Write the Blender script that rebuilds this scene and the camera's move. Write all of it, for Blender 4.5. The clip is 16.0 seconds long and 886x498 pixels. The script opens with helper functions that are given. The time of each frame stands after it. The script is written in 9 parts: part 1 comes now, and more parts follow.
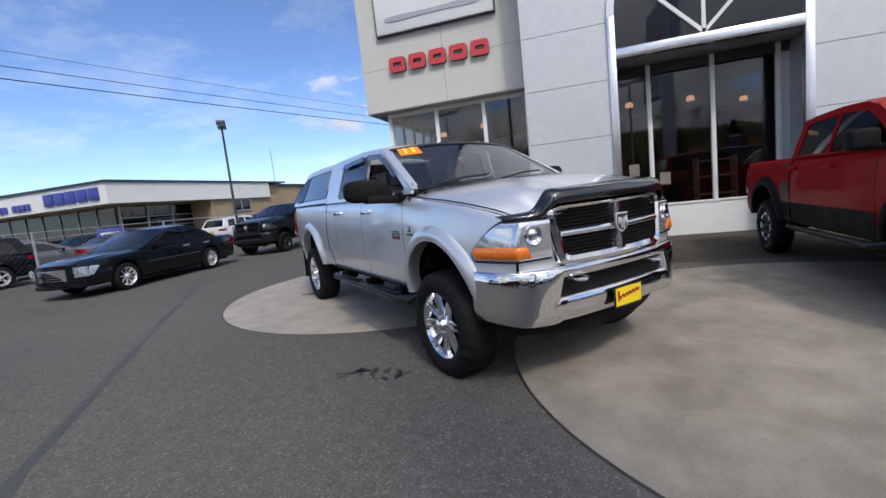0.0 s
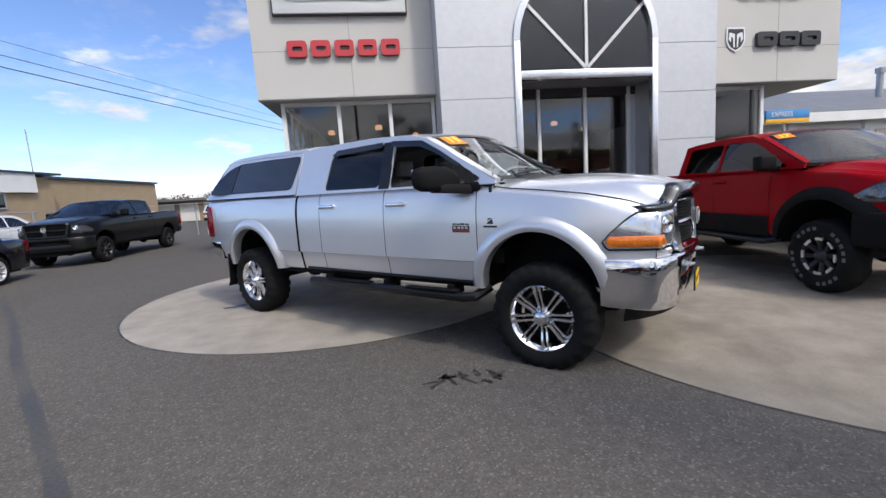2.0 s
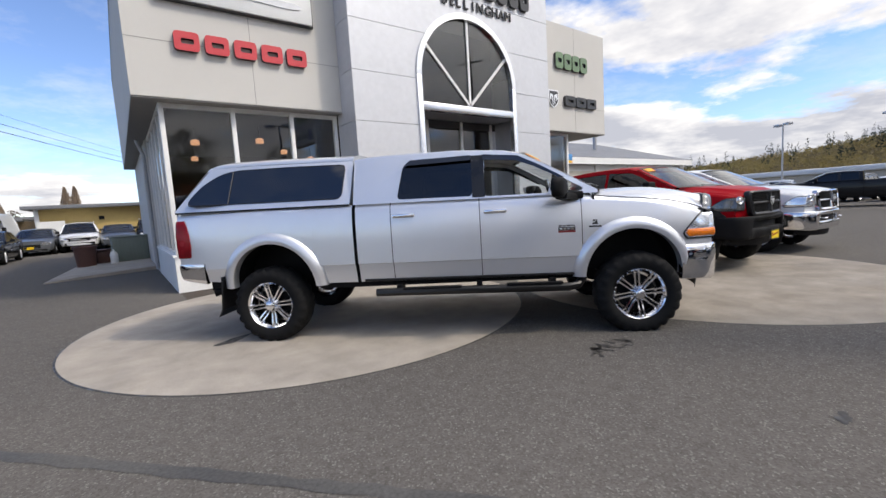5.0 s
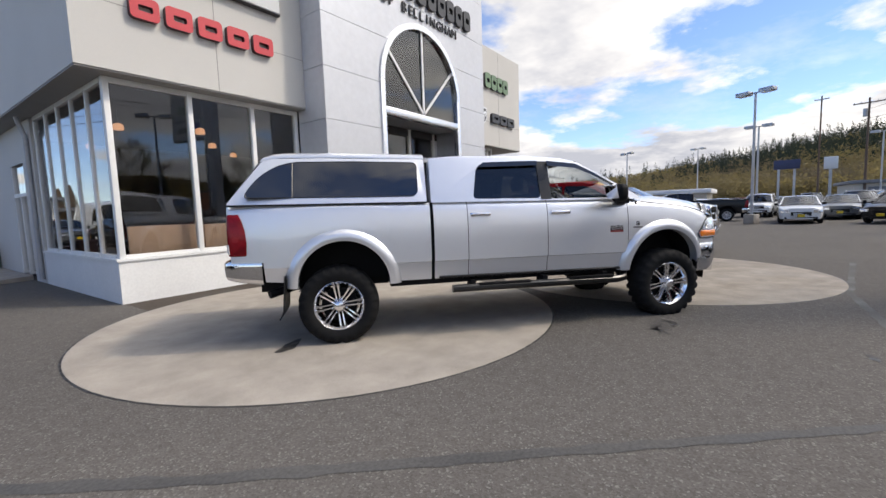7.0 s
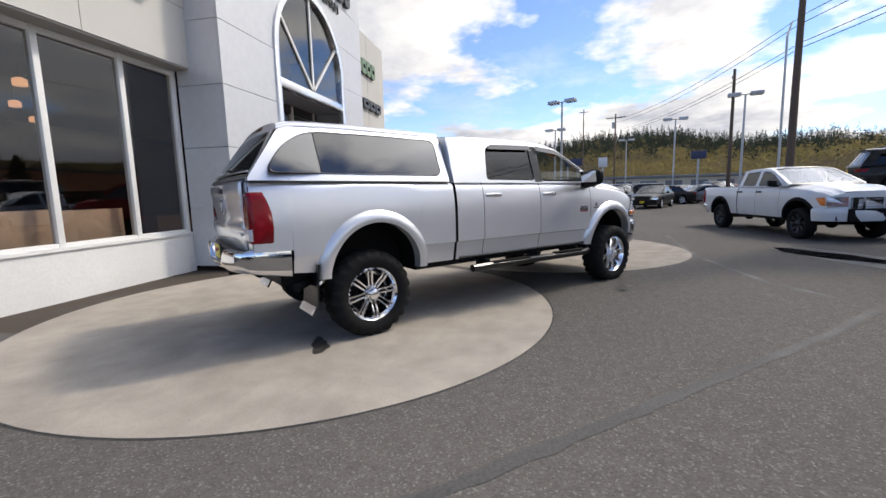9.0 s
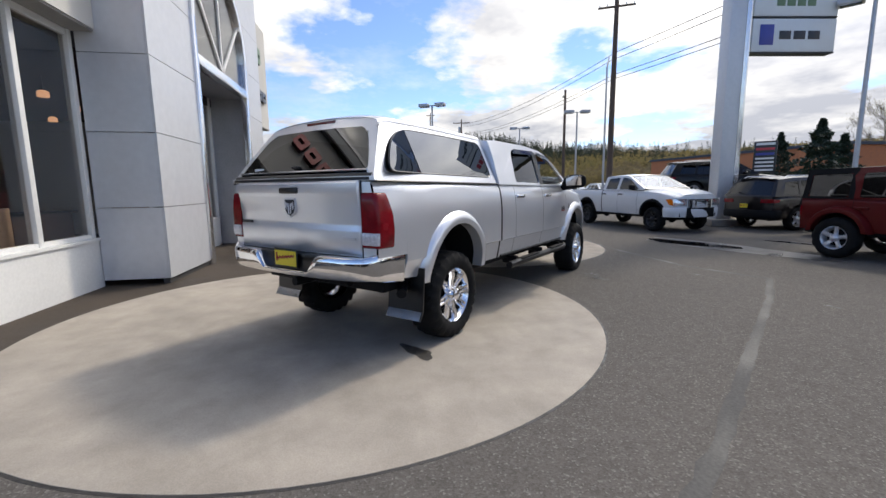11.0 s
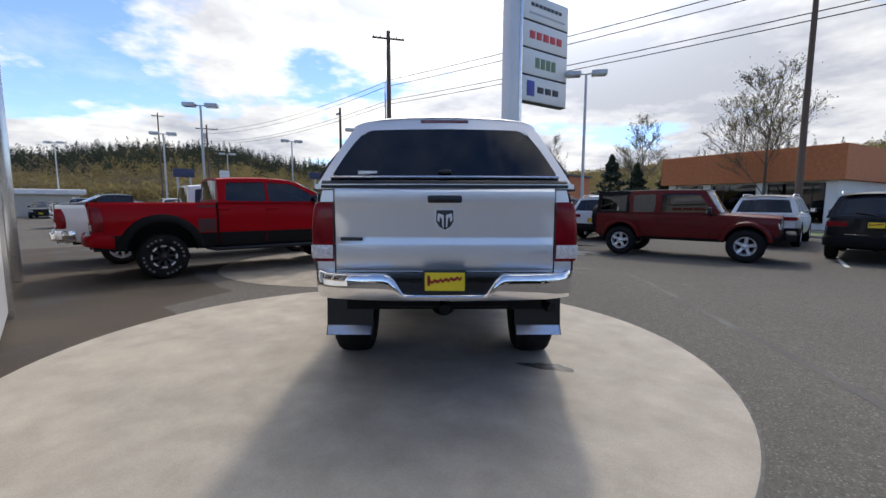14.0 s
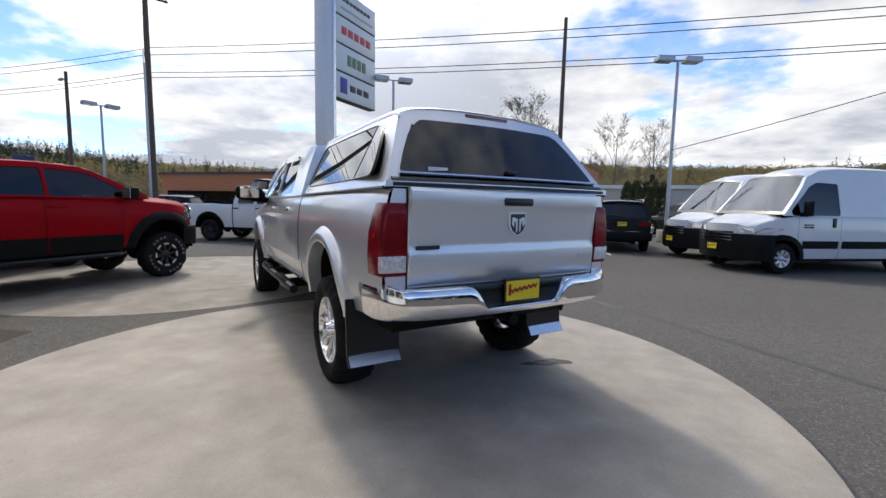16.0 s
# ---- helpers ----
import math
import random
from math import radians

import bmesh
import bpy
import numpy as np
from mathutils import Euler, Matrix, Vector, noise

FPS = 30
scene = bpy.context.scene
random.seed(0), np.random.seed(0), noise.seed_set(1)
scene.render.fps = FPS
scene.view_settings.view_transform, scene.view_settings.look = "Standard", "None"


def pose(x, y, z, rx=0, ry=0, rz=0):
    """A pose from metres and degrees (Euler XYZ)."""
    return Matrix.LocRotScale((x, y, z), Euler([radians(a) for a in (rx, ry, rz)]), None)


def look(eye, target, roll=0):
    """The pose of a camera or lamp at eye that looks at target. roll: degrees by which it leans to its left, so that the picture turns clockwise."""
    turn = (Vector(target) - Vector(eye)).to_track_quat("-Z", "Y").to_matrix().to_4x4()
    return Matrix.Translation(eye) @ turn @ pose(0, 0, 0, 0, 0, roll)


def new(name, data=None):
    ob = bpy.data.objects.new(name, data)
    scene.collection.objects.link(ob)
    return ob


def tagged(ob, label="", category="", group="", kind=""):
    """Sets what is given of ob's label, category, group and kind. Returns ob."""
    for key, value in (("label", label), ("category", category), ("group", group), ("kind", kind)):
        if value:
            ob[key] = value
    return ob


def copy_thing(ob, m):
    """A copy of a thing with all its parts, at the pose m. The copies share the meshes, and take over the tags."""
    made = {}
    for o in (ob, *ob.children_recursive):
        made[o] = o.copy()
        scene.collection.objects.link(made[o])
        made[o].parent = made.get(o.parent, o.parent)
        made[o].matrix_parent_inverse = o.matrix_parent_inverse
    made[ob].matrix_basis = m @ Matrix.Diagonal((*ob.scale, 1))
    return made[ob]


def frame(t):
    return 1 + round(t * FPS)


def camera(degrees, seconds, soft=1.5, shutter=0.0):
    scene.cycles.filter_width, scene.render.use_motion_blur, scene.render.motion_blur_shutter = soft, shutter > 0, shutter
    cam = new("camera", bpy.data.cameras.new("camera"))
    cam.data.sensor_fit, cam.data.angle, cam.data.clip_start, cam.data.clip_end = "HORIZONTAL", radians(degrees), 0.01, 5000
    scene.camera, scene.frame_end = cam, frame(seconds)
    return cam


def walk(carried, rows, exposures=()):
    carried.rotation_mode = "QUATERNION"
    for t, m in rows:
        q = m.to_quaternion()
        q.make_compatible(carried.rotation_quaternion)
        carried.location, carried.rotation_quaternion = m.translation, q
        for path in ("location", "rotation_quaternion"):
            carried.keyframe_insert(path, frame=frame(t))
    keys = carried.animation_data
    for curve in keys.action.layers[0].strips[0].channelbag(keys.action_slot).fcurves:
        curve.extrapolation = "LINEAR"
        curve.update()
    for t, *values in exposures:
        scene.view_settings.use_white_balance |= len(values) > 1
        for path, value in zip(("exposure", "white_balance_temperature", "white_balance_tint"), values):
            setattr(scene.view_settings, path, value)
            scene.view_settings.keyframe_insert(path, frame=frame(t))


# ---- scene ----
cam = camera(92.2, 16.0)
PATH = [
    (0, (0.031, -0.155, 1.438), (-0.548, 1.745, 1.202), -6.2),
    (0.5, (-0.516, -0.197, 1.449), (-0.832, 1.761, 1.193), -6.0),
    (1, (-1.089, -0.157, 1.46), (-1.261, 1.822, 1.228), -4.0),
    (1.5, (-1.636, -0.165, 1.465), (-1.55, 1.813, 1.185), -2.4),
    (2, (-2.204, -0.12, 1.466), (-1.952, 1.846, 1.2), -3.8),
    (2.5, (-2.756, -0.111, 1.46), (-2.273, 1.808, 1.167), -3.3),
    (3, (-3.295, -0.018, 1.452), (-2.669, 1.858, 1.156), -4.7),
    (3.5, (-3.799, 0.13, 1.461), (-3.061, 1.968, 1.188), -3.2),
    (4, (-4.328, 0.272, 1.479), (-3.409, 2.026, 1.2), -2.7),
    (4.5, (-4.825, 0.522, 1.501), (-3.779, 2.209, 1.256), -3.0),
    (4.7, (-5.041, 0.604, 1.478), (-3.935, 2.255, 1.254), -3.4),
    (6.8, (-6.97, 2.086, 1.5), (-5.39, 3.297, 1.297), -1.3),
    (7, (-7.129, 2.238, 1.466), (-5.515, 3.405, 1.275), -1.9),
    (7.5, (-7.487, 2.707, 1.46), (-5.746, 3.664, 1.236), -1.2),
    (8, (-7.733, 3.276, 1.463), (-5.921, 4.092, 1.244), -0.9),
    (8.5, (-7.963, 3.827, 1.448), (-6.067, 4.402, 1.171), 0.4),
    (8.7, (-7.995, 4.039, 1.426), (-6.076, 4.535, 1.158), -0.5),
    (10.8, (-8.221, 6.48, 1.492), (-6.259, 6.247, 1.183), 0.1),
    (11, (-8.167, 6.713, 1.503), (-6.215, 6.383, 1.217), -0.6),
    (11.5, (-7.977, 7.28, 1.511), (-6.051, 6.815, 1.236), -0.5),
    (12, (-7.814, 7.825, 1.502), (-5.969, 7.117, 1.191), -0.8),
    (12.5, (-7.526, 8.309, 1.468), (-5.75, 7.436, 1.181), -1.3),
    (13, (-7.257, 8.78, 1.46), (-5.574, 7.731, 1.208), 0.3),
    (13.5, (-6.897, 9.165, 1.447), (-5.361, 7.917, 1.164), -1.6),
    (14, (-6.464, 9.531, 1.464), (-5.014, 8.172, 1.248), 0.1),
    (14.5, (-6.033, 9.856, 1.476), (-4.829, 8.269, 1.296), -0.6),
    (15, (-5.561, 10.084, 1.482), (-4.517, 8.386, 1.311), 1.8),
    (15.5, (-5.075, 10.283, 1.479), (-4.273, 8.462, 1.275), 0.6),
    (16, (-4.582, 10.344, 1.462), (-4.004, 8.441, 1.256), 1.1),
]
walk(cam, [(t, look(eye, target, roll)) for t, eye, target, roll in PATH], [(0.0, 0.22, 6500, 10), (2.5, 0.46, 6700, 11), (7.0, 0.52, 7050, 11), (11.0, 0.46, 6950, 10), (16.0, 0.42, 6700, 9)])

# ---- world, sun, exposure ----
SUN_DIR = Vector((0.60, -0.80, 1.12)).normalized()
SUN_ELEV = math.asin(SUN_DIR.z)
world = bpy.data.worlds.new("spring_sky")
scene.world = world
world.use_nodes = True


def build_sky(w):
    nt = w.node_tree
    nt.nodes.clear()
    N = nt.nodes.new
    L = nt.links.new
    out, bg = N("ShaderNodeOutputWorld"), N("ShaderNodeBackground")
    sky = N("ShaderNodeTexSky")
    sky.sky_type = "NISHITA"
    sky.sun_disc = False
    sky.sun_elevation = SUN_ELEV
    sky.sun_rotation = math.atan2(SUN_DIR.x, SUN_DIR.y)
    sky.air_density, sky.dust_density, sky.ozone_density = 1.0, 0.2, 3.0
    sky.altitude = 1200
    tc = N("ShaderNodeTexCoord")
    sep = N("ShaderNodeSeparateXYZ")
    L(tc.outputs["Generated"], sep.inputs[0])

    def math_node(op, a, b=None, clamp=False):
        n = N("ShaderNodeMath")
        n.operation, n.use_clamp = op, clamp
        for i, v in enumerate((a, b)):
            if v is None:
                continue
            if isinstance(v, (int, float)):
                n.inputs[i].default_value = v
            else:
                L(v, n.inputs[i])
        return n.outputs[0]

    zz = math_node("ADD", math_node("MAXIMUM", sep.outputs["Z"], 0.0), 0.16)
    comb = N("ShaderNodeCombineXYZ")
    L(math_node("DIVIDE", sep.outputs["X"], zz), comb.inputs[0])
    L(math_node("DIVIDE", sep.outputs["Y"], zz), comb.inputs[1])

    def fbm(scale, detail, rough, offset):
        mp = N("ShaderNodeMapping")
        mp.inputs["Location"].default_value = offset
        L(comb.outputs[0], mp.inputs[0])
        n = N("ShaderNodeTexNoise")
        n.inputs["Scale"].default_value = scale
        n.inputs["Detail"].default_value = detail
        n.inputs["Roughness"].default_value = rough
        L(mp.outputs[0], n.inputs["Vector"])
        return n.outputs["Fac"]

    AT = (3.1, 1.7, 0.4)
    big = fbm(0.80, 10, 0.56, AT)
    # the same field a little nearer the sun: lit flanks and shaded bellies
    toward = fbm(0.80, 6, 0.56, (AT[0] + 0.20 * SUN_DIR.x, AT[1] + 0.20 * SUN_DIR.y, AT[2]))
    shade = fbm(0.9, 6, 0.6, (8.3, 2.2, 1.9))
    wisp = fbm(2.2, 5, 0.7, (5.0, 9.0, 2.0))
    # clearer to the north-west, more cloud to the east and overhead
    clear = math_node("MAXIMUM", math_node("SUBTRACT", math_node("MULTIPLY", sep.outputs["Y"], 0.8), math_node("MULTIPLY", sep.outputs["X"], 0.6)), 0.0)
    side = math_node("SUBTRACT", math_node("MULTIPLY", sep.outputs["X"], 0.075), math_node("MULTIPLY", clear, 0.13))
    side = math_node("ADD", side, math_node("MULTIPLY", math_node("MAXIMUM", math_node("SUBTRACT", 0.20, sep.outputs["Z"]), 0.0), 0.55))
    near = N("ShaderNodeVectorMath")
    near.operation = "DOT_PRODUCT"
    near.inputs[1].default_value = SUN_DIR
    L(tc.outputs["Generated"], near.inputs[0])
    side = math_node("ADD", side, math_node("MULTIPLY", math_node("MAXIMUM", math_node("SUBTRACT", near.outputs["Value"], 0.72), 0.0), 0.45))
    cover = math_node("ADD", big, side)
    ramp = N("ShaderNodeValToRGB")
    ramp.color_ramp.elements[0].position, ramp.color_ramp.elements[1].position = 0.478, 0.535
    L(cover, ramp.inputs[0])
    veil = math_node("MULTIPLY", math_node("MAXIMUM", math_node("SUBTRACT", wisp, 0.47), 0.0), 0.9, True)
    amount = math_node("MAXIMUM", ramp.outputs["Color"], veil)
    tone = N("ShaderNodeValToRGB")
    tone.color_ramp.elements[0].position, tone.color_ramp.elements[1].position = 0.22, 0.58
    tone.color_ramp.elements[0].color = (1.06, 1.06, 1.05, 1)
    tone.color_ramp.elements[1].color = (0.40, 0.43, 0.51, 1)
    thick = math_node("ADD", math_node("MULTIPLY", math_node("SUBTRACT", toward, big), 1.1), math_node("MULTIPLY", math_node("SUBTRACT", cover, 0.52), 0.75))
    L(math_node("ADD", math_node("MULTIPLY", shade, 0.85), thick), tone.inputs[0])
    # cloud lights up round the sun
    glow = math_node("ADD", 1.0, math_node("MULTIPLY", math_node("POWER", math_node("MAXIMUM", near.outputs["Value"], 0.0), 16.0), 7.0))
    lit = N("ShaderNodeVectorMath")
    lit.operation = "SCALE"
    L(tone.outputs["Color"], lit.inputs[0])
    L(glow, lit.inputs["Scale"])
    dim = N("ShaderNodeVectorMath")
    dim.operation = "MULTIPLY"
    dim.inputs[1].default_value = (SKY_GAIN * 0.84, SKY_GAIN * 0.90, SKY_GAIN * 1.06)
    L(sky.outputs[0], dim.inputs[0])
    mix = N("ShaderNodeMix")
    mix.data_type = "RGBA"
    L(amount, mix.inputs["Factor"])
    L(dim.outputs[0], mix.inputs["A"])
    L(lit.outputs[0], mix.inputs["B"])
    L(mix.outputs["Result"], bg.inputs["Color"])
    bg.inputs["Strength"].default_value = 1.0
    L(bg.outputs[0], out.inputs[0])


SKY_GAIN = 0.15
build_sky(world)
sun = new("sun", bpy.data.lights.new("sun", "SUN"))
sun.data.energy, sun.data.angle, sun.data.color = 1.45, radians(5.0), (1.0, 0.93, 0.82)
sun.matrix_world = look((0, 0, 60), Vector((0, 0, 60)) - SUN_DIR)

# ---- materials ----


def mat(name, color, rough=0.5, metal=0.0, var=0.12, scale=3.0, fine=60.0, bump=0.0, coat=0.0, spec=0.5, emit=None, dirt=0.0, flakes=0.0):
    """Principled material with variation at two scales, fine relief and optional dust."""
    m = bpy.data.materials.new(name)
    m.use_nodes = True
    nt = m.node_tree
    b = nt.nodes["Principled BSDF"]
    N, L = nt.nodes.new, nt.links.new
    tc = N("ShaderNodeTexCoord")
    b.inputs["Roughness"].default_value = rough
    b.inputs["Metallic"].default_value = metal
    b.inputs["Coat Weight"].default_value = coat
    b.inputs["Coat Roughness"].default_value = 0.04
    b.inputs["Specular IOR Level"].default_value = spec
    n1, n2 = N("ShaderNodeTexNoise"), N("ShaderNodeTexNoise")
    n1.inputs["Scale"].default_value, n2.inputs["Scale"].default_value = scale, fine
    n1.inputs["Detail"].default_value, n2.inputs["Detail"].default_value = 5, 3
    L(tc.outputs["Object"], n1.inputs["Vector"])
    L(tc.outputs["Object"], n2.inputs["Vector"])
    addn = N("ShaderNodeMath")
    addn.operation = "ADD"
    L(n1.outputs["Fac"], addn.inputs[0])
    L(n2.outputs["Fac"], addn.inputs[1])
    ramp = N("ShaderNodeMapRange")
    ramp.inputs["From Min"].default_value, ramp.inputs["From Max"].default_value = 0.7, 1.3
    ramp.inputs["To Min"].default_value, ramp.inputs["To Max"].default_value = 1 - var, 1 + var
    L(addn.outputs[0], ramp.inputs["Value"])
    sc = N("ShaderNodeVectorMath")
    sc.operation = "SCALE"
    sc.inputs[0].default_value = color[:3]
    L(ramp.outputs["Result"], sc.inputs["Scale"])
    L(sc.outputs[0], b.inputs["Base Color"])
    rr = N("ShaderNodeMapRange")
    rr.inputs["From Min"].default_value, rr.inputs["From Max"].default_value = 0.3, 0.7
    rr.inputs["To Min"].default_value, rr.inputs["To Max"].default_value = max(0.0, rough * (1 - 1.2 * var)), min(1.0, rough * (1 + 1.2 * var))
    L(n1.outputs["Fac"], rr.inputs["Value"])
    L(rr.outputs["Result"], b.inputs["Roughness"])
    if bump:
        bp = N("ShaderNodeBump")
        bp.inputs["Strength"].default_value, bp.inputs["Distance"].default_value = bump, 0.01
        L(n2.outputs["Fac"], bp.inputs["Height"])
        L(bp.outputs[0], b.inputs["Normal"])
    if emit:
        b.inputs["Emission Color"].default_value = (*emit[:3], 1)
        b.inputs["Emission Strength"].default_value = emit[3]
    return m


def glass(name, tint, ior=1.5, rough=0.0):
    """A thin pane: it lets tinted light through and mirrors by the angle."""
    m = bpy.data.materials.new(name)
    m.use_nodes = True
    nt = m.node_tree
    nt.nodes.clear()
    N, L = nt.nodes.new, nt.links.new
    out, mx, tr, gl, fr = N("ShaderNodeOutputMaterial"), N("ShaderNodeMixShader"), N("ShaderNodeBsdfTransparent"), N("ShaderNodeBsdfGlossy"), N("ShaderNodeLayerWeight")
    tr.inputs[0].default_value = (*tint, 1)
    gl.inputs["Roughness"].default_value = rough
    gl.inputs["Color"].default_value = (0.95, 0.97, 1, 1)
    f0 = ((ior - 1) / (ior + 1)) ** 2 * 1.8
    fr.inputs["Blend"].default_value = 0.5
    pw, sc = N("ShaderNodeMath"), N("ShaderNodeMath")
    pw.operation, sc.operation = "POWER", "MULTIPLY_ADD"
    pw.inputs[1].default_value = 4.5
    sc.inputs[1].default_value, sc.inputs[2].default_value = 1 - f0, f0
    L(fr.outputs["Facing"], pw.inputs[0])
    L(pw.outputs[0], sc.inputs[0])
    L(sc.outputs[0], mx.inputs[0])
    L(tr.outputs[0], mx.inputs[1])
    L(gl.outputs[0], mx.inputs[2])
    L(mx.outputs[0], out.inputs[0])
    return m


def asphalt_mat():
    m = mat("asphalt", (0.110, 0.101, 0.091), rough=0.95, var=0.12, scale=0.35, fine=9, spec=0.08)
    nt = m.node_tree
    b = nt.nodes["Principled BSDF"]
    N, L = nt.nodes.new, nt.links.new
    tc = nt.nodes["Texture Coordinate"]
    vo = N("ShaderNodeTexVoronoi")
    vo.inputs["Scale"].default_value = 85
    L(tc.outputs["Object"], vo.inputs["Vector"])
    hue = N("ShaderNodeSeparateColor")
    L(vo.outputs["Color"], hue.inputs[0])
    pick = N("ShaderNodeMapRange")
    pick.inputs["From Min"].default_value, pick.inputs["From Max"].default_value = 0.86, 0.98
    pick.inputs["To Min"].default_value, pick.inputs["To Max"].default_value = 0.0, 0.5
    L(hue.outputs[0], pick.inputs["Value"])
    grain = N("ShaderNodeMapRange")
    grain.inputs["To Min"].default_value, grain.inputs["To Max"].default_value = 0.82, 1.18
    L(hue.outputs[1], grain.inputs["Value"])
    old = b.inputs["Base Color"].links[0].from_socket
    g = N("ShaderNodeVectorMath")
    g.operation = "SCALE"
    L(old, g.inputs[0])
    L(grain.outputs[0], g.inputs["Scale"])
    mx = N("ShaderNodeMix")
    mx.data_type = "RGBA"
    L(pick.outputs[0], mx.inputs["Factor"])
    L(g.outputs[0], mx.inputs["A"])
    mx.inputs["B"].default_value = (0.26, 0.25, 0.23, 1)
    L(mx.outputs["Result"], b.inputs["Base Color"])
    bp = N("ShaderNodeBump")
    bp.inputs["Strength"].default_value, bp.inputs["Distance"].default_value = 0.35, 0.005
    L(vo.outputs["Distance"], bp.inputs["Height"])
    L(bp.outputs[0], b.inputs["Normal"])
    return m


M = {}
M["asphalt"] = asphalt_mat()
# second pad: the first pad's hue at about four fifths of its value
M["concrete_old"] = mat("dirty_pad_concrete", (0.280, 0.248, 0.213), 0.85, var=0.2, scale=0.9, fine=2.7, bump=0.02)
M["concrete"] = mat("pad_concrete", (0.352, 0.314, 0.272), 0.85, var=0.16, scale=0.9, fine=3.1, bump=0.0)


def weather(m, dark, light, scale, gain):
    """Adds broad cloudy stains and a fine grit to a slab."""
    nt = m.node_tree
    b = nt.nodes["Principled BSDF"]
    N, L = nt.nodes.new, nt.links.new
    tc = nt.nodes["Texture Coordinate"]
    old = b.inputs["Base Color"].links[0].from_socket
    n, g = N("ShaderNodeTexNoise"), N("ShaderNodeTexNoise")
    n.inputs["Scale"].default_value, n.inputs["Detail"].default_value, n.inputs["Roughness"].default_value, n.inputs["Distortion"].default_value = scale, 8, 0.65, 0.6
    g.inputs["Scale"].default_value, g.inputs["Detail"].default_value = 130, 2
    L(tc.outputs["Object"], n.inputs["Vector"])
    L(tc.outputs["Object"], g.inputs["Vector"])
    r = N("ShaderNodeValToRGB")
    r.color_ramp.elements[0].position, r.color_ramp.elements[1].position = 0.32, 0.68
    r.color_ramp.elements[0].color, r.color_ramp.elements[1].color = (*dark, 1), (*light, 1)
    L(n.outputs["Fac"], r.inputs[0])
    mx, sc_, mr = N("ShaderNodeVectorMath"), N("ShaderNodeVectorMath"), N("ShaderNodeMapRange")
    mx.operation, sc_.operation = "MULTIPLY", "SCALE"
    mr.inputs["From Min"].default_value, mr.inputs["From Max"].default_value = 0.3, 0.7
    mr.inputs["To Min"].default_value, mr.inputs["To Max"].default_value = 1 - gain, 1 + gain
    L(g.outputs["Fac"], mr.inputs["Value"])
    L(old, mx.inputs[0])
    L(r.outputs[0], mx.inputs[1])
    L(mx.outputs[0], sc_.inputs[0])
    L(mr.outputs[0], sc_.inputs["Scale"])
    L(sc_.outputs[0], b.inputs["Base Color"])
    if gain:
        bp = N("ShaderNodeBump")
        bp.inputs["Strength"].default_value, bp.inputs["Distance"].default_value = 0.25, 0.004
        L(g.outputs["Fac"], bp.inputs["Height"])
        L(bp.outputs[0], b.inputs["Normal"])


weather(M["concrete"], (0.88, 0.87, 0.85), (1.06, 1.06, 1.04), 0.55, 0.10)
weather(M["concrete"], (0.89, 0.885, 0.865), (1.06, 1.06, 1.05), 2.3, 0.0)
weather(M["concrete_old"], (0.82, 0.81, 0.78), (1.10, 1.10, 1.09), 2.2, 0.0)
weather(M["concrete_old"], (0.80, 0.78, 0.74), (1.12, 1.11, 1.08), 0.7, 0.12)
weather(M["asphalt"], (0.92, 0.92, 0.92), (1.07, 1.065, 1.055), 0.23, 0.0)
M["asphalt_brown"] = mat("brown_asphalt", (0.068, 0.056, 0.046), 0.92, var=0.35, scale=0.8, fine=70, spec=0.1, bump=0.2)
M["tar"] = mat("tar_seal", (0.080, 0.077, 0.072), 0.75, var=0.3, scale=1.5, fine=45, spec=0.3, bump=0.2)
M["wet"] = mat("wet_asphalt", (0.048, 0.046, 0.045), 0.36, var=0.3, scale=1.2, fine=20)
M["water"] = mat("puddle_water", (0.012, 0.012, 0.013), 0.02, var=0.1)
M["stain"] = mat("oil_stain", (0.034, 0.031, 0.028), 0.55, var=0.4, scale=9, fine=40)
M["paint_line"] = mat("road_paint", (0.6, 0.6, 0.57), 0.7, var=0.2)
M["stucco"] = mat("grey_stucco", (0.56, 0.545, 0.51), 0.9, var=0.05, scale=0.7, fine=120, bump=0.15)
M["acm"] = mat("silver_panel", (0.60, 0.61, 0.63), 0.38, metal=0.25, var=0.05, scale=0.6, fine=8)
M["acm_dark"] = mat("joint_shadow", (0.05, 0.05, 0.05), 0.8)
M["chrome_trim"] = mat("bright_trim", (0.80, 0.81, 0.83), 0.22, metal=0.9, var=0.04)
M["white"] = mat("white_paint", (0.74, 0.74, 0.72), 0.6, var=0.06, scale=1.2, fine=25)
M["glass_show"] = glass("showroom_glass", (0.80, 0.78, 0.75), 1.44)
M["dark"] = mat("dark_plastic", (0.010, 0.010, 0.0105), 0.6, var=0.2, spec=0.1)
M["black"] = mat("black_satin", (0.007, 0.007, 0.0075), 0.35, var=0.2)
M["rubber"] = mat("tyre_rubber", (0.012, 0.012, 0.012), 0.8, var=0.25, scale=6, fine=90, bump=0.2, spec=0.15)
M["wheel_chrome"] = mat("wheel_chrome", (0.88, 0.88, 0.89), 0.14, metal=1.0, var=0.06, scale=9)
M["chrome"] = mat("chrome", (0.82, 0.82, 0.83), 0.06, metal=1.0, var=0.05, scale=5)
M["alloy"] = mat("alloy", (0.68, 0.68, 0.69), 0.3, metal=0.55, var=0.06)
M["alloy_dark"] = mat("dark_alloy", (0.04, 0.04, 0.042), 0.35, metal=0.5)
M["silver"] = mat("silver_paint", (0.76, 0.77, 0.79), 0.35, metal=0.65, var=0.03, scale=2.5, fine=700, coat=1.0)
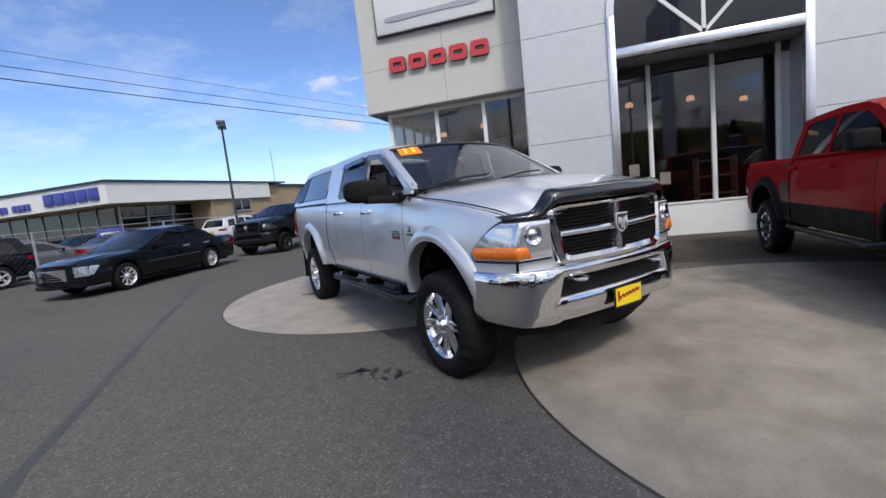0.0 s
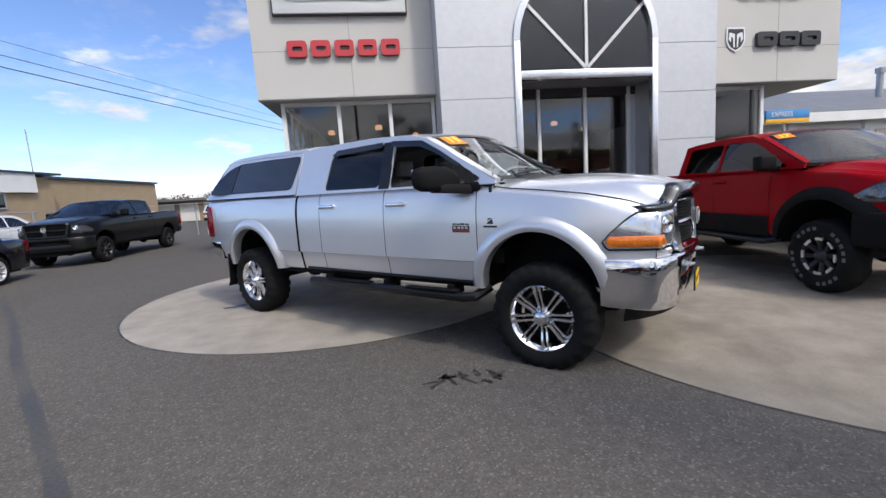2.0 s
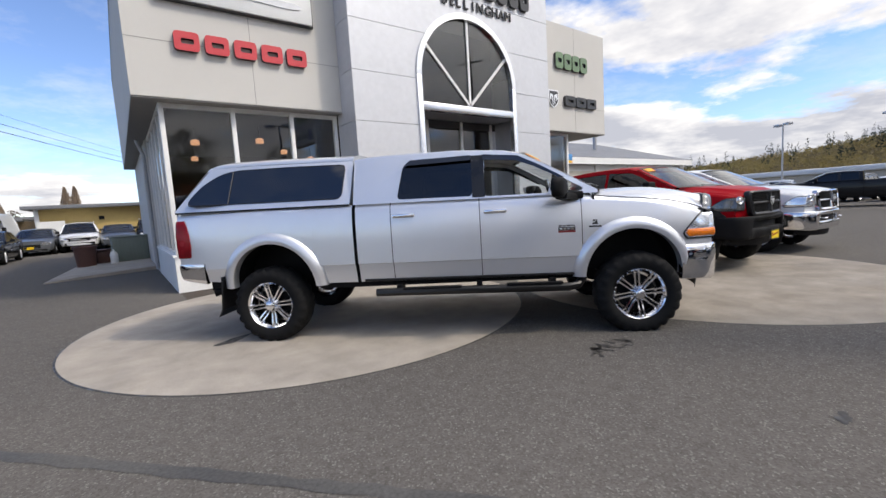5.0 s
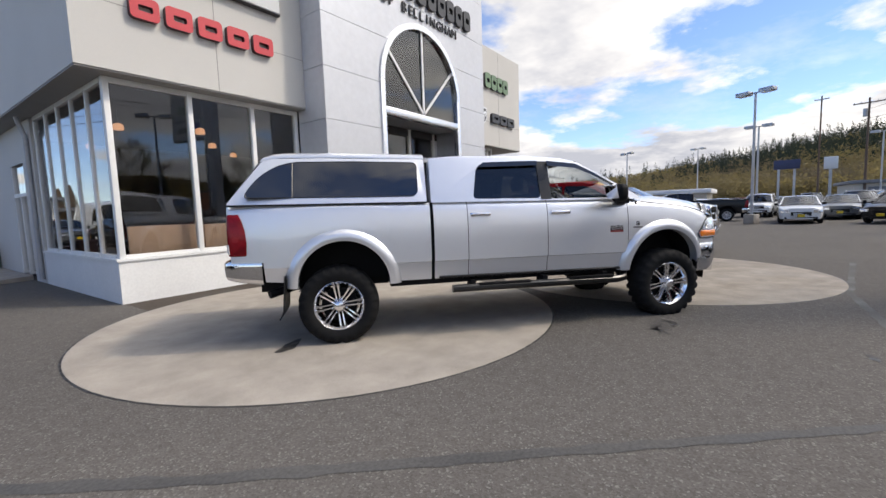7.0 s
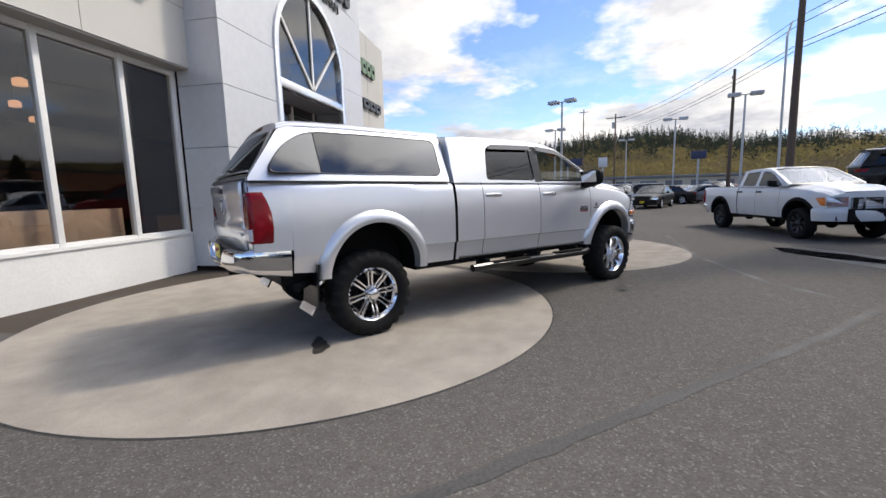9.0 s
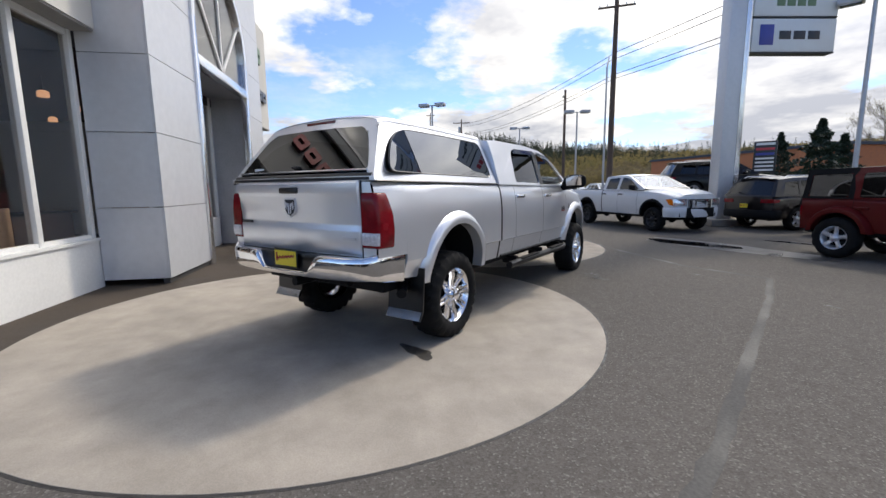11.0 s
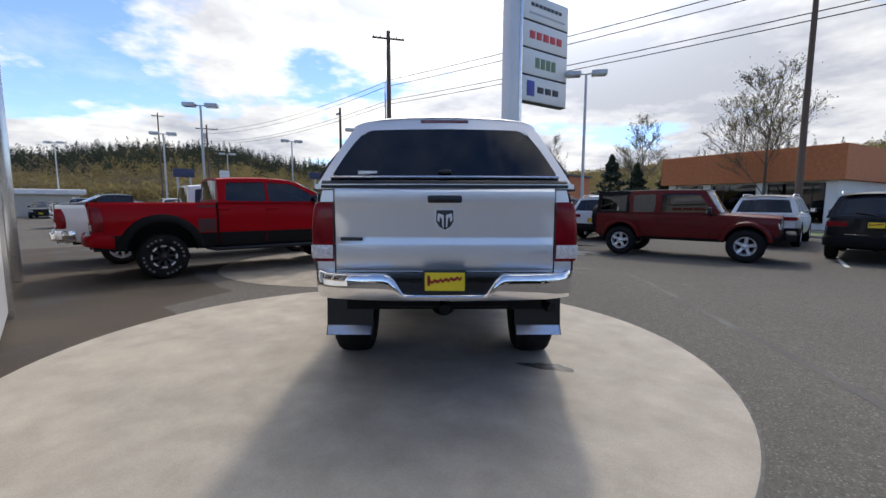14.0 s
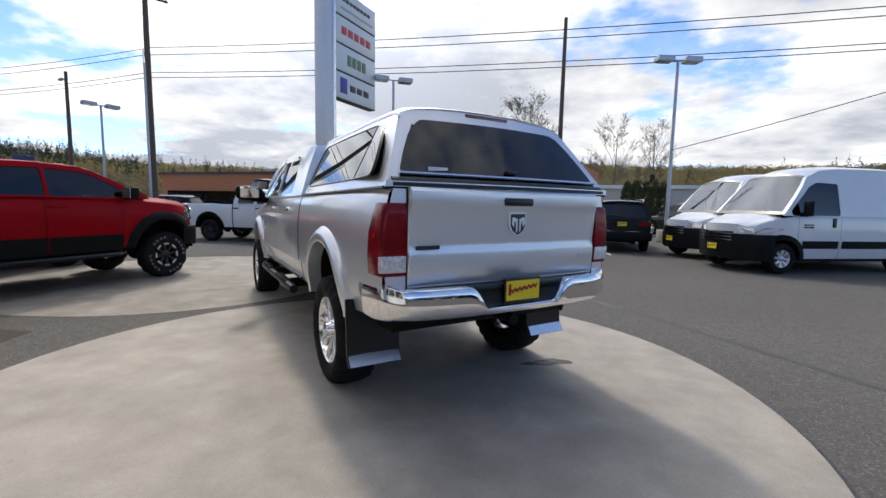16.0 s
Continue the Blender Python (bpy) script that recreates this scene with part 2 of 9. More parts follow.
M["red"] = mat("red_paint", (0.31, 0.002, 0.006), 0.5, metal=0.0, var=0.05, scale=2, fine=500, coat=0.13, spec=0.05)
M["jeep_red"] = mat("deep_red_paint", (0.105, 0.005, 0.005), 0.45, metal=0.0, var=0.05, fine=500, coat=0.25, spec=0.15)
M["black_paint"] = mat("black_paint", (0.006, 0.0065, 0.008), 0.35, var=0.05, coat=0.3, spec=0.2)
M["navy_paint"] = mat("navy_paint", (0.003, 0.0035, 0.006), 0.25, var=0.05, coat=0.6, spec=0.2)
M["white_paint"] = mat("white_car_paint", (0.70, 0.71, 0.71), 0.3, var=0.03, coat=0.8)
M["grey_paint"] = mat("grey_car_paint", (0.16, 0.17, 0.18), 0.3, metal=0.5, var=0.05, coat=0.8)
M["bronze_paint"] = mat("dark_bronze_paint", (0.011, 0.008, 0.008), 0.3, metal=0.1, var=0.05, coat=0.5, spec=0.25)
M["tint"] = glass("tinted_glass", (0.04, 0.041, 0.043), 1.43)
M["film"] = glass("mirror_tinted_glass", (0.03, 0.031, 0.033), 1.68)
M["sky_screen"] = glass("raked_screen_glass", (0.20, 0.24, 0.23), 1.42)
M["clear"] = glass("clear_glass", (0.72, 0.76, 0.75), 1.5)
M["lens"] = mat("clear_lens", (0.80, 0.82, 0.84), 0.14, metal=0.8, var=0.10, scale=9, fine=45, coat=1.0)
M["amber"] = mat("amber_lens", (0.85, 0.20, 0.01), 0.12, var=0.15, scale=30, coat=1.0)
M["tail"] = mat("red_lens", (0.20, 0.005, 0.010), 0.2, var=0.45, scale=9, fine=160, coat=0.25, spec=0.15)
M["reverse"] = mat("clear_reversing_lens", (0.62, 0.58, 0.58), 0.15, var=0.25, scale=30, coat=0.8)
M["plate"] = mat("yellow_card", (0.82, 0.60, 0.02), 0.45, var=0.05)
M["plate_red"] = mat("red_ink", (0.30, 0.015, 0.01), 0.5)
M["sign_red"] = mat("red_sign_face", (0.55, 0.05, 0.06), 0.35, var=0.06)
M["sign_side"] = mat("dark_sign_return", (0.09, 0.035, 0.04), 0.5)
M["sign_green"] = mat("green_sign_face", (0.14, 0.22, 0.12), 0.4)
M["sign_black"] = mat("black_sign_face", (0.03, 0.03, 0.032), 0.35)
M["sign_white"] = mat("white_sign_face", (0.72, 0.73, 0.72), 0.3, var=0.03)
M["sign_navy"] = mat("navy_sign_face", (0.03, 0.04, 0.10), 0.45, var=0.2)
M["sign_blue"] = mat("blue_sign_face", (0.045, 0.06, 0.30), 0.4)
M["seat"] = mat("grey_upholstery", (0.20, 0.195, 0.19), 0.9, var=0.15, fine=150, bump=0.2)
M["steel"] = mat("galvanised_steel", (0.42, 0.43, 0.45), 0.45, metal=0.6, var=0.12, scale=4, fine=30)
M["pole_dark"] = mat("dark_pole_paint", (0.05, 0.05, 0.05), 0.5)
M["wood"] = mat("weathered_pole_wood", (0.11, 0.075, 0.055), 0.9, var=0.3, scale=3, fine=40, bump=0.3)
M["orange"] = mat("orange_plastic", (0.75, 0.13, 0.02), 0.5)
M["badge"] = mat("badge_silver", (0.78, 0.79, 0.80), 0.3, metal=0.35, var=0.06)
M["tyre_mark"] = mat("pale_tyre_marking", (0.13, 0.13, 0.125), 0.8, var=0.3, scale=8)
M["handle"] = mat("bright_handle", (0.90, 0.90, 0.91), 0.12, metal=0.9, var=0.04)

# ---- building helpers ----
from mathutils.geometry import tessellate_polygon


def part(name, bm, material, parent=None, label="", smooth=35, loose=False):
    """Links a bmesh as one mesh object, under a thing or a part."""
    if not loose:
        bmesh.ops.recalc_face_normals(bm, faces=bm.faces)
    me = bpy.data.meshes.new(name)
    bm.to_mesh(me)
    bm.free()
    me.materials.append(material)
    if smooth:
        me.polygons.foreach_set("use_smooth", [True] * len(me.polygons))
        me.set_sharp_from_angle(angle=radians(smooth))
    ob = new(name, me)
    if parent is not None:
        ob.parent = parent
    if label:
        tagged(ob, label)
    return ob


def thing(name, m, label, category, group="", kind=""):
    ob = new(name)
    ob.empty_display_size = 0.2
    ob.matrix_basis = m
    return tagged(ob, label, category, group, kind)


def tag(ob, label, category, group="", kind=""):
    return tagged(ob, label, category, group, kind)


def box(bm, x0, x1, y0, y1, z0, z1, bevel=0.0, seg=2):
    r = bmesh.ops.create_cube(bm, size=1)
    vs = r["verts"]
    bmesh.ops.scale(bm, vec=(x1 - x0, y1 - y0, z1 - z0), verts=vs)
    bmesh.ops.translate(bm, vec=((x0 + x1) / 2, (y0 + y1) / 2, (z0 + z1) / 2), verts=vs)
    if bevel:
        es = list({e for v in vs for e in v.link_edges})
        bmesh.ops.bevel(bm, geom=es, offset=bevel, segments=seg, affect="EDGES", profile=0.5)
    return bm


def boxes(*specs, bevel=0.0):
    bm = bmesh.new()
    for s in specs:
        box(bm, *s, bevel=bevel)
    return bm


def grid(bm, fn, us, vs):
    rows = [[bm.verts.new(fn(u, v)) for v in vs] for u in us]
    for a, b in zip(rows, rows[1:]):
        for i in range(len(vs) - 1):
            bm.faces.new((a[i], a[i + 1], b[i + 1], b[i]))
    return rows


def loft(bm, rings, closed=True, caps=True):
    rows = [[bm.verts.new(p) for p in r] for r in rings]
    n = len(rows[0])
    for a, b in zip(rows, rows[1:]):
        for i in range(n if closed else n - 1):
            j = (i + 1) % n
            bm.faces.new((a[i], a[j], b[j], b[i]))
    if caps and closed:
        bm.faces.new(rows[0])
        bm.faces.new(list(reversed(rows[-1])))
    return rows


def lathe(bm, prof, n, axis="y", cx=0.0, cz=0.0, y0=0.0, mod=None):
    """Revolves (radius, y) about the y axis through (cx, cz)."""
    rings = []
    for k in range(n):
        a = 2 * math.pi * k / n
        ring = []
        for i, (r, y) in enumerate(prof):
            rr = r + (mod(k, i) if mod else 0)
            ring.append(Vector((cx + rr * math.cos(a), y0 + y, cz + rr * math.sin(a))))
        ring = [bm.verts.new(p) for p in ring]
        rings.append(ring)
    for k in range(n):
        a, b = rings[k], rings[(k + 1) % n]
        for i in range(len(prof) - 1):
            bm.faces.new((a[i], a[i + 1], b[i + 1], b[i]))


def plate(bm, loops, place, th):
    """A flat panel with holes: loops of (u, v), the first one the outline; place(u, v, depth) gives the point."""
    flat = [p for lp in loops for p in lp]
    tris = tessellate_polygon([[Vector((u, v, 0)) for u, v in lp] for lp in loops])
    front = [bm.verts.new(place(u, v, 0.0)) for u, v in flat]
    back = [bm.verts.new(place(u, v, th)) for u, v in flat]
    for t in tris:
        if len(set(t)) < 3:
            continue
        bm.faces.new([front[i] for i in t])
        bm.faces.new([back[i] for i in reversed(t)])
    k = 0
    for lp in loops:
        n = len(lp)
        for i in range(n):
            j = (i + 1) % n
            bm.faces.new((front[k + i], front[k + j], back[k + j], back[k + i]))
        k += n


def sheet(bm, loop, place):
    """A single-faced pane inside one outline."""
    vs = [bm.verts.new(place(u, v)) for u, v in loop]
    for t in tessellate_polygon([[Vector((u, v, 0)) for u, v in loop]]):
        if len(set(t)) == 3:
            bm.faces.new([vs[i] for i in t])


def tube(bm, pts, r, n=8, taper=None):
    pts = [Vector(p) for p in pts]
    rings = []
    for i, p in enumerate(pts):
        d = (pts[min(i + 1, len(pts) - 1)] - pts[max(i - 1, 0)]).normalized()
        a = d.orthogonal().normalized() if i == 0 else (ref - d * ref.dot(d)).normalized()
        ref = a
        b = d.cross(a)
        rr = r if taper is None else r + (taper - r) * i / (len(pts) - 1)
        rings.append([p + rr * (math.cos(2 * math.pi * k / n) * a + math.sin(2 * math.pi * k / n) * b) for k in range(n)])
    loft(bm, rings)


def interp(pts, x):
    if x <= pts[0][0]:
        return pts[0][1]
    for (x0, z0), (x1, z1) in zip(pts, pts[1:]):
        if x <= x1:
            return z0 + (z1 - z0) * (x - x0) / (x1 - x0)
    return pts[-1][1]


def rounded(pts, r, n=4):
    """Rounds the corners of a polygon."""
    out = []
    for i, p in enumerate(pts):
        a, p, b = Vector(pts[i - 1]), Vector(p), Vector(pts[(i + 1) % len(pts)])
        ra = min(r, (a - p).length * 0.45)
        rb = min(r, (b - p).length * 0.45)
        s, e = p + (a - p).normalized() * ra, p + (b - p).normalized() * rb
        for k in range(n + 1):
            t = k / n
            out.append(tuple((1 - t) ** 2 * s + 2 * t * (1 - t) * p + t * t * e))
    return out


def text_mesh(s, size, depth, material, name, m, parent=None, bold=0.0):
    """Letters in the built-in font, turned into a mesh."""
    cu = bpy.data.curves.new(name, "FONT")
    cu.body, cu.size, cu.extrude, cu.align_x, cu.align_y = s, size, depth, "CENTER", "CENTER"
    cu.offset = bold
    tmp = new("tmp", cu)
    bpy.context.view_layer.update()
    me = bpy.data.meshes.new_from_object(tmp)
    bpy.data.objects.remove(tmp)
    me.name = name
    me.materials.clear()
    me.materials.append(material)
    ob = new(name, me)
    if parent is not None:
        ob.parent = parent
    ob.matrix_basis = m
    return ob

# ---- ground ----


def disc(bm, cx, cy, r, z0, z1, n=96, bev=0.012):
    rings = []
    for rr, z in ((r, z0), (r, z1 - bev), (r - bev, z1)):
        rings.append([Vector((cx + rr * math.cos(2 * math.pi * k / n), cy + rr * math.sin(2 * math.pi * k / n), z)) for k in range(n)])
    rows = loft(bm, rings, caps=False)
    bm.faces.new(rows[-1])


bm = bmesh.new()
grid(bm, lambda x, y: Vector((x, y, 0)), (-900, -300, -120, -40, 0, 40, 120, 300, 900), (-900, -300, -120, -40, 0, 40, 120, 300, 900))
ground = tag(part("ground", bm, M["asphalt"], smooth=0), "worn grey asphalt car lot with pale aggregate", "ground", kind="structure")
for cx, cy, r, cm in ((-2.99, 7.195, 3.10, "concrete"), (2.50, 3.955, 3.055, "concrete_old")):
    bm = bmesh.new()
    disc(bm, cx, cy, r + 0.022, 0.0, 0.0015, bev=0.0005)
    tag(part("pad_joint", bm, M["stain"]), "dark gap between asphalt and concrete circle", "joint", kind="structure")
    bm = bmesh.new()
    disc(bm, cx, cy, r, 0.0, 0.004, bev=0.002)
    tag(part("concrete_pad", bm, M[cm]), "round pale concrete display pad set in the asphalt", "pad", "display pads", "structure")


def ribbon(name, pts, width, z, material, label, cat, jitter=0.25, seed=1):
    rnd = random.Random(seed)
    bm = bmesh.new()
    P2 = []
    for (x0, y0), (x1, y1) in zip(pts, pts[1:]):
        n = max(2, int(math.hypot(x1 - x0, y1 - y0) / 0.15))
        P2 += [Vector((x0 + (x1 - x0) * i / n, y0 + (y1 - y0) * i / n)) for i in range(n)]
    P2.append(Vector(pts[-1]))
    prev = None
    for i, p in enumerate(P2):
        d = (P2[min(i + 1, len(P2) - 1)] - P2[max(0, i - 1)]).normalized()
        nn = Vector((-d.y, d.x))
        wl, wr = (width / 2 * (1 + rnd.uniform(-jitter, jitter)) for _ in "ab")
        cur = (bm.verts.new((*(p + nn * wl), z)), bm.verts.new((*(p - nn * wr), z)))
        if prev:
            bm.faces.new((prev[0], prev[1], cur[1], cur[0]))
        prev = cur
    return tag(part(name, bm, material, smooth=0), label, cat, kind="structure")


def blob(name, cx, cy, rx, ry, rot, z, material, label, cat, seed=1, rough=0.35):
    rnd = random.Random(seed)
    ph = [rnd.uniform(0, 6.28) for _ in range(6)]
    bm = bmesh.new()
    vs = []
    for k in range(48):
        a = 2 * math.pi * k / 48
        f = 1 + rough * sum(math.sin((j + 2) * a + ph[j]) / (j + 2) for j in range(6))
        x, y = rx * f * math.cos(a), ry * f * math.sin(a)
        vs.append(bm.verts.new((cx + x * math.cos(rot) - y * math.sin(rot), cy + x * math.sin(rot) + y * math.cos(rot), z)))
    bm.faces.new(vs)
    return tag(part(name, bm, material, smooth=0), label, cat, kind="structure")


# strip along the building, darker and browner than the ground round it
bm = bmesh.new()
rs = random.Random(5)
edge = [(-4.5 + 0.5 * k, (9.6 if -4.5 + 0.5 * k < -1.2 else 8.3 if -4.5 + 0.5 * k < 1.0 else 7.4) + rs.uniform(-0.12, 0.12)) for k in range(34)]
sheet(bm, edge + [(12.0, 10.9), (-4.5, 10.9)], lambda u, v: Vector((u, v, 0.002)))
tag(part("asphalt_strip", bm, M["asphalt_brown"], smooth=0), "darker brown asphalt strip along the building", "pavement", kind="structure")
ribbon("tar_seam", [(5.5, 0.4), (1.5, 1.0), (-1.2, 0.95), (-2.45, 0.45), (-3.4, 1.45), (-4.75, 3.06), (-6.05, 4.6), (-7.1, 5.95), (-8.2, 7.3), (-9.2, 8.4)], 0.10, 0.003, M["tar"], "smooth dark tar seam across the asphalt", "seam", 0.32)
blob("wet_patch", 0.75, -1.75, 2.3, 0.55, 0.30, 0.003, M["wet"], "damp dark asphalt round a puddle", "puddle", 5, 0.25)
blob("puddle", 1.55, -1.42, 1.05, 0.40, 0.40, 0.006, M["water"], "shallow dark puddle on the asphalt", "puddle", 3, 0.22)
blob("puddle", 1.1, -3.9, 0.4, 0.12, 0.3, 0.006, M["water"], "small puddle on damp asphalt", "puddle", 8, 0.5)
blob("oil_stain", -4.42, 6.33, 0.20, 0.09, 0.5, 0.006, M["stain"], "small dark oil stain on the concrete", "stain", 4)
rs = random.Random(12)
for i in range(13):
    x, y = -1.72 + rs.gauss(0, 0.17), 3.0 + rs.gauss(0, 0.10)
    blob("oil_stain", x, y, rs.uniform(0.03, 0.09), rs.uniform(0.012, 0.03), rs.uniform(0, 3.1), 0.0035, M["stain"], "dark fluid stain on the asphalt", "stain", 20 + i, 0.8)
for i, (x, y, a) in enumerate(((-3.95, 1.15, 0.4), (-1.9, 1.3, 0.3))):
    blob("oil_stain", x, y, 0.07, 0.04, a, 0.0035, M["stain"], "small dark fluid stain on the asphalt", "stain", 40 + i, 0.8)
ribbon("parking_line", [(-5.35, -6.3), (-5.75, -3.9)], 0.10, 0.003, M["paint_line"], "worn white parking line", "road marking", 0.1)

# ---- dealership ----
FX0, FX1 = -4.92, 10.5
FY, WY, TY = 10.62, 10.92, 9.93
FZ, FTOP, TTOP = 3.85, 7.55, 9.6
TX0, TX1 = -0.74, 6.22
ACX, AR, ASP = 2.83, 1.80, 4.78


def slab(name, specs, material, label, cat, bevel=0.0, parent=None, kind="structure"):
    ob = part(name, boxes(*specs, bevel=bevel), material, parent)
    return tag(ob, label, cat, kind=kind) if parent is None else ob


# upper fascias with an upstand behind
west = slab("wall_upper_west", [(FX0, TX0 - 0.004, FY, FY + 0.25, FZ, FTOP), (FX0, FX0 + 0.25, FY + 0.254, 24, FZ, FTOP)], M["stucco"], "pale grey rendered upper wall", "wall")
east = slab("wall_upper_east", [(TX1 + 0.004, FX1, FY, FY + 0.25, FZ, FTOP), (FX1 - 0.25, FX1, FY + 0.254, 24, FZ, FTOP)], M["stucco"], "pale grey rendered upper wall", "wall")
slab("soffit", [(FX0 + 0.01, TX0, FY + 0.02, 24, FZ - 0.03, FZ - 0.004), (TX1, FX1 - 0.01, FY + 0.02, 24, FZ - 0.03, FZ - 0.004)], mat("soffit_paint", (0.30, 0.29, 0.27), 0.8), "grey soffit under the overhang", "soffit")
slab("roof", [(FX0, FX1, FY + 0.25, 24, FTOP - 0.3, FTOP - 0.1)], M["dark"], "flat dark roof", "roof")
# fine joints in the render
for nm, sp in (("west", [(-2.72, -2.708, FY - 0.003, FY, FZ, FTOP), (FX0, TX0, FY - 0.003, FY, 4.9, 4.912)]), ("east", [(8.6, 8.612, FY - 0.003, FY, FZ, FTOP), (TX1, FX1, FY - 0.003, FY, 4.75, 4.762)])):
    slab("render_joint", sp, mat("joint_grey_" + nm, (0.28, 0.27, 0.25), 0.9), "thin joint in the render", "joint")

# entrance tower: panels with open joints on a dark core
ROWZ = [0.09, 1.24, 2.39, 3.54, 4.69, 5.84, 6.99, 8.3, TTOP]
OX0, OX1 = ACX - AR, ACX + AR


def arch_x(z):
    """Half width of the opening's outer line at height z."""
    if z <= ASP:
        return AR
    return math.sqrt(max(0.0, AR * AR - (z - ASP) ** 2))


core = thing("entrance_tower", pose(0, 0, 0), "silver panel-clad entrance tower with an arched opening", "tower", kind="structure")
g = 0.006
for z0, z1 in zip(ROWZ, ROWZ[1:]):
    for sg in (-1, 1):
        edge = TX0 if sg < 0 else TX1
        zs = [z0 + g + (z1 - z0 - 2 * g) * i / 12 for i in range(13)]
        if z0 >= ASP + AR:
            inner = [(ACX + sg * g, zs[0]), (ACX + sg * g, zs[-1])]
        else:
            inner = [(ACX + sg * max(arch_x(z), g), z) for z in zs]
            inner = [inner[0]] + [b for a, b in zip(inner, inner[1:]) if abs(a[0] - b[0]) + abs(a[1] - b[1]) > 1e-5]
            if z1 <= ASP:
                inner = [inner[0], inner[-1]]
        loop = [(edge, zs[0])] + inner + [(edge, zs[-1])]
        bm = bmesh.new()
        plate(bm, [loop], lambda u, v, d: Vector((u, TY + d, v)), 0.03)
        part("panel", bm, M["acm"], core, smooth=0)
    for sx in (TX0, TX1 - 0.03):
        bm = boxes((sx, sx + 0.03, TY + 0.034, 10.9, z0 + g, z1 - g))
        part("panel", bm, M["acm"], core, smooth=0)
bm = bmesh.new()
NA = 24
arch = [(ACX + AR * math.cos(math.pi * k / NA), ASP + AR * math.sin(math.pi * k / NA)) for k in range(NA + 1)]
plate(bm, [[(TX0 + 0.032, 0.0), (OX0, 0.0)] + [(x, z) for x, z in reversed(arch)] + [(OX1, 0.0), (TX1 - 0.032, 0.0), (TX1 - 0.032, TTOP - 0.02), (TX0 + 0.032, TTOP - 0.02)]], lambda u, v, d: Vector((u, TY + 0.034 + d, v)), 0.10)
part("backing", bm, M["acm_dark"], core, smooth=0)
slab("tower_roof", [(TX0, TX1, TY + 0.1, 14, TTOP - 0.1, TTOP)], M["acm"], "flat top of the entrance tower", "roof")
# bright frame round the arch: jambs, ring and transom
frame_arch = thing("arch_frame", pose(0, 0, 0), "bright metal frame round the arched entrance", "frame", kind="structure")
fwid = 0.15
ring = [(ACX + (AR - fwid) * math.cos(math.pi * k / NA), ASP + (AR - fwid) * math.sin(math.pi * k / NA)) for k in range(NA + 1)]
bm = bmesh.new()
plate(bm, [arch + ring[::-1]], lambda u, v, d: Vector((u, TY - 0.05 + d, v)), 0.16)
part("arch_ring", bm, M["chrome_trim"], frame_arch, smooth=30)
for x0 in (OX0, OX1 - fwid):
    bm = boxes((x0, x0 + fwid, TY - 0.05, TY + 0.11, 0.0, ASP - 0.002), bevel=0.006)
    part("jamb", bm, M["chrome_trim"], frame_arch)
bm = boxes((OX0 + fwid, OX1 - fwid, TY - 0.05, TY + 0.11, 3.92, 4.12), bevel=0.006)
part("transom", bm, M["chrome_trim"], frame_arch)
fan = thing("window_arch", pose(0, 0, 0), "arched fanlight with white glazing bars", "window", kind="structure")
bm = bmesh.new()
inner = [(ACX + (AR - fwid) * math.cos(math.pi * k / NA), ASP + (AR - fwid) * math.sin(math.pi * k / NA)) for k in range(NA + 1)]
plate(bm, [inner + [(OX0 + fwid, 4.12), (OX1 - fwid, 4.12)]], lambda u, v, d: Vector((u, TY + 0.05 + d, v)), 0.012)
part("pane", bm, M["glass_show"], fan, smooth=0)
bars = [((ACX, 4.12), (ACX, ASP + AR - fwid))] + [((ACX, 4.15), (ACX + s * (AR - fwid) * math.cos(0.52), ASP + (AR - fwid) * math.sin(0.52))) for s in (-1, 1)]
for (xa, za), (xb, zb_) in bars:
    bm = bmesh.new()
    d = Vector((xb - xa, zb_ - za)).normalized() * 0.035
    plate(bm, [[(xa - d.y, za + d.x), (xa + d.y, za - d.x), (xb + d.y, zb_ - d.x), (xb - d.y, zb_ + d.x)]], lambda u, v, dd: Vector((u, TY + 0.01 + dd, v)), 0.035)
    part("glazing_bar", bm, M["white"], fan, smooth=0)
# inside the arch and entrance recess
DY = 10.88
slab("recess", [(OX0 - 0.05, OX0, TY + 0.14, DY, 0, 3.92), (OX1, OX1 + 0.05, TY + 0.14, DY, 0, 3.92), (OX0, OX1, TY + 0.14, DY, 3.92, 4.0)], M["steel"], "grey panel lining of the entrance recess", "wall")
# added backing: its near-black colour stands in for the dim space inside
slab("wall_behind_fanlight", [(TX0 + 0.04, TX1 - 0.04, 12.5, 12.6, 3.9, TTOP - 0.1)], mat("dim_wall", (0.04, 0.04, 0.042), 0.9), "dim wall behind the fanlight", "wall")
ent = thing("door_entrance", pose(0, 0, 0), "glazed showroom entrance with pale metal frames", "door", kind="structure")
xs = [OX0, 1.93, 3.20, 4.42]
for a, b in zip(xs, xs[1:]):
    part("pane", boxes((a + 0.04, b - 0.04, DY - 0.01, DY, 0.78, 3.66)), M["glass_show"], ent, smooth=0)
for a in xs:
    part("mullion", boxes((a - 0.045, a + 0.045, DY - 0.06, DY + 0.04, 0.76, 3.90), bevel=0.006), M["white"], ent)
part("header", boxes((OX0, OX1, DY - 0.03, DY + 0.04, 3.70, 3.91)), M["acm_dark"], ent)
part("sill_wall", boxes((OX0, 4.47, DY - 0.07, DY + 0.1, 0.0, 0.72)), M["white"], ent)
part("sill", boxes((OX0, 4.47, DY - 0.09, DY + 0.1, 0.724, 0.76)), M["white"], ent)
part("side_panel", boxes((4.468, OX1, DY - 0.02, DY + 0.1, 0.0, 3.70)), M["acm"], ent)

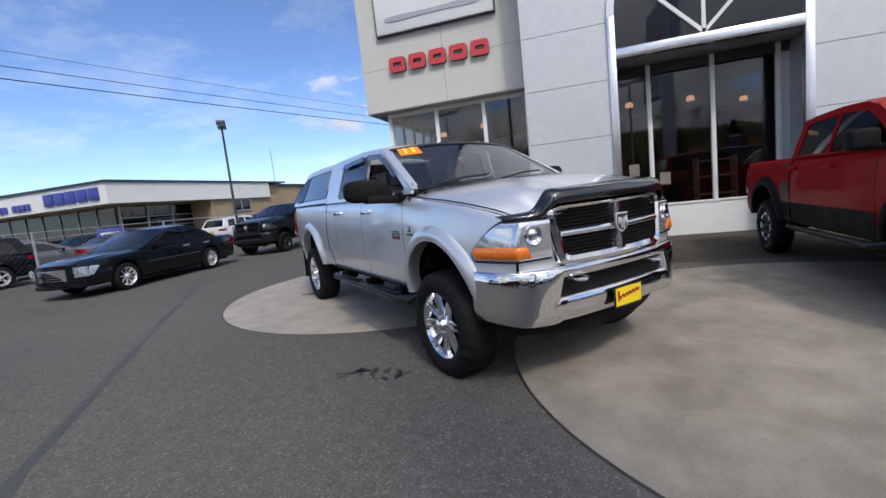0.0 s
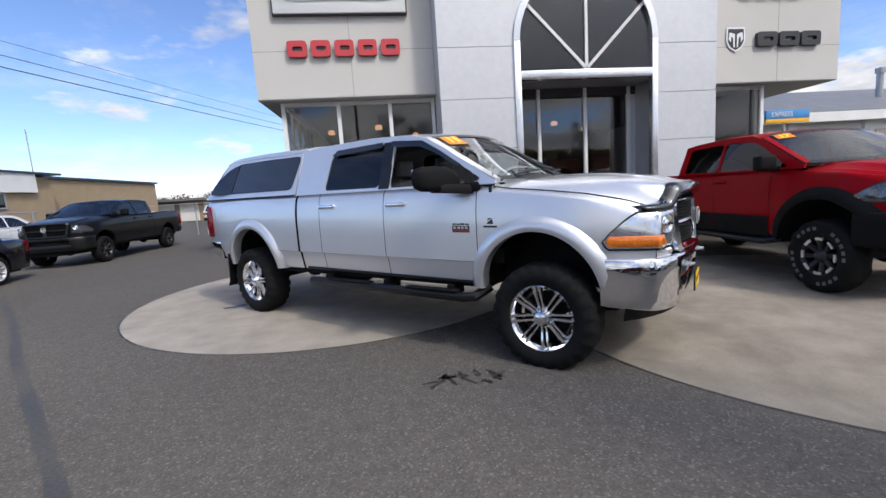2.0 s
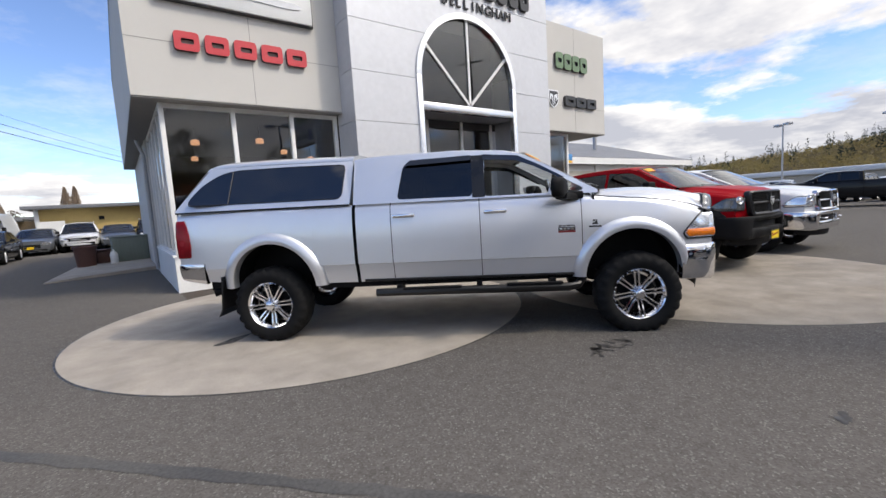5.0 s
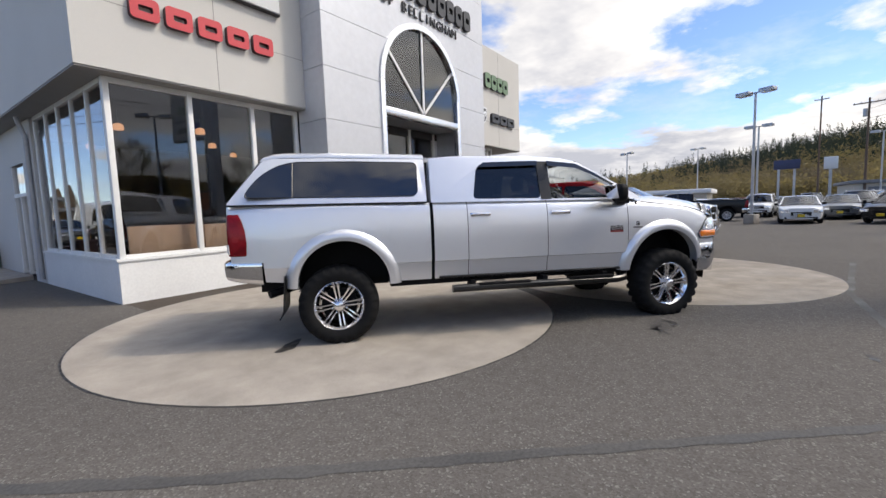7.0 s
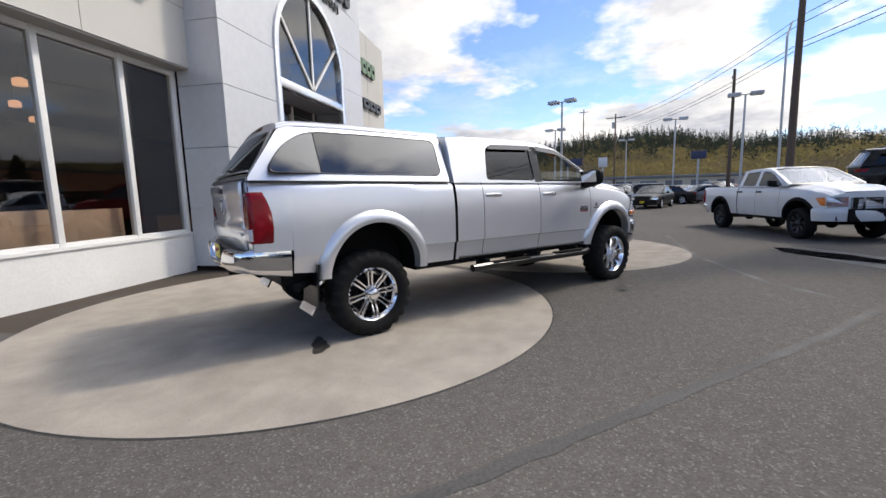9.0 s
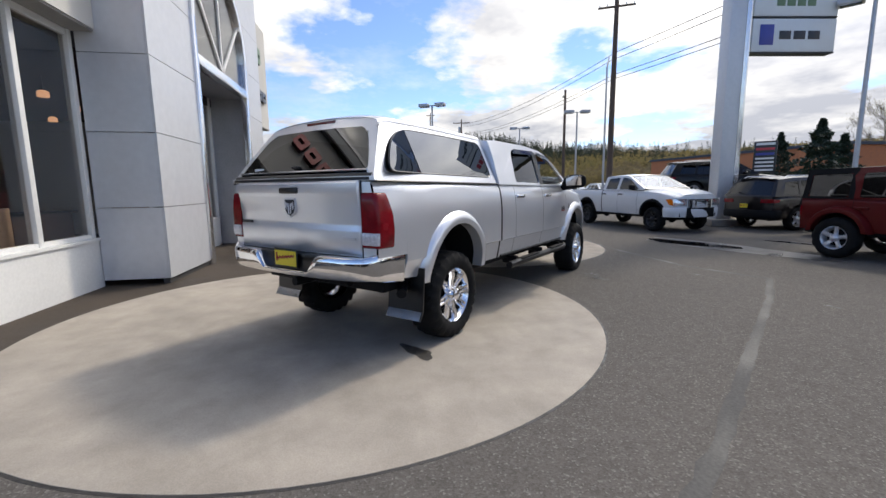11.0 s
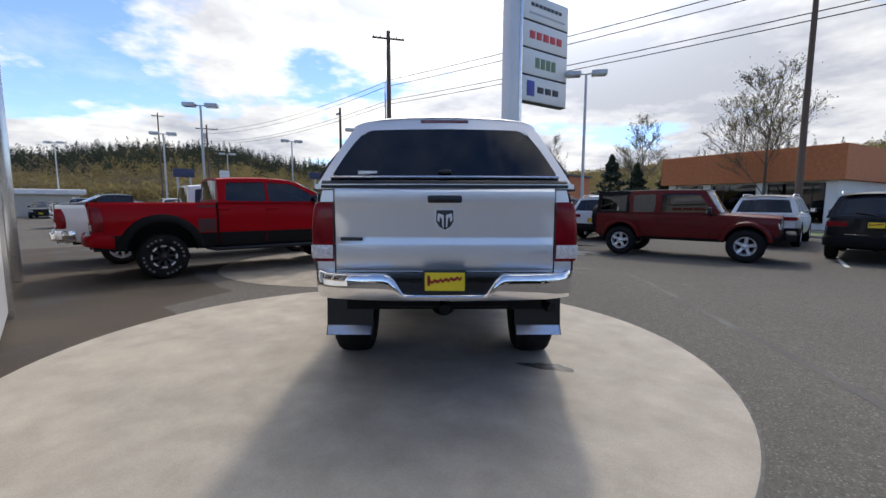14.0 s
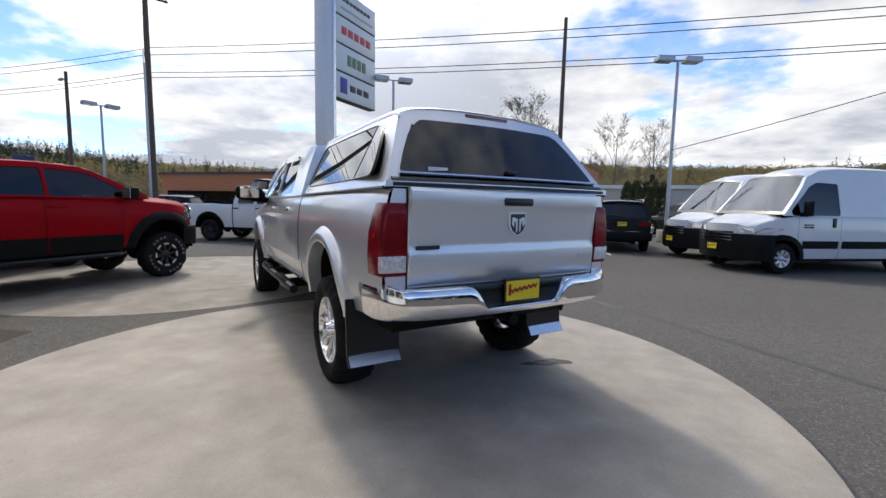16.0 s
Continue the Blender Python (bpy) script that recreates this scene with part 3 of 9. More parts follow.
# shop windows
def window_run(name, pts, z0, z1, label, posts=None, deep=0.06):
    """Panes and mullions between successive plan points."""
    w = thing(name, pose(0, 0, 0), label, "window", kind="structure")
    for i, ((x0, y0), (x1, y1)) in enumerate(zip(pts, pts[1:])):
        L_ = math.hypot(x1 - x0, y1 - y0)
        a = math.degrees(math.atan2(y1 - y0, x1 - x0))
        p = part("pane", boxes((0.03, L_ - 0.03, -0.005, 0.005, z0 + 0.05, z1 - 0.05)), M["glass_show"], w, smooth=0)
        p.matrix_basis = pose(x0, y0, 0, 0, 0, a)
        p = part("head", boxes((0.045, L_ - 0.045, -0.04, 0.04, z1 - 0.09, z1 - 0.002), (0.045, L_ - 0.045, -0.05, 0.05, z0 + 0.002, z0 + 0.06)), M["white"], w)
        p.matrix_basis = pose(x0, y0, 0, 0, 0, a)
    for x, y in pts if posts is None else posts:
        p = part("mullion", boxes((-deep, deep, -0.04, 0.04, z0, z1 - 0.002) if deep < 0.05 else (-0.045, 0.045, -deep, deep, z0, z1 - 0.002), bevel=0.006), M["white"], w)
        p.matrix_basis = pose(x, y, 0)
    return w


window_run("window_front", [(-4.45, WY + 0.07), (-3.14, WY + 0.07), (-1.88, WY + 0.07), (-0.80, WY + 0.07)], 0.78, FZ - 0.03, "tall tinted showroom windows with white mullions")
window_run("window_west", [(-4.45, 11.9), (-4.45, 12.8), (-4.45, 13.7), (-4.45, 14.6), (-4.45, 15.5)], 0.78, FZ - 0.03, "tall tinted showroom windows with white mullions", None, 0.032)
window_run("window_west_corner", [(-4.45, WY + 0.12), (-4.45, 11.9)], 0.78, FZ - 0.03, "tall tinted corner window with white mullions", ())
window_run("window_east", [(6.3, WY + 0.07), (8.5, WY + 0.07)], 0.78, FZ - 0.03, "tall tinted showroom window with white mullions")
for sp in [(-4.53, TX0 + 0.02, WY - 0.01, WY + 0.17, 0, 0.73), (-4.53, -4.36, WY + 0.174, 15.6, 0, 0.73), (TX1 - 0.02, 8.58, WY - 0.01, WY + 0.17, 0, 0.73), (8.42, 8.58, WY + 0.174, 24, 0, FZ - 0.04)]:
    slab("wall_base", [sp], M["white"], "white painted dwarf wall below the windows", "wall")
for sp in [(-4.56, TX0 + 0.02, WY - 0.04, WY + 0.17, 0.734, 0.78), (-4.56, -4.36, WY + 0.174, 15.6, 0.734, 0.78), (TX1 - 0.02, 8.6, WY - 0.04, WY + 0.17, 0.734, 0.78)]:
    slab("window_sill", [sp], M["white"], "white window sill", "sill")
slab("wall_west", [(-4.53, -4.36, 15.6, 16.6, 0, FZ - 0.04), (-4.53, -4.36, 18.0, 24, 0, FZ - 0.04), (-4.53, -4.36, 16.6, 18.0, 2.9, FZ - 0.04)], M["stucco"], "pale grey rendered wall", "wall")
door_w = thing("door_west", pose(0, 0, 0), "glazed side door with a transom window", "door", kind="structure")
part("pane", boxes((-4.47, -4.46, 16.65, 17.95, 0.2, 2.1), (-4.47, -4.46, 16.65, 17.95, 2.18, 2.85)), M["glass_show"], door_w, smooth=0)
part("frame", boxes((-4.52, -4.40, 16.6, 16.68, 0.12, 2.9), (-4.52, -4.40, 17.92, 18.0, 0.12, 2.9), (-4.52, -4.40, 16.684, 17.916, 2.1, 2.18), (-4.52, -4.40, 17.26, 17.34, 0.12, 2.096)), M["white"], door_w)
bm = bmesh.new()
loft(bm, [[Vector((x, y, 0.0)), Vector((x, y, z)), Vector((x2, y2, z)), Vector((x2, y2, 0.0))] for x, y, x2, y2, z in ((-7.15, 16.3, -6.75, 21.4, 0.03), (-6.4, 16.5, -6.2, 21.8, 0.07), (-4.54, 16.9, -4.54, 21.9, 0.11))])
tag(part("step_west", bm, M["concrete"], smooth=0), "low concrete ramp at the side door", "step", kind="structure")
bm = bmesh.new()
tube(bm, [(-4.72, 15.7, FZ + 1.2), (-4.74, 15.7, FZ + 0.1), (-4.68, 15.75, FZ - 0.15), (-4.58, 15.8, FZ - 0.45), (-4.58, 15.8, 0.1)], 0.05, 10)
tag(part("downpipe", bm, M["steel"]), "grey metal rainwater downpipe", "pipe")
# showroom inside; the room's dimness is put into these near-black colours
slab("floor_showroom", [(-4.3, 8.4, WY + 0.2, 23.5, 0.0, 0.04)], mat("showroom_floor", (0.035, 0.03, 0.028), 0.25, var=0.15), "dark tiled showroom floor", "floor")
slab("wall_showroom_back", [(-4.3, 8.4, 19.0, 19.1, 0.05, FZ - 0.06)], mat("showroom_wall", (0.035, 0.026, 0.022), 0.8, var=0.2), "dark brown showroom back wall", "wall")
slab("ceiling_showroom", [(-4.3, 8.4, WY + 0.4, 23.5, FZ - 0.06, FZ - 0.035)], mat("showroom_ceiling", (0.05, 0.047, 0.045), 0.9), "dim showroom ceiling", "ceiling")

# ---- vehicles: x forward from the rear axle, y to the left, z up from the ground ----


def wheel(root, x, y, S, out):
    """Tyre with lugs, rim with spokes, hub; out is +1 on the left side, -1 on the right."""
    R, tw, rr = S["R"], S["tw"], S["rim"]
    n = 72 if S.get("hero") else 40
    bm = bmesh.new()
    h = tw / 2
    sh = (0.032 if S.get("hero") else 0.022) if S.get("lugs", True) else 0.006
    prof = [(rr * 0.99, -h * 0.8), (rr + 0.02, -h * 0.95), (R - 0.10, -h * 1.04), (R - 0.05, -h * 1.0), (R - 0.012, -h * 0.84), (R, -h * 0.5), (R + 0.002, 0),
            (R, h * 0.5), (R - 0.012, h * 0.84), (R - 0.05, h * 1.0), (R - 0.10, h * 1.04), (rr + 0.02, h * 0.95), (rr * 0.99, h * 0.8)]

    def mod(k, i):
        if i in (3, 4, 8, 9):
            return -sh if k % 3 == 0 else 0
        if i in (5, 7):
            return -sh * 0.6 if (k + 1) % 3 == 0 else 0
        return 0

    lathe(bm, prof, n, mod=mod)
    tyre = part("tyre", bm, M["rubber"], root, smooth=40)
    tyre.matrix_basis = pose(x, y, R + S.get('wheel_dz', 0.0))
    bm = bmesh.new()
    o = out
    lip = [(rr * 0.80, -o * h * 0.6), (rr * 0.84, o * h * 0.45), (rr * 0.93, o * h * 0.72), (rr, o * h * 0.86), (rr * 1.02, o * h * 0.80), (rr * 0.99, o * h * 0.5), (rr * 0.97, -o * h * 0.8)]
    lathe(bm, lip, 40)
    if S.get("double"):
        for k in range(32):
            a = 2 * math.pi * (k + 0.5) / 32
            bmesh.ops.create_icosphere(bm, subdivisions=1, radius=rr * 0.022, matrix=Matrix.Translation((math.cos(a) * rr * 0.92, o * h * 0.72, math.sin(a) * rr * 0.92)))
    part("rim", bm, S["rim_mat"], tyre)
    if S.get("ring"):
        bm = bmesh.new()
        for k in range(8):
            a0 = 2 * math.pi * k / 8
            loft(bm, [[Vector((r_ * math.cos(a0 + da), o * h * yy, r_ * math.sin(a0 + da))) for r_, yy in ((rr * 0.80, 0.80), (rr * 0.80, 0.90), (rr * 0.93, 0.92), (rr * 0.93, 0.80))] for da in (-0.22, -0.11, 0, 0.11, 0.22)])
        tagged(part("bead_ring", bm, S["ring"], tyre, "bright segmented ring"), kind="stuff")
        bm = bmesh.new()
        for k in range(26):
            a0 = 2 * math.pi * k / 26
            if k % 13 in (5, 6, 11, 12):
                continue
            loft(bm, [[Vector((r_ * math.cos(a0 + da), o * (h * 1.045), r_ * math.sin(a0 + da))) for r_ in (R - 0.125, R - 0.085)] + [Vector((r_ * math.cos(a0 + da), o * (h * 1.0), r_ * math.sin(a0 + da))) for r_ in (R - 0.085, R - 0.125)] for da in (-0.07, 0.0, 0.07)])
        tagged(part("tyre_marking", bm, M["tyre_mark"], tyre, "pale bars of raised tyre marking"), kind="stuff")
    # dark brake disc and drum behind the spokes
    bm = bmesh.new()
    lathe(bm, [(0.001, o * h * 0.1), (rr * 0.72, o * h * 0.1), (rr * 0.74, -o * h * 0.1), (0.001, -o * h * 0.1)], 24)
    part("brake_disc", bm, M["dark"], tyre)
    bm = bmesh.new()
    ns = S.get("spokes", 6)

    def bar(a, shift_in, shift_out, wd, deep):
        rings = []
        for t in (0.20, 0.36, 0.52, 0.70, 0.95):
            shift = rr * (shift_in + (shift_out - shift_in) * t)
            ca, sa = math.cos(a), math.sin(a)
            yy = o * (h * (0.72 - 0.28 * (1 - t) ** 2 - (0.06 if 0.3 < t < 0.6 else 0)) - deep)
            ww = wd * rr * (0.85 + 0.35 * abs(t - 0.45))
            c = Vector((ca * rr * t - sa * shift, yy, sa * rr * t + ca * shift))
            tn = Vector((-sa, 0, ca))
            rings.append([c + tn * ww - Vector((0, o * 0.012, 0)), c + tn * ww * 0.55 + Vector((0, o * 0.016, 0)), c - tn * ww * 0.55 + Vector((0, o * 0.016, 0)), c - tn * ww - Vector((0, o * 0.012, 0)),
                          c - Vector((0, o * 0.045, 0))])
        loft(bm, rings)

    for k in range(ns):
        a = 2 * math.pi * (k + 0.15) / ns
        if S.get("double"):
            # two ridges with a slot between them
            bar(a, 0.060, 0.090, 0.060, 0.0)
            bar(a, -0.060, -0.090, 0.060, 0.0)
        else:
            bar(a, 0.0, 0.0, S.get("spoke_w", 0.17), 0.0)
    part("spokes", bm, S.get("spoke_mat", S["rim_mat"]), tyre)
    bm = bmesh.new()
    hb = 0.80 if S.get("double") else 1.0
    lathe(bm, [(rr * 0.36 * hb, o * h * 0.30), (rr * 0.34 * hb, o * h * 0.66), (rr * 0.27 * hb, o * h * 0.78), (rr * 0.19, o * h * 0.98), (rr * 0.10, o * h * 1.06), (0.001, o * h * 1.06)], 24)
    for k in range(8):
        a = 2 * math.pi * (k + 0.5) / 8
        bmesh.ops.create_icosphere(bm, subdivisions=1, radius=rr * 0.035, matrix=Matrix.Translation((math.cos(a) * rr * 0.30, o * h * 0.74, math.sin(a) * rr * 0.30)))
    part("hub_cap", bm, S["rim_mat"], tyre)
    return tyre


def vehicle(name, label, category, m, S, group=""):
    root = thing(name, m, label, category, group)
    wb, xr, xf, w = S["wb"], S["xr"], S["xf"], S["w"]
    sill, belt, rake = S["sill"], S["belt"], S.get("rake", 0.0)
    acx = S.get("acx", (0.0, wb))
    acz, ra = S.get("acz", S["R"] + 0.03), S["ra"]
    paint = S["paint"]
    fb, rb = S.get("fbulge", 0.14), S.get("rbulge", 0.03)
    nose, tail_in = S.get("nose", 0.14), S.get("tail_in", 0.04)
    xn = S.get("xn", wb + 0.25)
    shoulder = S.get("shoulder", 0.05)
    lower = S.get("lower", 0.05)

    def P(x, y, z):
        return Vector((x, y, z - rake * x))

    def hw(x, z):
        v = w
        zt, zb = interp(belt, x), sill
        t = (z - zb) / max(0.05, zt - zb)
        v -= lower * max(0.0, (0.45 - t) / 0.45) ** 2 + shoulder * max(0.0, (t - 0.6) / 0.4) ** 2
        if x > xn:
            v -= nose * ((x - xn) / (xf - xn)) ** 2
        if x < -0.5:
            v -= tail_in * ((-0.5 - x) / (-0.5 - xr)) ** 2
        return v

    def bottom(x):
        b = sill + (S.get("front_lift", 0.0) * max(0, x - wb) + S.get("rear_lift", 0.0) * max(0, -x))
        if "rear_cut" in S and x < S["rear_cut"][0]:
            b = max(b, S["rear_cut"][1])
        for c in acx:
            if abs(x - c) < ra:
                b = max(b, acz + math.sqrt(ra * ra - (x - c) ** 2))
        return b

    def side(bm, x0, x1, sg, inset=0.0):
        xs = {x0, x1}
        n = max(2, int((x1 - x0) / 0.12))
        xs |= {x0 + (x1 - x0) * i / n for i in range(n + 1)}
        if "rear_cut" in S:
            xs |= {x for x in (S["rear_cut"][0] - 0.001, S["rear_cut"][0] + 0.001) if x0 < x < x1}
        for c in acx:
            for k in range(25):
                xx = c - (ra - 1e-4) * math.cos(math.pi * k / 24)
                if x0 < xx < x1:
                    xs.add(xx)
        ts = [0, 0.06, 0.2, 0.36, 0.37, 0.5, 0.65, 0.78, 0.88, 0.95, 1.0]

        def at(x, t):
            b = bottom(x)
            z = b + (interp(belt, x) - b) * t
            cr = S.get("crease")
            if cr and t in (0.36, 0.37) and b < cr - 0.05:
                z = cr - 0.006 if t == 0.36 else cr + 0.006
            y = hw(x, z) - inset
            if cr:
                y += 0.016 * (1 if z > cr else 0) + 0.010 * max(0.0, 1 - (z - cr) / 0.10) * (1 if z > cr else 0)
            if t == 1.0:
                y -= 0.02
            return P(x, sg * y, z)

        grid(bm, at, sorted(xs), ts)

    cuts = S["cuts"]  # (name, x0, x1) along the side
    low_mat = S.get("low_mat")
    doors = {}
    for sg in (-1, 1):
        for nm, x0, x1 in cuts:
            bm = bmesh.new()
            side(bm, x0 + 0.004, x1 - 0.004, sg)
            pt = part(nm, bm, paint, root, smooth=50)
            doors[(nm, x0, sg)] = pt
        # dark lining behind the seams, and the wheel houses
        bm = bmesh.new()
        side(bm, xr + 0.02, xf - 0.04, sg, inset=0.035)
        for c in acx:
            grid(bm, lambda a, y: P(c + (ra + 0.002) * math.cos(a), sg * (w - 0.05 - y), acz + (ra + 0.002) * math.sin(a)), [math.pi * k / 20 for k in range(21)], (0, 0.2, 0.40))
            grid(bm, lambda a, r: P(c + r * math.cos(a), sg * (w - 0.45), acz + r * math.sin(a)), [math.pi * k / 20 for k in range(21)], (0.05, ra))
        part("wheel_house", bm, M["dark"], root)
    bm = boxes((xr + 0.25, acx[0] - ra, -w * 0.8, w * 0.8, sill - 0.06, sill + 0.25), (acx[0] + ra, acx[1] - ra, -w * 0.88, w * 0.88, sill - 0.08, sill + 0.2), (acx[1] + ra, xf - 0.2, -w * 0.7, w * 0.7, sill - 0.02, sill + 0.3),
               (acx[0] - ra, acx[0] + ra, -w * 0.48, w * 0.48, sill - 0.1, sill + 0.3), (acx[1] - ra, acx[1] + ra, -w * 0.48, w * 0.48, sill - 0.05, sill + 0.35))
    part("chassis", bm, M["dark"], root)
    for c in (0.0, wb):
        bm = bmesh.new()
        tube(bm, [(c, -w + 0.25, S["R"]), (c, w - 0.25, S["R"])], 0.06, 10)
        bmesh.ops.create_uvsphere(bm, u_segments=12, v_segments=8, radius=0.14, matrix=Matrix.Translation((c, -0.12 if c else 0.0, S["R"])))
        part("axle", bm, M["dark"], root)

    # front and rear faces
    def fx(y, z=0):
        h = hw(xf, sill + 0.3)
        return xf + fb * (1 - min(1, abs(y) / h) ** 2.2)

    def rx(y, z=0):
        h = hw(xr, sill + 0.3)
        return xr - rb * (1 - min(1, abs(y) / h) ** 2.5)

    ft, rt = interp(belt, xf), interp(belt, xr)
    ysn = [-1, -0.9, -0.75, -0.55, -0.3, 0, 0.3, 0.55, 0.75, 0.9, 1]
    bm = bmesh.new()
    grid(bm, lambda u, t: P(fx(u * hw(xf, sill + 0.3)), u * hw(xf, bottom(xf) + (ft - bottom(xf)) * t), bottom(xf) + (ft - bottom(xf)) * t + (S["crown"] * (1 - abs(u) ** 3) if t == 1 else 0)), ysn, (0, 0.25, 0.5, 0.75, 0.95, 1))
    part("nose_panel", bm, S.get("nose_mat", paint), root, smooth=60)
    bm = bmesh.new()
    grid(bm, lambda u, t: P(rx(u * hw(xr, sill + 0.3)), u * hw(xr, bottom(xr) + (rt - bottom(xr)) * t), bottom(xr) + (rt - bottom(xr)) * t), ysn, (0, 0.1, 0.3, 0.55, 0.8, 0.93, 1))
    part("bed_end" if S["type"] == "pickup" else "boot_panel", bm, paint, root, smooth=60)

    # bonnet
    xw0, zw0, xw1, zw1 = S["wind"]

    def hood(x, u):
        top = interp(belt, x)
        e = hw(x, top) - 0.02
        t = max(0.0, min(1.0, (x - xw0) / (xf - xw0)))
        c = S["crown"] + (zw0 - interp(belt, xw0) - S["crown"]) * (1 - t) ** 2
        a = abs(u)
        if S.get("hood_step"):
            soft_k = interp([(0, 1.0), (0.35, 0.99), (0.42, 0.92), (0.6, 0.86), (0.76, 0.72), (0.86, 0.54), (0.94, 0.30), (0.98, 0.12), (1, 0)], a)
            step_k = interp([(0, 1.0), (0.70, 0.98), (0.74, 0.85), (0.79, 0.25), (0.84, 0.12), (1, 0)], a)
            k = soft_k + (step_k - soft_k) * max(0.0, t) ** 9
        else:
            k = 1.0 if a < 0.6 else (0.93 if a < 0.76 else (0.5 if a < 0.84 else (0.28 if a < 0.93 else 0.0)))
            k -= 0.10 * (a / 0.76) ** 2 if a < 0.76 else 0
        return P(x + (fx(u * e) - xf) * max(0, t) ** 3, u * e, top + c * k)

    half_us = [0.1, 0.2, 0.3, 0.35, 0.385, 0.42, 0.5, 0.6, 0.68, 0.72, 0.76, 0.8, 0.84, 0.88, 0.92, 0.95, 0.98, 1]
    us = [-v for v in reversed(half_us)] + [0] + half_us
    bm = bmesh.new()
    n = 20
    grid(bm, hood, [xw0 - 0.06 + (xf - xw0 + 0.06) * i / n for i in range(n + 1)], us)
    part("bonnet", bm, paint, root, smooth=60)

    # greenhouse
    tumble, wg = S["tumble"], S["wg"]
    top = S["green"]
    zb = top[0][1]

    def yg(z):
        return wg - (z - zb) * tumble - 0.25 * max(0, z - zb - 0.25) ** 2

    glassm = S.get("glass", M["tint"])
    outline = top
    for sg in (-1, 1):
        bm = bmesh.new()
        plate(bm, [outline] + [rounded(q[0], 0.05, 3) for q in S["wins"]], lambda u, v, d: P(u, sg * (yg(v) - d), v), 0.03)
        part("cab_side", bm, paint, root, smooth=30)
        for q in S["wins"]:
            q, gm = q if len(q) == 2 else (q[0], glassm)
            if gm is None or (S.get("open_window") and sg < 0 and q is S["wins"][-1][0]):
                continue
            bm = bmesh.new()
            sheet(bm, rounded(q, 0.05, 3), lambda u, v: P(u, sg * (yg(v) - 0.012), v))
            part("side_window", bm, gm, root)
        if S.get("pillar"):
            for px0, px1, z0, z1 in S["pillar"]:
                bm = bmesh.new()
                plate(bm, [[(px0, z0), (px0, z1), (px1, z1), (px1, z0)]], lambda u, v, d: P(u, sg * (yg(v) + 0.004 - d), v), 0.01)
                part("door_pillar", bm, M["black"], root)
    # roof
    xb0, zb0, xb1, zb1 = S["back"]
    rise = S.get("rise", 0.05)

    def roof(x, u):
        z = interp([p for p in top if p[0] >= xb1 - 0.3 and p[1] > zb + 0.2], x)
        k = max(0.0, (x - xb1) / (xw1 - xb1)) ** 5
        return P(x + k * S.get("sbulge", 0.10) * (1 - u * u), u * yg(z), z + rise * (1 - u ** 2) ** 0.8)

    bm = bmesh.new()
    grid(bm, roof, [xb1 + (xw1 - xb1) * i / 10 for i in range(11)], [-1, -0.96, -0.88, -0.7, -0.4, 0, 0.4, 0.7, 0.88, 0.96, 1])
    part("roof", bm, S.get("roof_mat", paint), root, smooth=60)

    def screen(x0, z0, x1, z1, bulge, inset):
        def f(t, u, d=0.0):
            z = z0 + (z1 - z0) * t
            y = u * (yg(z) - inset)
            zc = rise * (1 - u ** 2) ** 0.8 * t
            return P(x0 + (x1 - x0) * t + bulge * (1 - u * u), y, z + zc)
        return f

    sbulge = S.get("sbulge", 0.10)
    sc = screen(xw0, zw0, xw1, zw1, sbulge, 0.0)
    bm = bmesh.new()
    grid(bm, sc, [0, 0.25, 0.5, 0.75, 1], [-0.93 + 1.86 * i / 10 for i in range(11)])
    part("windscreen", bm, S.get("screen_glass", M["clear"]), root, smooth=60)
    for a, b in ((-1.0, -0.92), (0.92, 1.0)):
        bm = bmesh.new()
        grid(bm, lambda t, u: sc(t, u) + Vector((0.006, 0, 0.004)), [0, 0.25, 0.5, 0.75, 1], (a, b))
        part("screen_pillar", bm, paint, root, smooth=60)
    bm = bmesh.new()
    for t0, t1 in ((-0.02, 0.06), (0.95, 1.0)):
        grid(bm, lambda t, u: sc(t, u) + Vector((0.008, 0, 0.005)), (t0, t1), [-0.94 + 1.88 * i / 10 for i in range(11)])
    part("screen_seal", bm, M["black"], root, smooth=60)
    sb = screen(xb0, zb0, xb1, zb1, -0.05, 0.0)
    bm = bmesh.new()
    e0, e1 = S.get("back_pane", (0.12, 0.9))
    grid(bm, sb, [e0, (e0 + e1) / 2, e1], [-0.86 + 1.72 * i / 8 for i in range(9)])
    part("rear_window", bm, glassm, root, smooth=60)
    bm = bmesh.new()
    for t0, t1, a, b in ((0, e0, -1, 1), (e1, 1, -1, 1), (e0, e1, -1, -0.85), (e0, e1, 0.85, 1)):
        grid(bm, lambda t, u: sb(t, u) + Vector((-0.006, 0, 0)), (t0, (t0 + t1) / 2, t1), [a + (b - a) * i / 8 for i in range(9)])
    part("rear_frame", bm, paint, root, smooth=60)

    # deck behind the cab
    if S["type"] == "pickup":
        xc = S["bed"]
        if not S.get("topper"):
            bm = bmesh.new()
            zt = interp(belt, 0) - 0.01
            for sg in (-1, 1):
                grid(bm, lambda x, k: P(x, sg * (hw(x, zt) - 0.02 - 0.10 * min(k, 1)), zt - 0.45 * max(0, k - 1)), [xr + 0.02, 0, xc - 0.02], (0, 1, 2))
            grid(bm, lambda x, y: P(x, y, zt - 0.44), [xr + 0.04, xc - 0.03], (-w * 0.85, w * 0.85))
            grid(bm, lambda y, z: P(xc - 0.03, y, z), (-w * 0.9, w * 0.9), (zt - 0.44, zt))
            grid(bm, lambda y, z: P(xr + 0.06, y, z), (-w * 0.9, w * 0.9), (zt - 0.44, zt))
            part("bed_liner", bm, M["dark"], root)
    else:
        bm = bmesh.new()
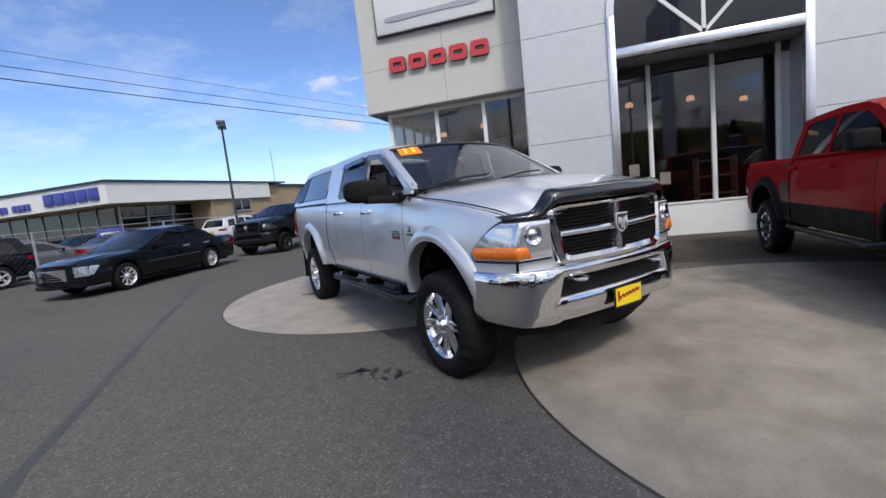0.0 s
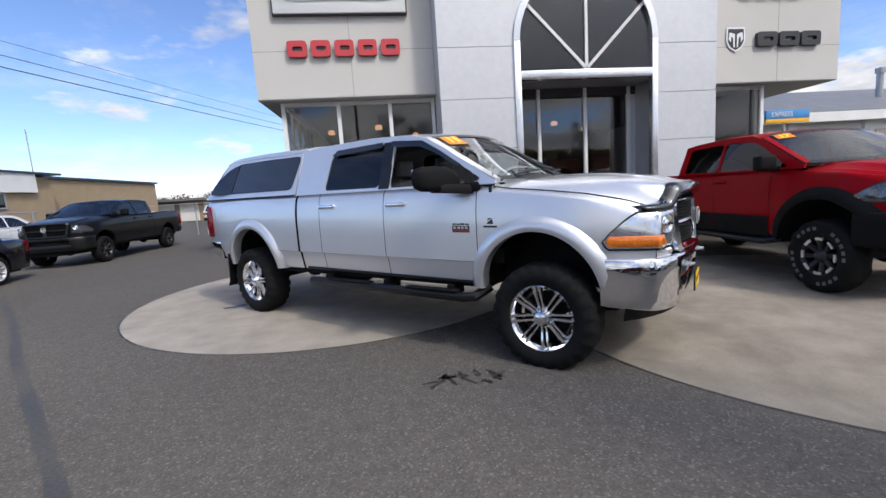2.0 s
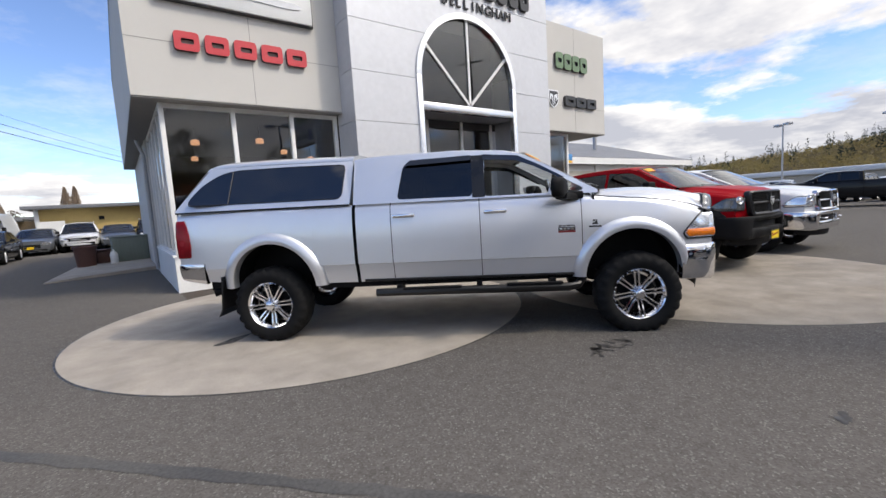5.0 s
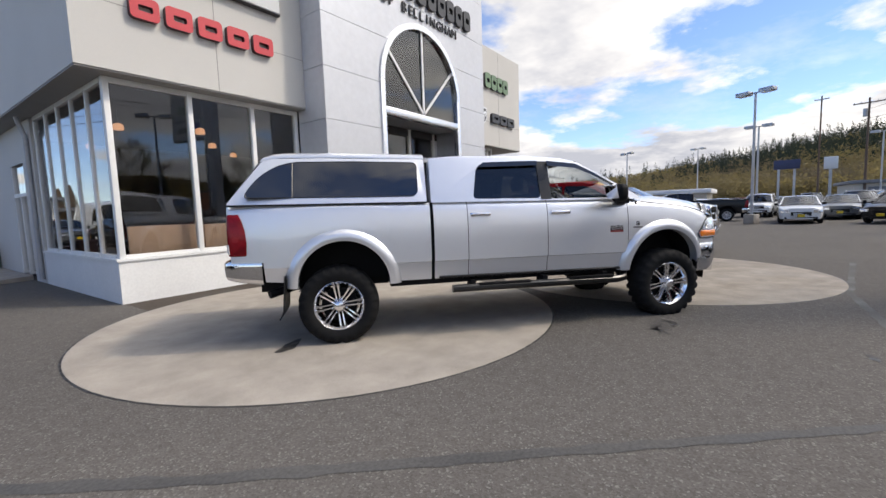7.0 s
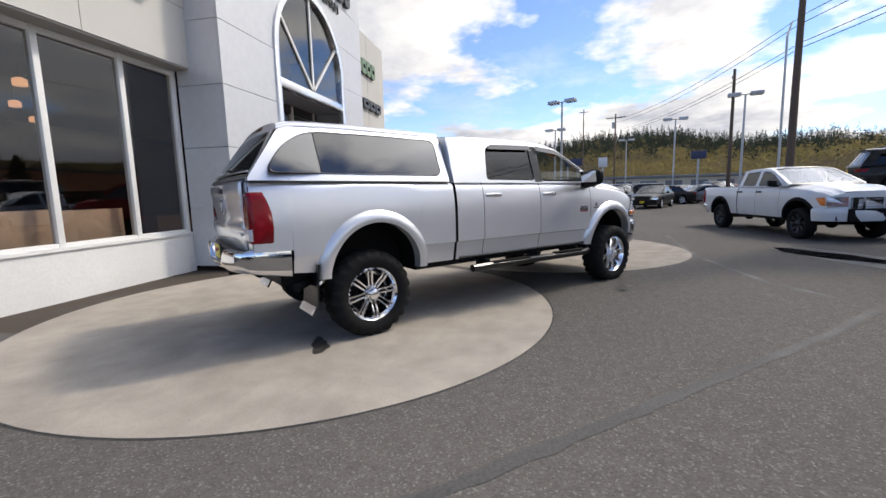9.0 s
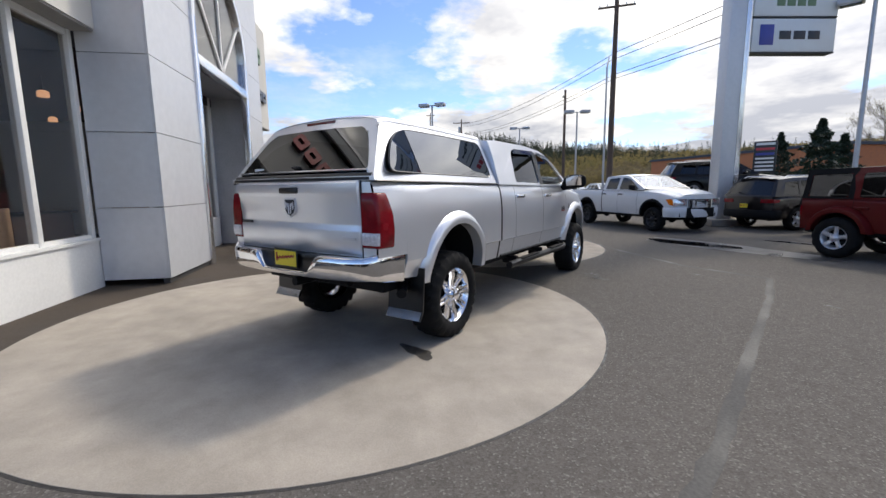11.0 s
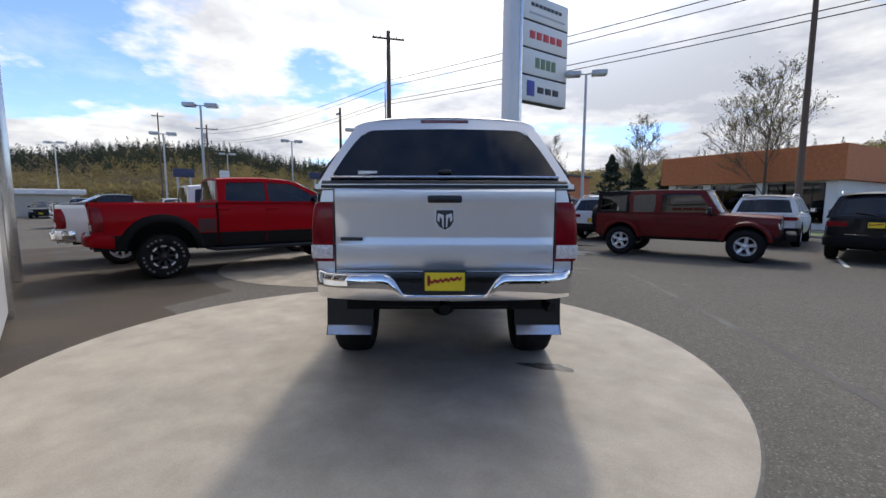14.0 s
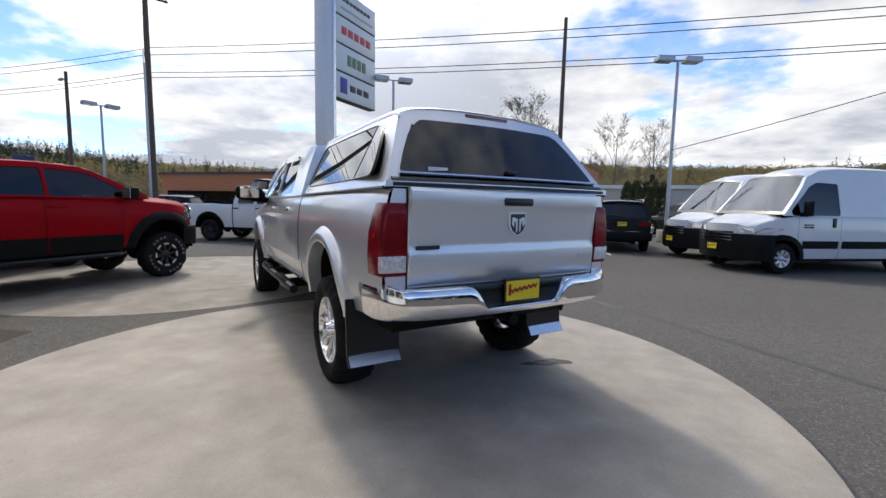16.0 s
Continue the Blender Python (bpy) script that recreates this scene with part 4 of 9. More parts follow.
        if xb0 - xr > 0.15:
            grid(bm, lambda x, u: P(x, u * (hw(x, interp(belt, x)) - 0.02), interp(belt, x) + S.get("deck_crown", 0.06) * (1 - u ** 4) * min(1, (x - xr) / 0.2 + 0.2)), [xr + (xb0 + 0.05 - xr) * i / 6 for i in range(7)], ysn)
            part("boot_lid", bm, paint, root, smooth=60)
        else:
            bm.free()

    def ypatch(surf, off, y0, y1, z0, z1, th, nm, material, parent=root, lab="", sgn=1, rnd=0.0, side_fn=None):
        """A panel that follows the nose or tail."""
        b = bmesh.new()
        ny = 8
        fr = lambda u, v, d: P(surf(u) + sgn * (off - d), u, v)
        loops = [[(y0 + (y1 - y0) * i / ny, z0) for i in range(ny + 1)] + [(y1 + (y0 - y1) * i / ny, z1) for i in range(ny + 1)]]
        plate(b, loops, fr, th)
        return part(nm, b, material, parent, lab, smooth=40)

    def spatch(sg, off, loop, th, nm, material, parent=root, lab="", rnd=0.0):
        b = bmesh.new()
        plate(b, [rounded(loop, rnd, 3) if rnd else loop], lambda u, v, d: P(u, sg * (hw(u, v) + off - d), v), th)
        return part(nm, b, material, parent, lab, smooth=40)

    # wheels
    tk = S.get("track", w - S["tw"] / 2 + 0.0)
    for k, c in enumerate(S.get("axles", (0.0, wb))):
        for sg in (-1, 1):
            wheel(root, c, sg * (tk + (S.get("front_wide", 0.0) if k else 0.0)), dict(S, wheel_dz=S["wheel_dzs"][k]) if "wheel_dzs" in S else S, sg)
    # wheel-arch flares
    if S.get("flare"):
        fm = S.get("flare_mat", paint)
        fw, fo = S["flare"]
        for c in acx:
            for sg in (-1, 1):
                bm = bmesh.new()
                rings = []
                for k in range(29):
                    a = math.pi * (-0.06 + 1.12 * k / 28)
                    ca, sa = math.cos(a), math.sin(a)
                    ring = []
                    for dr, dy in ((-0.012, -0.06), (-0.012, fo), (0.02, fo + 0.012), (fw * 0.55, fo + 0.004), (fw * 0.9, fo * 0.35), (fw, 0.002), (fw * 0.9, -0.06)):
                        r_ = ra + dr
                        x, z = c + r_ * ca, acz + r_ * sa
                        if z < sill - 0.02:
                            z = sill - 0.02
                        ring.append(P(x, sg * (min(hw(x, max(z, sill)), w) + dy), z))
                    rings.append(ring)
                loft(bm, rings)
                part("wheel_arch_flare", bm, fm, root, smooth=50)
    # handles and mirrors
    hz = S.get("handle_z", interp(belt, wb / 2) - 0.17)
    hm = S.get("handle_mat", paint)
    for sg in (-1, 1):
        for hx in S.get("handles", ()):
            own = root
            for (nm, x0, s2), ob in doors.items():
                if s2 == sg and nm in ("front_door", "rear_door") and x0 <= hx < x0 + 1.3:
                    own = ob
            y = hw(hx, hz)
            y0, y1 = sorted((sg * (y + 0.004), sg * (y + 0.046)))
            bm = boxes((hx - 0.125, hx + 0.125, y0, y1, hz - 0.022 - rake * hx, hz + 0.022 - rake * hx), bevel=0.014)
            part("door_handle", bm, M["handle"] if hm is M["chrome"] else hm, own, "chrome handle" if hm is M["chrome"] else "")
        if S.get("mirror"):
            mx, mz, ml, mh, md = S["mirror"]
            bm = bmesh.new()
            y0 = yg(mz) if mz > zb else hw(mx, mz)
            box(bm, mx - md * 0.3, mx + md * 0.7, y0 + 0.06, y0 + 0.06 + ml, mz - mh * 0.4, mz + mh * 0.6, bevel=min(ml, mh, md) * 0.28, seg=3)
            box(bm, mx - 0.03, mx + 0.09, y0 - 0.06, y0 + ml * 0.8, mz - mh * 0.45, mz - mh * 0.15, bevel=0.02)
            if sg < 0:
                for v in bm.verts:
                    v.co.y = -v.co.y
            for v in bm.verts:
                v.co.z -= rake * v.co.x
            part("door_mirror", bm, S.get("mirror_mat", M["dark"]), root)
            bm = boxes((mx - md * 0.3 - 0.004, mx - md * 0.3 + 0.002, sg * (y0 + 0.09) if sg > 0 else -(y0 + 0.03 + ml), sg * (y0 + 0.03 + ml) if sg > 0 else -(y0 + 0.09), mz - mh * 0.3, mz + mh * 0.5))
            part("mirror_glass", bm, M["chrome"], root)
    return root, dict(P=P, hw=hw, fx=fx, rx=rx, yg=yg, ypatch=ypatch, spatch=spatch, belt=lambda x: interp(belt, x), doors=doors, hood=hood, screen=sc, back=sb, bottom=bottom)


def sweep_bumper(root, F, path, prof, nm, material, lab=""):
    """Sweeps an (out, z) profile along a plan path (x, y)."""
    bm = bmesh.new()
    rings = []
    n = len(path)
    for i, (x, y) in enumerate(path):
        a, b = Vector(path[max(0, i - 1)]), Vector(path[min(n - 1, i + 1)])
        d = (b - a).normalized()
        nrm = Vector((d.y, -d.x))
        rings.append([F["P"](x + nrm.x * o, y + nrm.y * o, z) for o, z in prof])
    loft(bm, rings)
    return part(nm, bm, material, root, lab, smooth=50)


def bumper_path(x_side, x_front, half, corner=0.25, bow=0.12, n=9, front=True):
    """Plan of a bumper from the right side round the front to the left side."""
    s = 1 if front else -1
    pts = [(x_side, -half)]
    for k in range(1, 6):
        a = math.pi / 2 * k / 6
        pts.append((x_front - s * bow - s * corner + s * corner * math.sin(a), -half + corner - corner * math.cos(a)))
    for k in range(n):
        u = -1 + 2 * k / (n - 1)
        pts.append((x_front - s * bow * abs(u) ** 2, u * (half - corner * 0.9)))
    for k in range(5, 0, -1):
        a = math.pi / 2 * k / 6
        pts.append((x_front - s * bow - s * corner + s * corner * math.sin(a), half - corner + corner * math.cos(a)))
    pts.append((x_side, half))
    return pts if front else pts[::-1]


def yellow_plate(root, m, label="yellow dealer card in a black frame"):
    bm = boxes((-0.006, 0.006, -0.155, 0.155, -0.085, 0.085), bevel=0.004)
    fr = part("plate_frame", bm, M["black"], root)
    fr.matrix_basis = m
    bm = boxes((0.004, 0.010, -0.143, 0.143, -0.066, 0.066))
    part("plate_card", bm, M["plate"], fr, label)
    bm = bmesh.new()
    wave = [(-0.12 + 0.24 * i / 16, -0.004 + 0.030 * i / 16 + 0.010 * math.sin(i * 2.4)) for i in range(17)]
    loft(bm, [[Vector((0.009, y, z - 0.011)), Vector((0.012, y, z - 0.011)), Vector((0.012, y, z + 0.011)), Vector((0.009, y, z + 0.011))] for y, z in wave])
    box(bm, 0.009, 0.012, -0.125, -0.105, -0.03, 0.045)
    part("plate_script", bm, M["plate_red"], fr)
    return fr

# ---- the silver pickup ----
HERO = dict(type="pickup", hero=True, open_window=True, wb=4.08, xr=-1.13, xf=4.90, w=0.985, R=0.442, wheel_dzs=(-0.024, -0.046), axles=(-0.045, 4.09), front_wide=0.035, tw=0.32, rim=0.272, rim_mat=M["wheel_chrome"], spokes=8, double=True,
            sill=0.65, belt=[(-1.13, 1.53), (3.3, 1.53), (3.55, 1.515), (3.8, 1.475), (4.2, 1.43), (4.45, 1.395), (4.7, 1.34), (4.9, 1.27)], rake=0.010, acx=(0.03, 4.05), acz=0.64, ra=0.51, paint=M["silver"],
            fbulge=0.10, nose=0.15, xn=4.25, crown=0.185, hood_step=True, rear_lift=0.08, rear_cut=(-0.80, 0.93), wind=(3.70, 1.565, 2.90, 2.0), sbulge=0.15, back=(1.02, 1.53, 1.06, 2.045), tumble=0.30, wg=0.965, bed=1.0, topper=True, crease=0.86,
            green=[(1.03, 1.53), (1.04, 2.045), (1.3, 2.07), (2.2, 2.08), (2.7, 2.05), (2.92, 1.995), (3.15, 1.875), (3.70, 1.56), (3.70, 1.53)],
            wins=[([(1.53, 1.565), (1.60, 1.93), (1.68, 1.99), (2.38, 2.005), (2.37, 1.56)], M["tint"]), ([(2.50, 1.55), (2.52, 2.005), (2.86, 1.97), (3.08, 1.862), (3.56, 1.585), (3.52, 1.555)], M["clear"])],
            pillar=[(2.37, 2.51, 1.545, 2.01)],
            cuts=[("bed_side", -1.13, 1.015), ("cab_corner", 1.045, 1.45), ("rear_door", 1.45, 2.44), ("front_door", 2.44, 3.52), ("front_wing", 3.52, 4.90)],
            handles=(1.60, 2.61), handle_mat=M["chrome"], handle_z=1.385, flare=(0.12, 0.055), track=0.86, glass=M["tint"], rise=0.05)
HERO_M = pose(-3.345, 6.60, 0.012, 0, 0, -42.8)
hero, F = vehicle("pickup_truck", "silver lifted crew-cab pickup with a canopy, on the concrete pad", "pickup truck", HERO_M, HERO)


def shield(root, m, h, label="dark shield badge with a bright rim"):
    """A plain shield with a bright rim and a bright shape on it; faces +x of m."""
    out = [(-0.42, 0.5), (0.42, 0.5), (0.45, -0.05), (0.30, -0.32), (0, -0.5), (-0.30, -0.32), (-0.45, -0.05)]
    bm = bmesh.new()
    plate(bm, [[(u * h, v * h) for u, v in out]], lambda u, v, d: Vector((0.012 - d, u, v)), 0.012)
    b = part("badge", bm, M["badge"], root, label)
    b.matrix_basis = m
    bm = bmesh.new()
    plate(bm, [[(u * h * 0.86, v * h * 0.86) for u, v in out]], lambda u, v, d: Vector((0.015 - d, u, v)), 0.004)
    part("badge_field", bm, M["sign_black"], b)
    bm = bmesh.new()
    for s in (-1, 1):
        plate(bm, [[(s * 0.05 * h, -0.33 * h), (s * 0.05 * h, 0.22 * h), (s * 0.30 * h, 0.30 * h), (s * 0.34 * h, 0.02 * h), (s * 0.24 * h, -0.10 * h), (s * 0.22 * h, 0.14 * h), (s * 0.13 * h, 0.06 * h), (s * 0.11 * h, -0.28 * h)]], lambda u, v, d: Vector((0.020 - d, u, v)), 0.006)
    part("badge_motif", bm, M["badge"], b)
    return b


def bar_along(F, path, top, bottom, depth=0.07, lip=0.018):
    """A pressed bumper bar along a plan path, its top and bottom heights given by the distance across."""
    bm = bmesh.new()
    n = len(path)
    rings = []
    for i, (x, y) in enumerate(path):
        a, b = Vector(path[max(0, i - 1)]), Vector(path[min(n - 1, i + 1)])
        d = (b - a).normalized()
        nr = Vector((d.y, -d.x))
        if i and nr.dot(last) < 0:
            nr = -nr
        if i == 0 and nr.dot(Vector((0, y))) < 0:
            nr = -nr
        last = nr
        zt, zb = top(x, y), bottom(x, y)
        hgt = zt - zb
        prof = [(-depth, zt - 0.004), (-0.016, zt), (-0.004, zt - 0.005), (0.004, zt - 0.016), (0.004 + lip * 0.5, zt - hgt * 0.25), (lip * 0.6, zt - hgt * 0.5), (lip * 0.2, zt - hgt * 0.8), (-0.006, zb + 0.012), (-0.018, zb), (-depth, zb + 0.006)]
        rings.append([F["P"](x + nr.x * o, y + nr.y * o, z) for o, z in prof])
    loft(bm, rings)
    return bm


def pickup_rear(root, F, S, chrome=True, plate_on=True, badge=True):
    """Tailgate, lamps, bumper and hitch of a pickup."""
    P, rx, hw = F["P"], F["rx"], F["hw"]
    top = F["belt"](S["xr"]) + 0.02
    bot = top - 0.61
    yt = S["w"] - 0.18
    bm = bmesh.new()
    zs = [bot, bot + 0.02, bot + 0.14, bot + 0.19, bot + 0.205, bot + 0.235, bot + 0.26, bot + 0.36, bot + 0.46, bot + 0.49, bot + 0.51, top - 0.03, top - 0.005]
    off = [0.0, 0.014, 0.018, 0.020, 0.018, 0.006, 0.008, 0.018, 0.026, 0.034, 0.040, 0.036, 0.012]

    def tg(i, u):
        return P(rx(u) - off[i] * (1 if abs(u) < yt else 0.4), u, zs[i])

    gy = [-1, -0.988, -0.85, -0.6, -0.4, -0.2, 0, 0.2, 0.4, 0.6, 0.85, 0.988, 1]
    grid(bm, tg, range(len(zs)), [v * yt for v in gy])
    gate = part("tailgate", bm, S["paint"], root, smooth=40)
    bm = boxes((rx(0) - 0.052, rx(0) - 0.02, -0.125, 0.125, top - 0.100, top - 0.046), bevel=0.014)
    part("gate_handle", bm, M["black"], gate)
    for y0, y1, z0, z1 in ((-yt - 0.009, -yt, bot, top), (yt, yt + 0.009, bot, top), (-yt, yt, bot - 0.014, bot - 0.002)):
        part("gate_seam", boxes((rx(yt) - 0.004, rx(yt) + 0.01, y0, y1, z0, z1)), M["black"], root)
    z0, z1 = top - 0.545, top - 0.105
    xr = S["xr"]
    for sg in (-1, 1):
        def lamp_ring(z, out, ends=(0.012, 0.17)):
            """Plan of the lens at height z: across the tail, round the corner and along the side."""
            proud = 0.024 if S.get("crease") else 0.006
            e = hw(xr, z) + proud
            p = [(rx(yt) - 0.012 - out, yt + ends[0])]
            for k in range(7):
                a = math.pi / 2 * k / 6
                p.append((xr + 0.022 - (0.038 + out) * math.cos(a), e - 0.022 + (0.036 + out) * math.sin(a)))
            p.append((xr + 0.11, hw(xr + 0.11, z) + 0.006 + proud + out))
            p.append((xr + ends[1], hw(xr + ends[1], z) + proud + out * 0.5))
            back = [(xr + ends[1], hw(xr + ends[1], z) - 0.03), (xr + 0.05, e - 0.05), (rx(yt) + 0.02, yt + ends[0])]
            return [P(x, sg * y, z) for x, y in p + back]

        bm = bmesh.new()
        loft(bm, [lamp_ring(z0 + (z1 - z0) * t, o_, (0.012, w_)) for t, o_, w_ in ((0, -0.012, 0.150), (0.02, 0.0, 0.165), (0.3, 0.004, 0.175), (0.6, 0.005, 0.165), (0.85, 0.003, 0.135), (0.97, 0.0, 0.105), (1.0, -0.012, 0.09))])
        lamp = part("tail_lamp", bm, M["tail"], root, "tall red lens", smooth=50)
        bm = bmesh.new()
        loft(bm, [[p for p in lamp_ring(z0 + dz, o_, (0.018, 0.10))[:6]] + [p for p in reversed(lamp_ring(z0 + dz, o_ - 0.02, (0.018, 0.10))[:6])] for dz, o_ in ((0.025, 0.006), (0.035, 0.010), (0.115, 0.013), (0.125, 0.009))])
        part("reverse_lamp", bm, M["reverse"], lamp, "clear reversing lens", smooth=50)
    # step bumper with a dropped middle for the plate
    bt = bot - 0.008
    h = S["w"] - 0.030
    xb = rx(0) - 0.13
    half = [(xb, 0.0), (xb, 0.1), (xb + 0.001, 0.2), (xb + 0.002, 0.27), (xb + 0.003, 0.30), (xb + 0.005, 0.36), (xb + 0.006, 0.40), (xb + 0.008, 0.44), (xb + 0.016, 0.56), (xb + 0.03, 0.68), (xb + 0.05, 0.78), (xb + 0.085, h - 0.09), (xb + 0.125, h - 0.04), (xb + 0.18, h - 0.006), (xb + 0.25, h + 0.008), (xb + 0.36, h + 0.012), (xb + 0.47, h + 0.012)]
    path = [(x, -y) for x, y in reversed(half)] + half[1:]
    tp = lambda x, y: bt - interp([(0, 0.148), (0.27, 0.148), (0.30, 0.140), (0.36, 0.045), (0.40, 0.012), (0.44, 0.0)], abs(y)) + 0.035 * min(1, max(0, (x - xb - 0.08) / 0.1))
    bo = lambda x, y: bt - interp([(0, 0.20), (0.5, 0.195), (0.85, 0.19)], abs(y)) - max(0, (x - xb - 0.12)) * 0.16
    bump = part("rear_bumper", bar_along(F, path, tp, bo), M["chrome"] if chrome else S["paint"], root, "chrome step bumper" if chrome else "", smooth=60)
    part("step_pad", boxes((xb + 0.05, rx(0) + 0.05, -0.74, 0.74, bt - 0.06, bt + 0.004), (rx(0) - 0.03, rx(0) + 0.052, -0.85, 0.85, bt - 0.058, bt + 0.003), bevel=0.006), M["black"], bump)
    part("plate_recess", boxes((xb + 0.05, xb + 0.09, -0.44, 0.44, bt - 0.19, bt - 0.02)), M["black"], bump)
    bm = bmesh.new()
    tube(bm, [(xb + 0.6, 0, bt - 0.27), (xb + 0.10, 0, bt - 0.27)], 0.04, 8)
    tube(bm, [(xb + 0.3, -0.5, bt - 0.25), (xb + 0.3, 0.5, bt - 0.25)], 0.045, 8)
    part("tow_hitch", bm, M["dark"], root)
    if plate_on:
        yellow_plate(root, P_m(F, xb + 0.025, 0.0, bt - 0.055, 180))
    if badge:
        shield(root, P_m(F, rx(0) - 0.022, 0.0, top - 0.235, 180), 0.165)
        part("badge_bar", boxes((rx(0.7) - 0.030, rx(0.7) - 0.02, 0.60, 0.76, top - 0.375, top - 0.350)), M["sign_black"], gate)
        part("badge_bar", boxes((rx(0.7) - 0.030, rx(0.7) - 0.02, -0.76, -0.62, top - 0.475, top - 0.45)), M["alloy"], gate)
    return xb, bt


def P_m(F, x, y, z, yaw=0, pitch=0):
    p = F["P"](x, y, z)
    return pose(p.x, p.y, p.z, 0, pitch, yaw)


badge_red = mat("badge_red", (0.25, 0.02, 0.02), 0.4)


def pickup_front(root, F, S, grille="chrome", bumper=None, deflector=False, amber=True):
    P, fx, hw = F["P"], F["fx"], F["hw"]
    xf = S["xf"]
    hero_front = bool(S.get("hood_step"))
    top = F["belt"](xf) + (0.085 if hero_front else S["crown"])
    zb = top - 0.42
    # grille: surround, dark box and slats, cross bars
    gw = 0.615
    dn = lambda lp: [(a + (c - a) * i / m, b + (d - b) * i / m) for (a, b), (c, d) in zip(lp, lp[1:] + lp[:1]) for m in [max(1, int(math.hypot(c - a, d - b) / 0.06))] for i in range(m)]
    out = dn(rounded([(-gw * 0.90, zb), (gw * 0.90, zb), (gw, top - 0.04), (gw * 0.93, top + 0.005), (-gw * 0.93, top + 0.005), (-gw, top - 0.04)], 0.05, 4))
    inn = dn(rounded([(-gw * 0.81, zb + 0.06), (gw * 0.81, zb + 0.06), (gw * 0.91, top - 0.06), (gw * 0.86, top - 0.035), (-gw * 0.86, top - 0.035), (-gw * 0.91, top - 0.06)], 0.035, 4))
    gx = lambda u, v: fx(0) + 0.085 - 0.075 * (u / gw) ** 2 - 0.030 * max(0, (v - zb) / 0.42)
    gm = M["chrome"] if grille == "chrome" else M["black"]
    # the surround as two strips, so that it can bow with the nose
    m = 96

    def ring(lp, d):
        tot = [0.0]
        for (a, b), (c, e) in zip(lp, lp[1:] + lp[:1]):
            tot.append(tot[-1] + math.hypot(c - a, e - b))
        res = []
        for k in range(m):
            s_ = tot[-1] * k / m
            i = max(j for j in range(len(lp)) if tot[j] <= s_ + 1e-9)
            (a, b), (c, e) = lp[i], lp[(i + 1) % len(lp)]
            q = (s_ - tot[i]) / max(1e-9, tot[i + 1] - tot[i])
            u, v = a + (c - a) * q, b + (e - b) * q
            res.append((u, v, d))
        return res

    mid = [((a + c) / 2, (b + e) / 2) for (a, b, _), (c, e, _) in zip(ring(out, 0), ring(inn, 0))]
    bm = bmesh.new()
    rows = [ring(out, 0.10), ring(out, 0.018), [(u, v, 0.0) for u, v in mid], ring(inn, 0.016), ring(inn, 0.05)]
    vr = [[bm.verts.new(P(gx(u, v) - d, u, v)) for u, v, d in r] for r in rows]
    for a, b in zip(vr, vr[1:]):
        for i in range(m):
            bm.faces.new((a[i], a[(i + 1) % m], b[(i + 1) % m], b[i]))
    gr = part("grille", bm, gm, root, "chrome crosshair grille" if grille == "chrome" else "black grille", smooth=40)
    ys = [-gw * 0.93 + gw * 1.86 * k / 16 for k in range(17)]
    bm = bmesh.new()
    grid(bm, lambda u, v: P(gx(u, v) - 0.048, u, v), ys, [zb + 0.03 + (top - zb - 0.05) * k / 4 for k in range(5)])
    part("grille_back", bm, M["pit"], gr)
    bm = bmesh.new()
    n = 13
    for i in range(n):
        v = zb + 0.075 + (top - 0.05 - zb - 0.08) * i / (n - 1)
        hwid = gw * (0.82 + 0.09 * (v - zb) / 0.42)
        pts = [-hwid + 2 * hwid * k / 12 for k in range(13)]
        loft(bm, [[P(gx(u, v) - 0.046, u, v - 0.004), P(gx(u, v) - 0.026, u, v - 0.007), P(gx(u, v) - 0.024, u, v + 0.001), P(gx(u, v) - 0.046, u, v + 0.008)] for u in pts])
    tagged(part("grille_slats", bm, M["pit"], gr), kind="stuff")
    vm = zb + 0.215
    bm = bmesh.new()
    loft(bm, [[P(gx(u, vm) - 0.045, u, vm - 0.026), P(gx(u, vm) - 0.012, u, vm - 0.019), P(gx(u, vm) - 0.004, u, vm), P(gx(u, vm) - 0.012, u, vm + 0.019), P(gx(u, vm) - 0.045, u, vm + 0.026)] for u in [-gw * 0.86 + gw * 1.72 * k / 20 for k in range(21)]])
    part("cross_bar", bm, gm, gr, smooth=60)
    bm = bmesh.new()
    loft(bm, [[P(gx(0, v) - 0.045, -0.058 + 0.012 * k, v), P(gx(0, v) - 0.006, -0.042 + 0.01 * k, v), P(gx(0, v) + 0.002, 0, v), P(gx(0, v) - 0.006, 0.042 - 0.01 * k, v), P(gx(0, v) - 0.045, 0.058 - 0.012 * k, v)] for k, v in ((0, zb + 0.05), (1, zb + 0.15), (1, zb + 0.27), (0, top - 0.04))])
    part("centre_bar", bm, gm, gr, smooth=60)
    shield(root, P_m(F, gx(0, vm) + 0.006, 0, vm + 0.02), 0.14)
    # head lamps wrapping on to the wings
    z0, z1 = (zb + 0.07, zb + 0.33) if hero_front else (zb + 0.11, zb + 0.31)
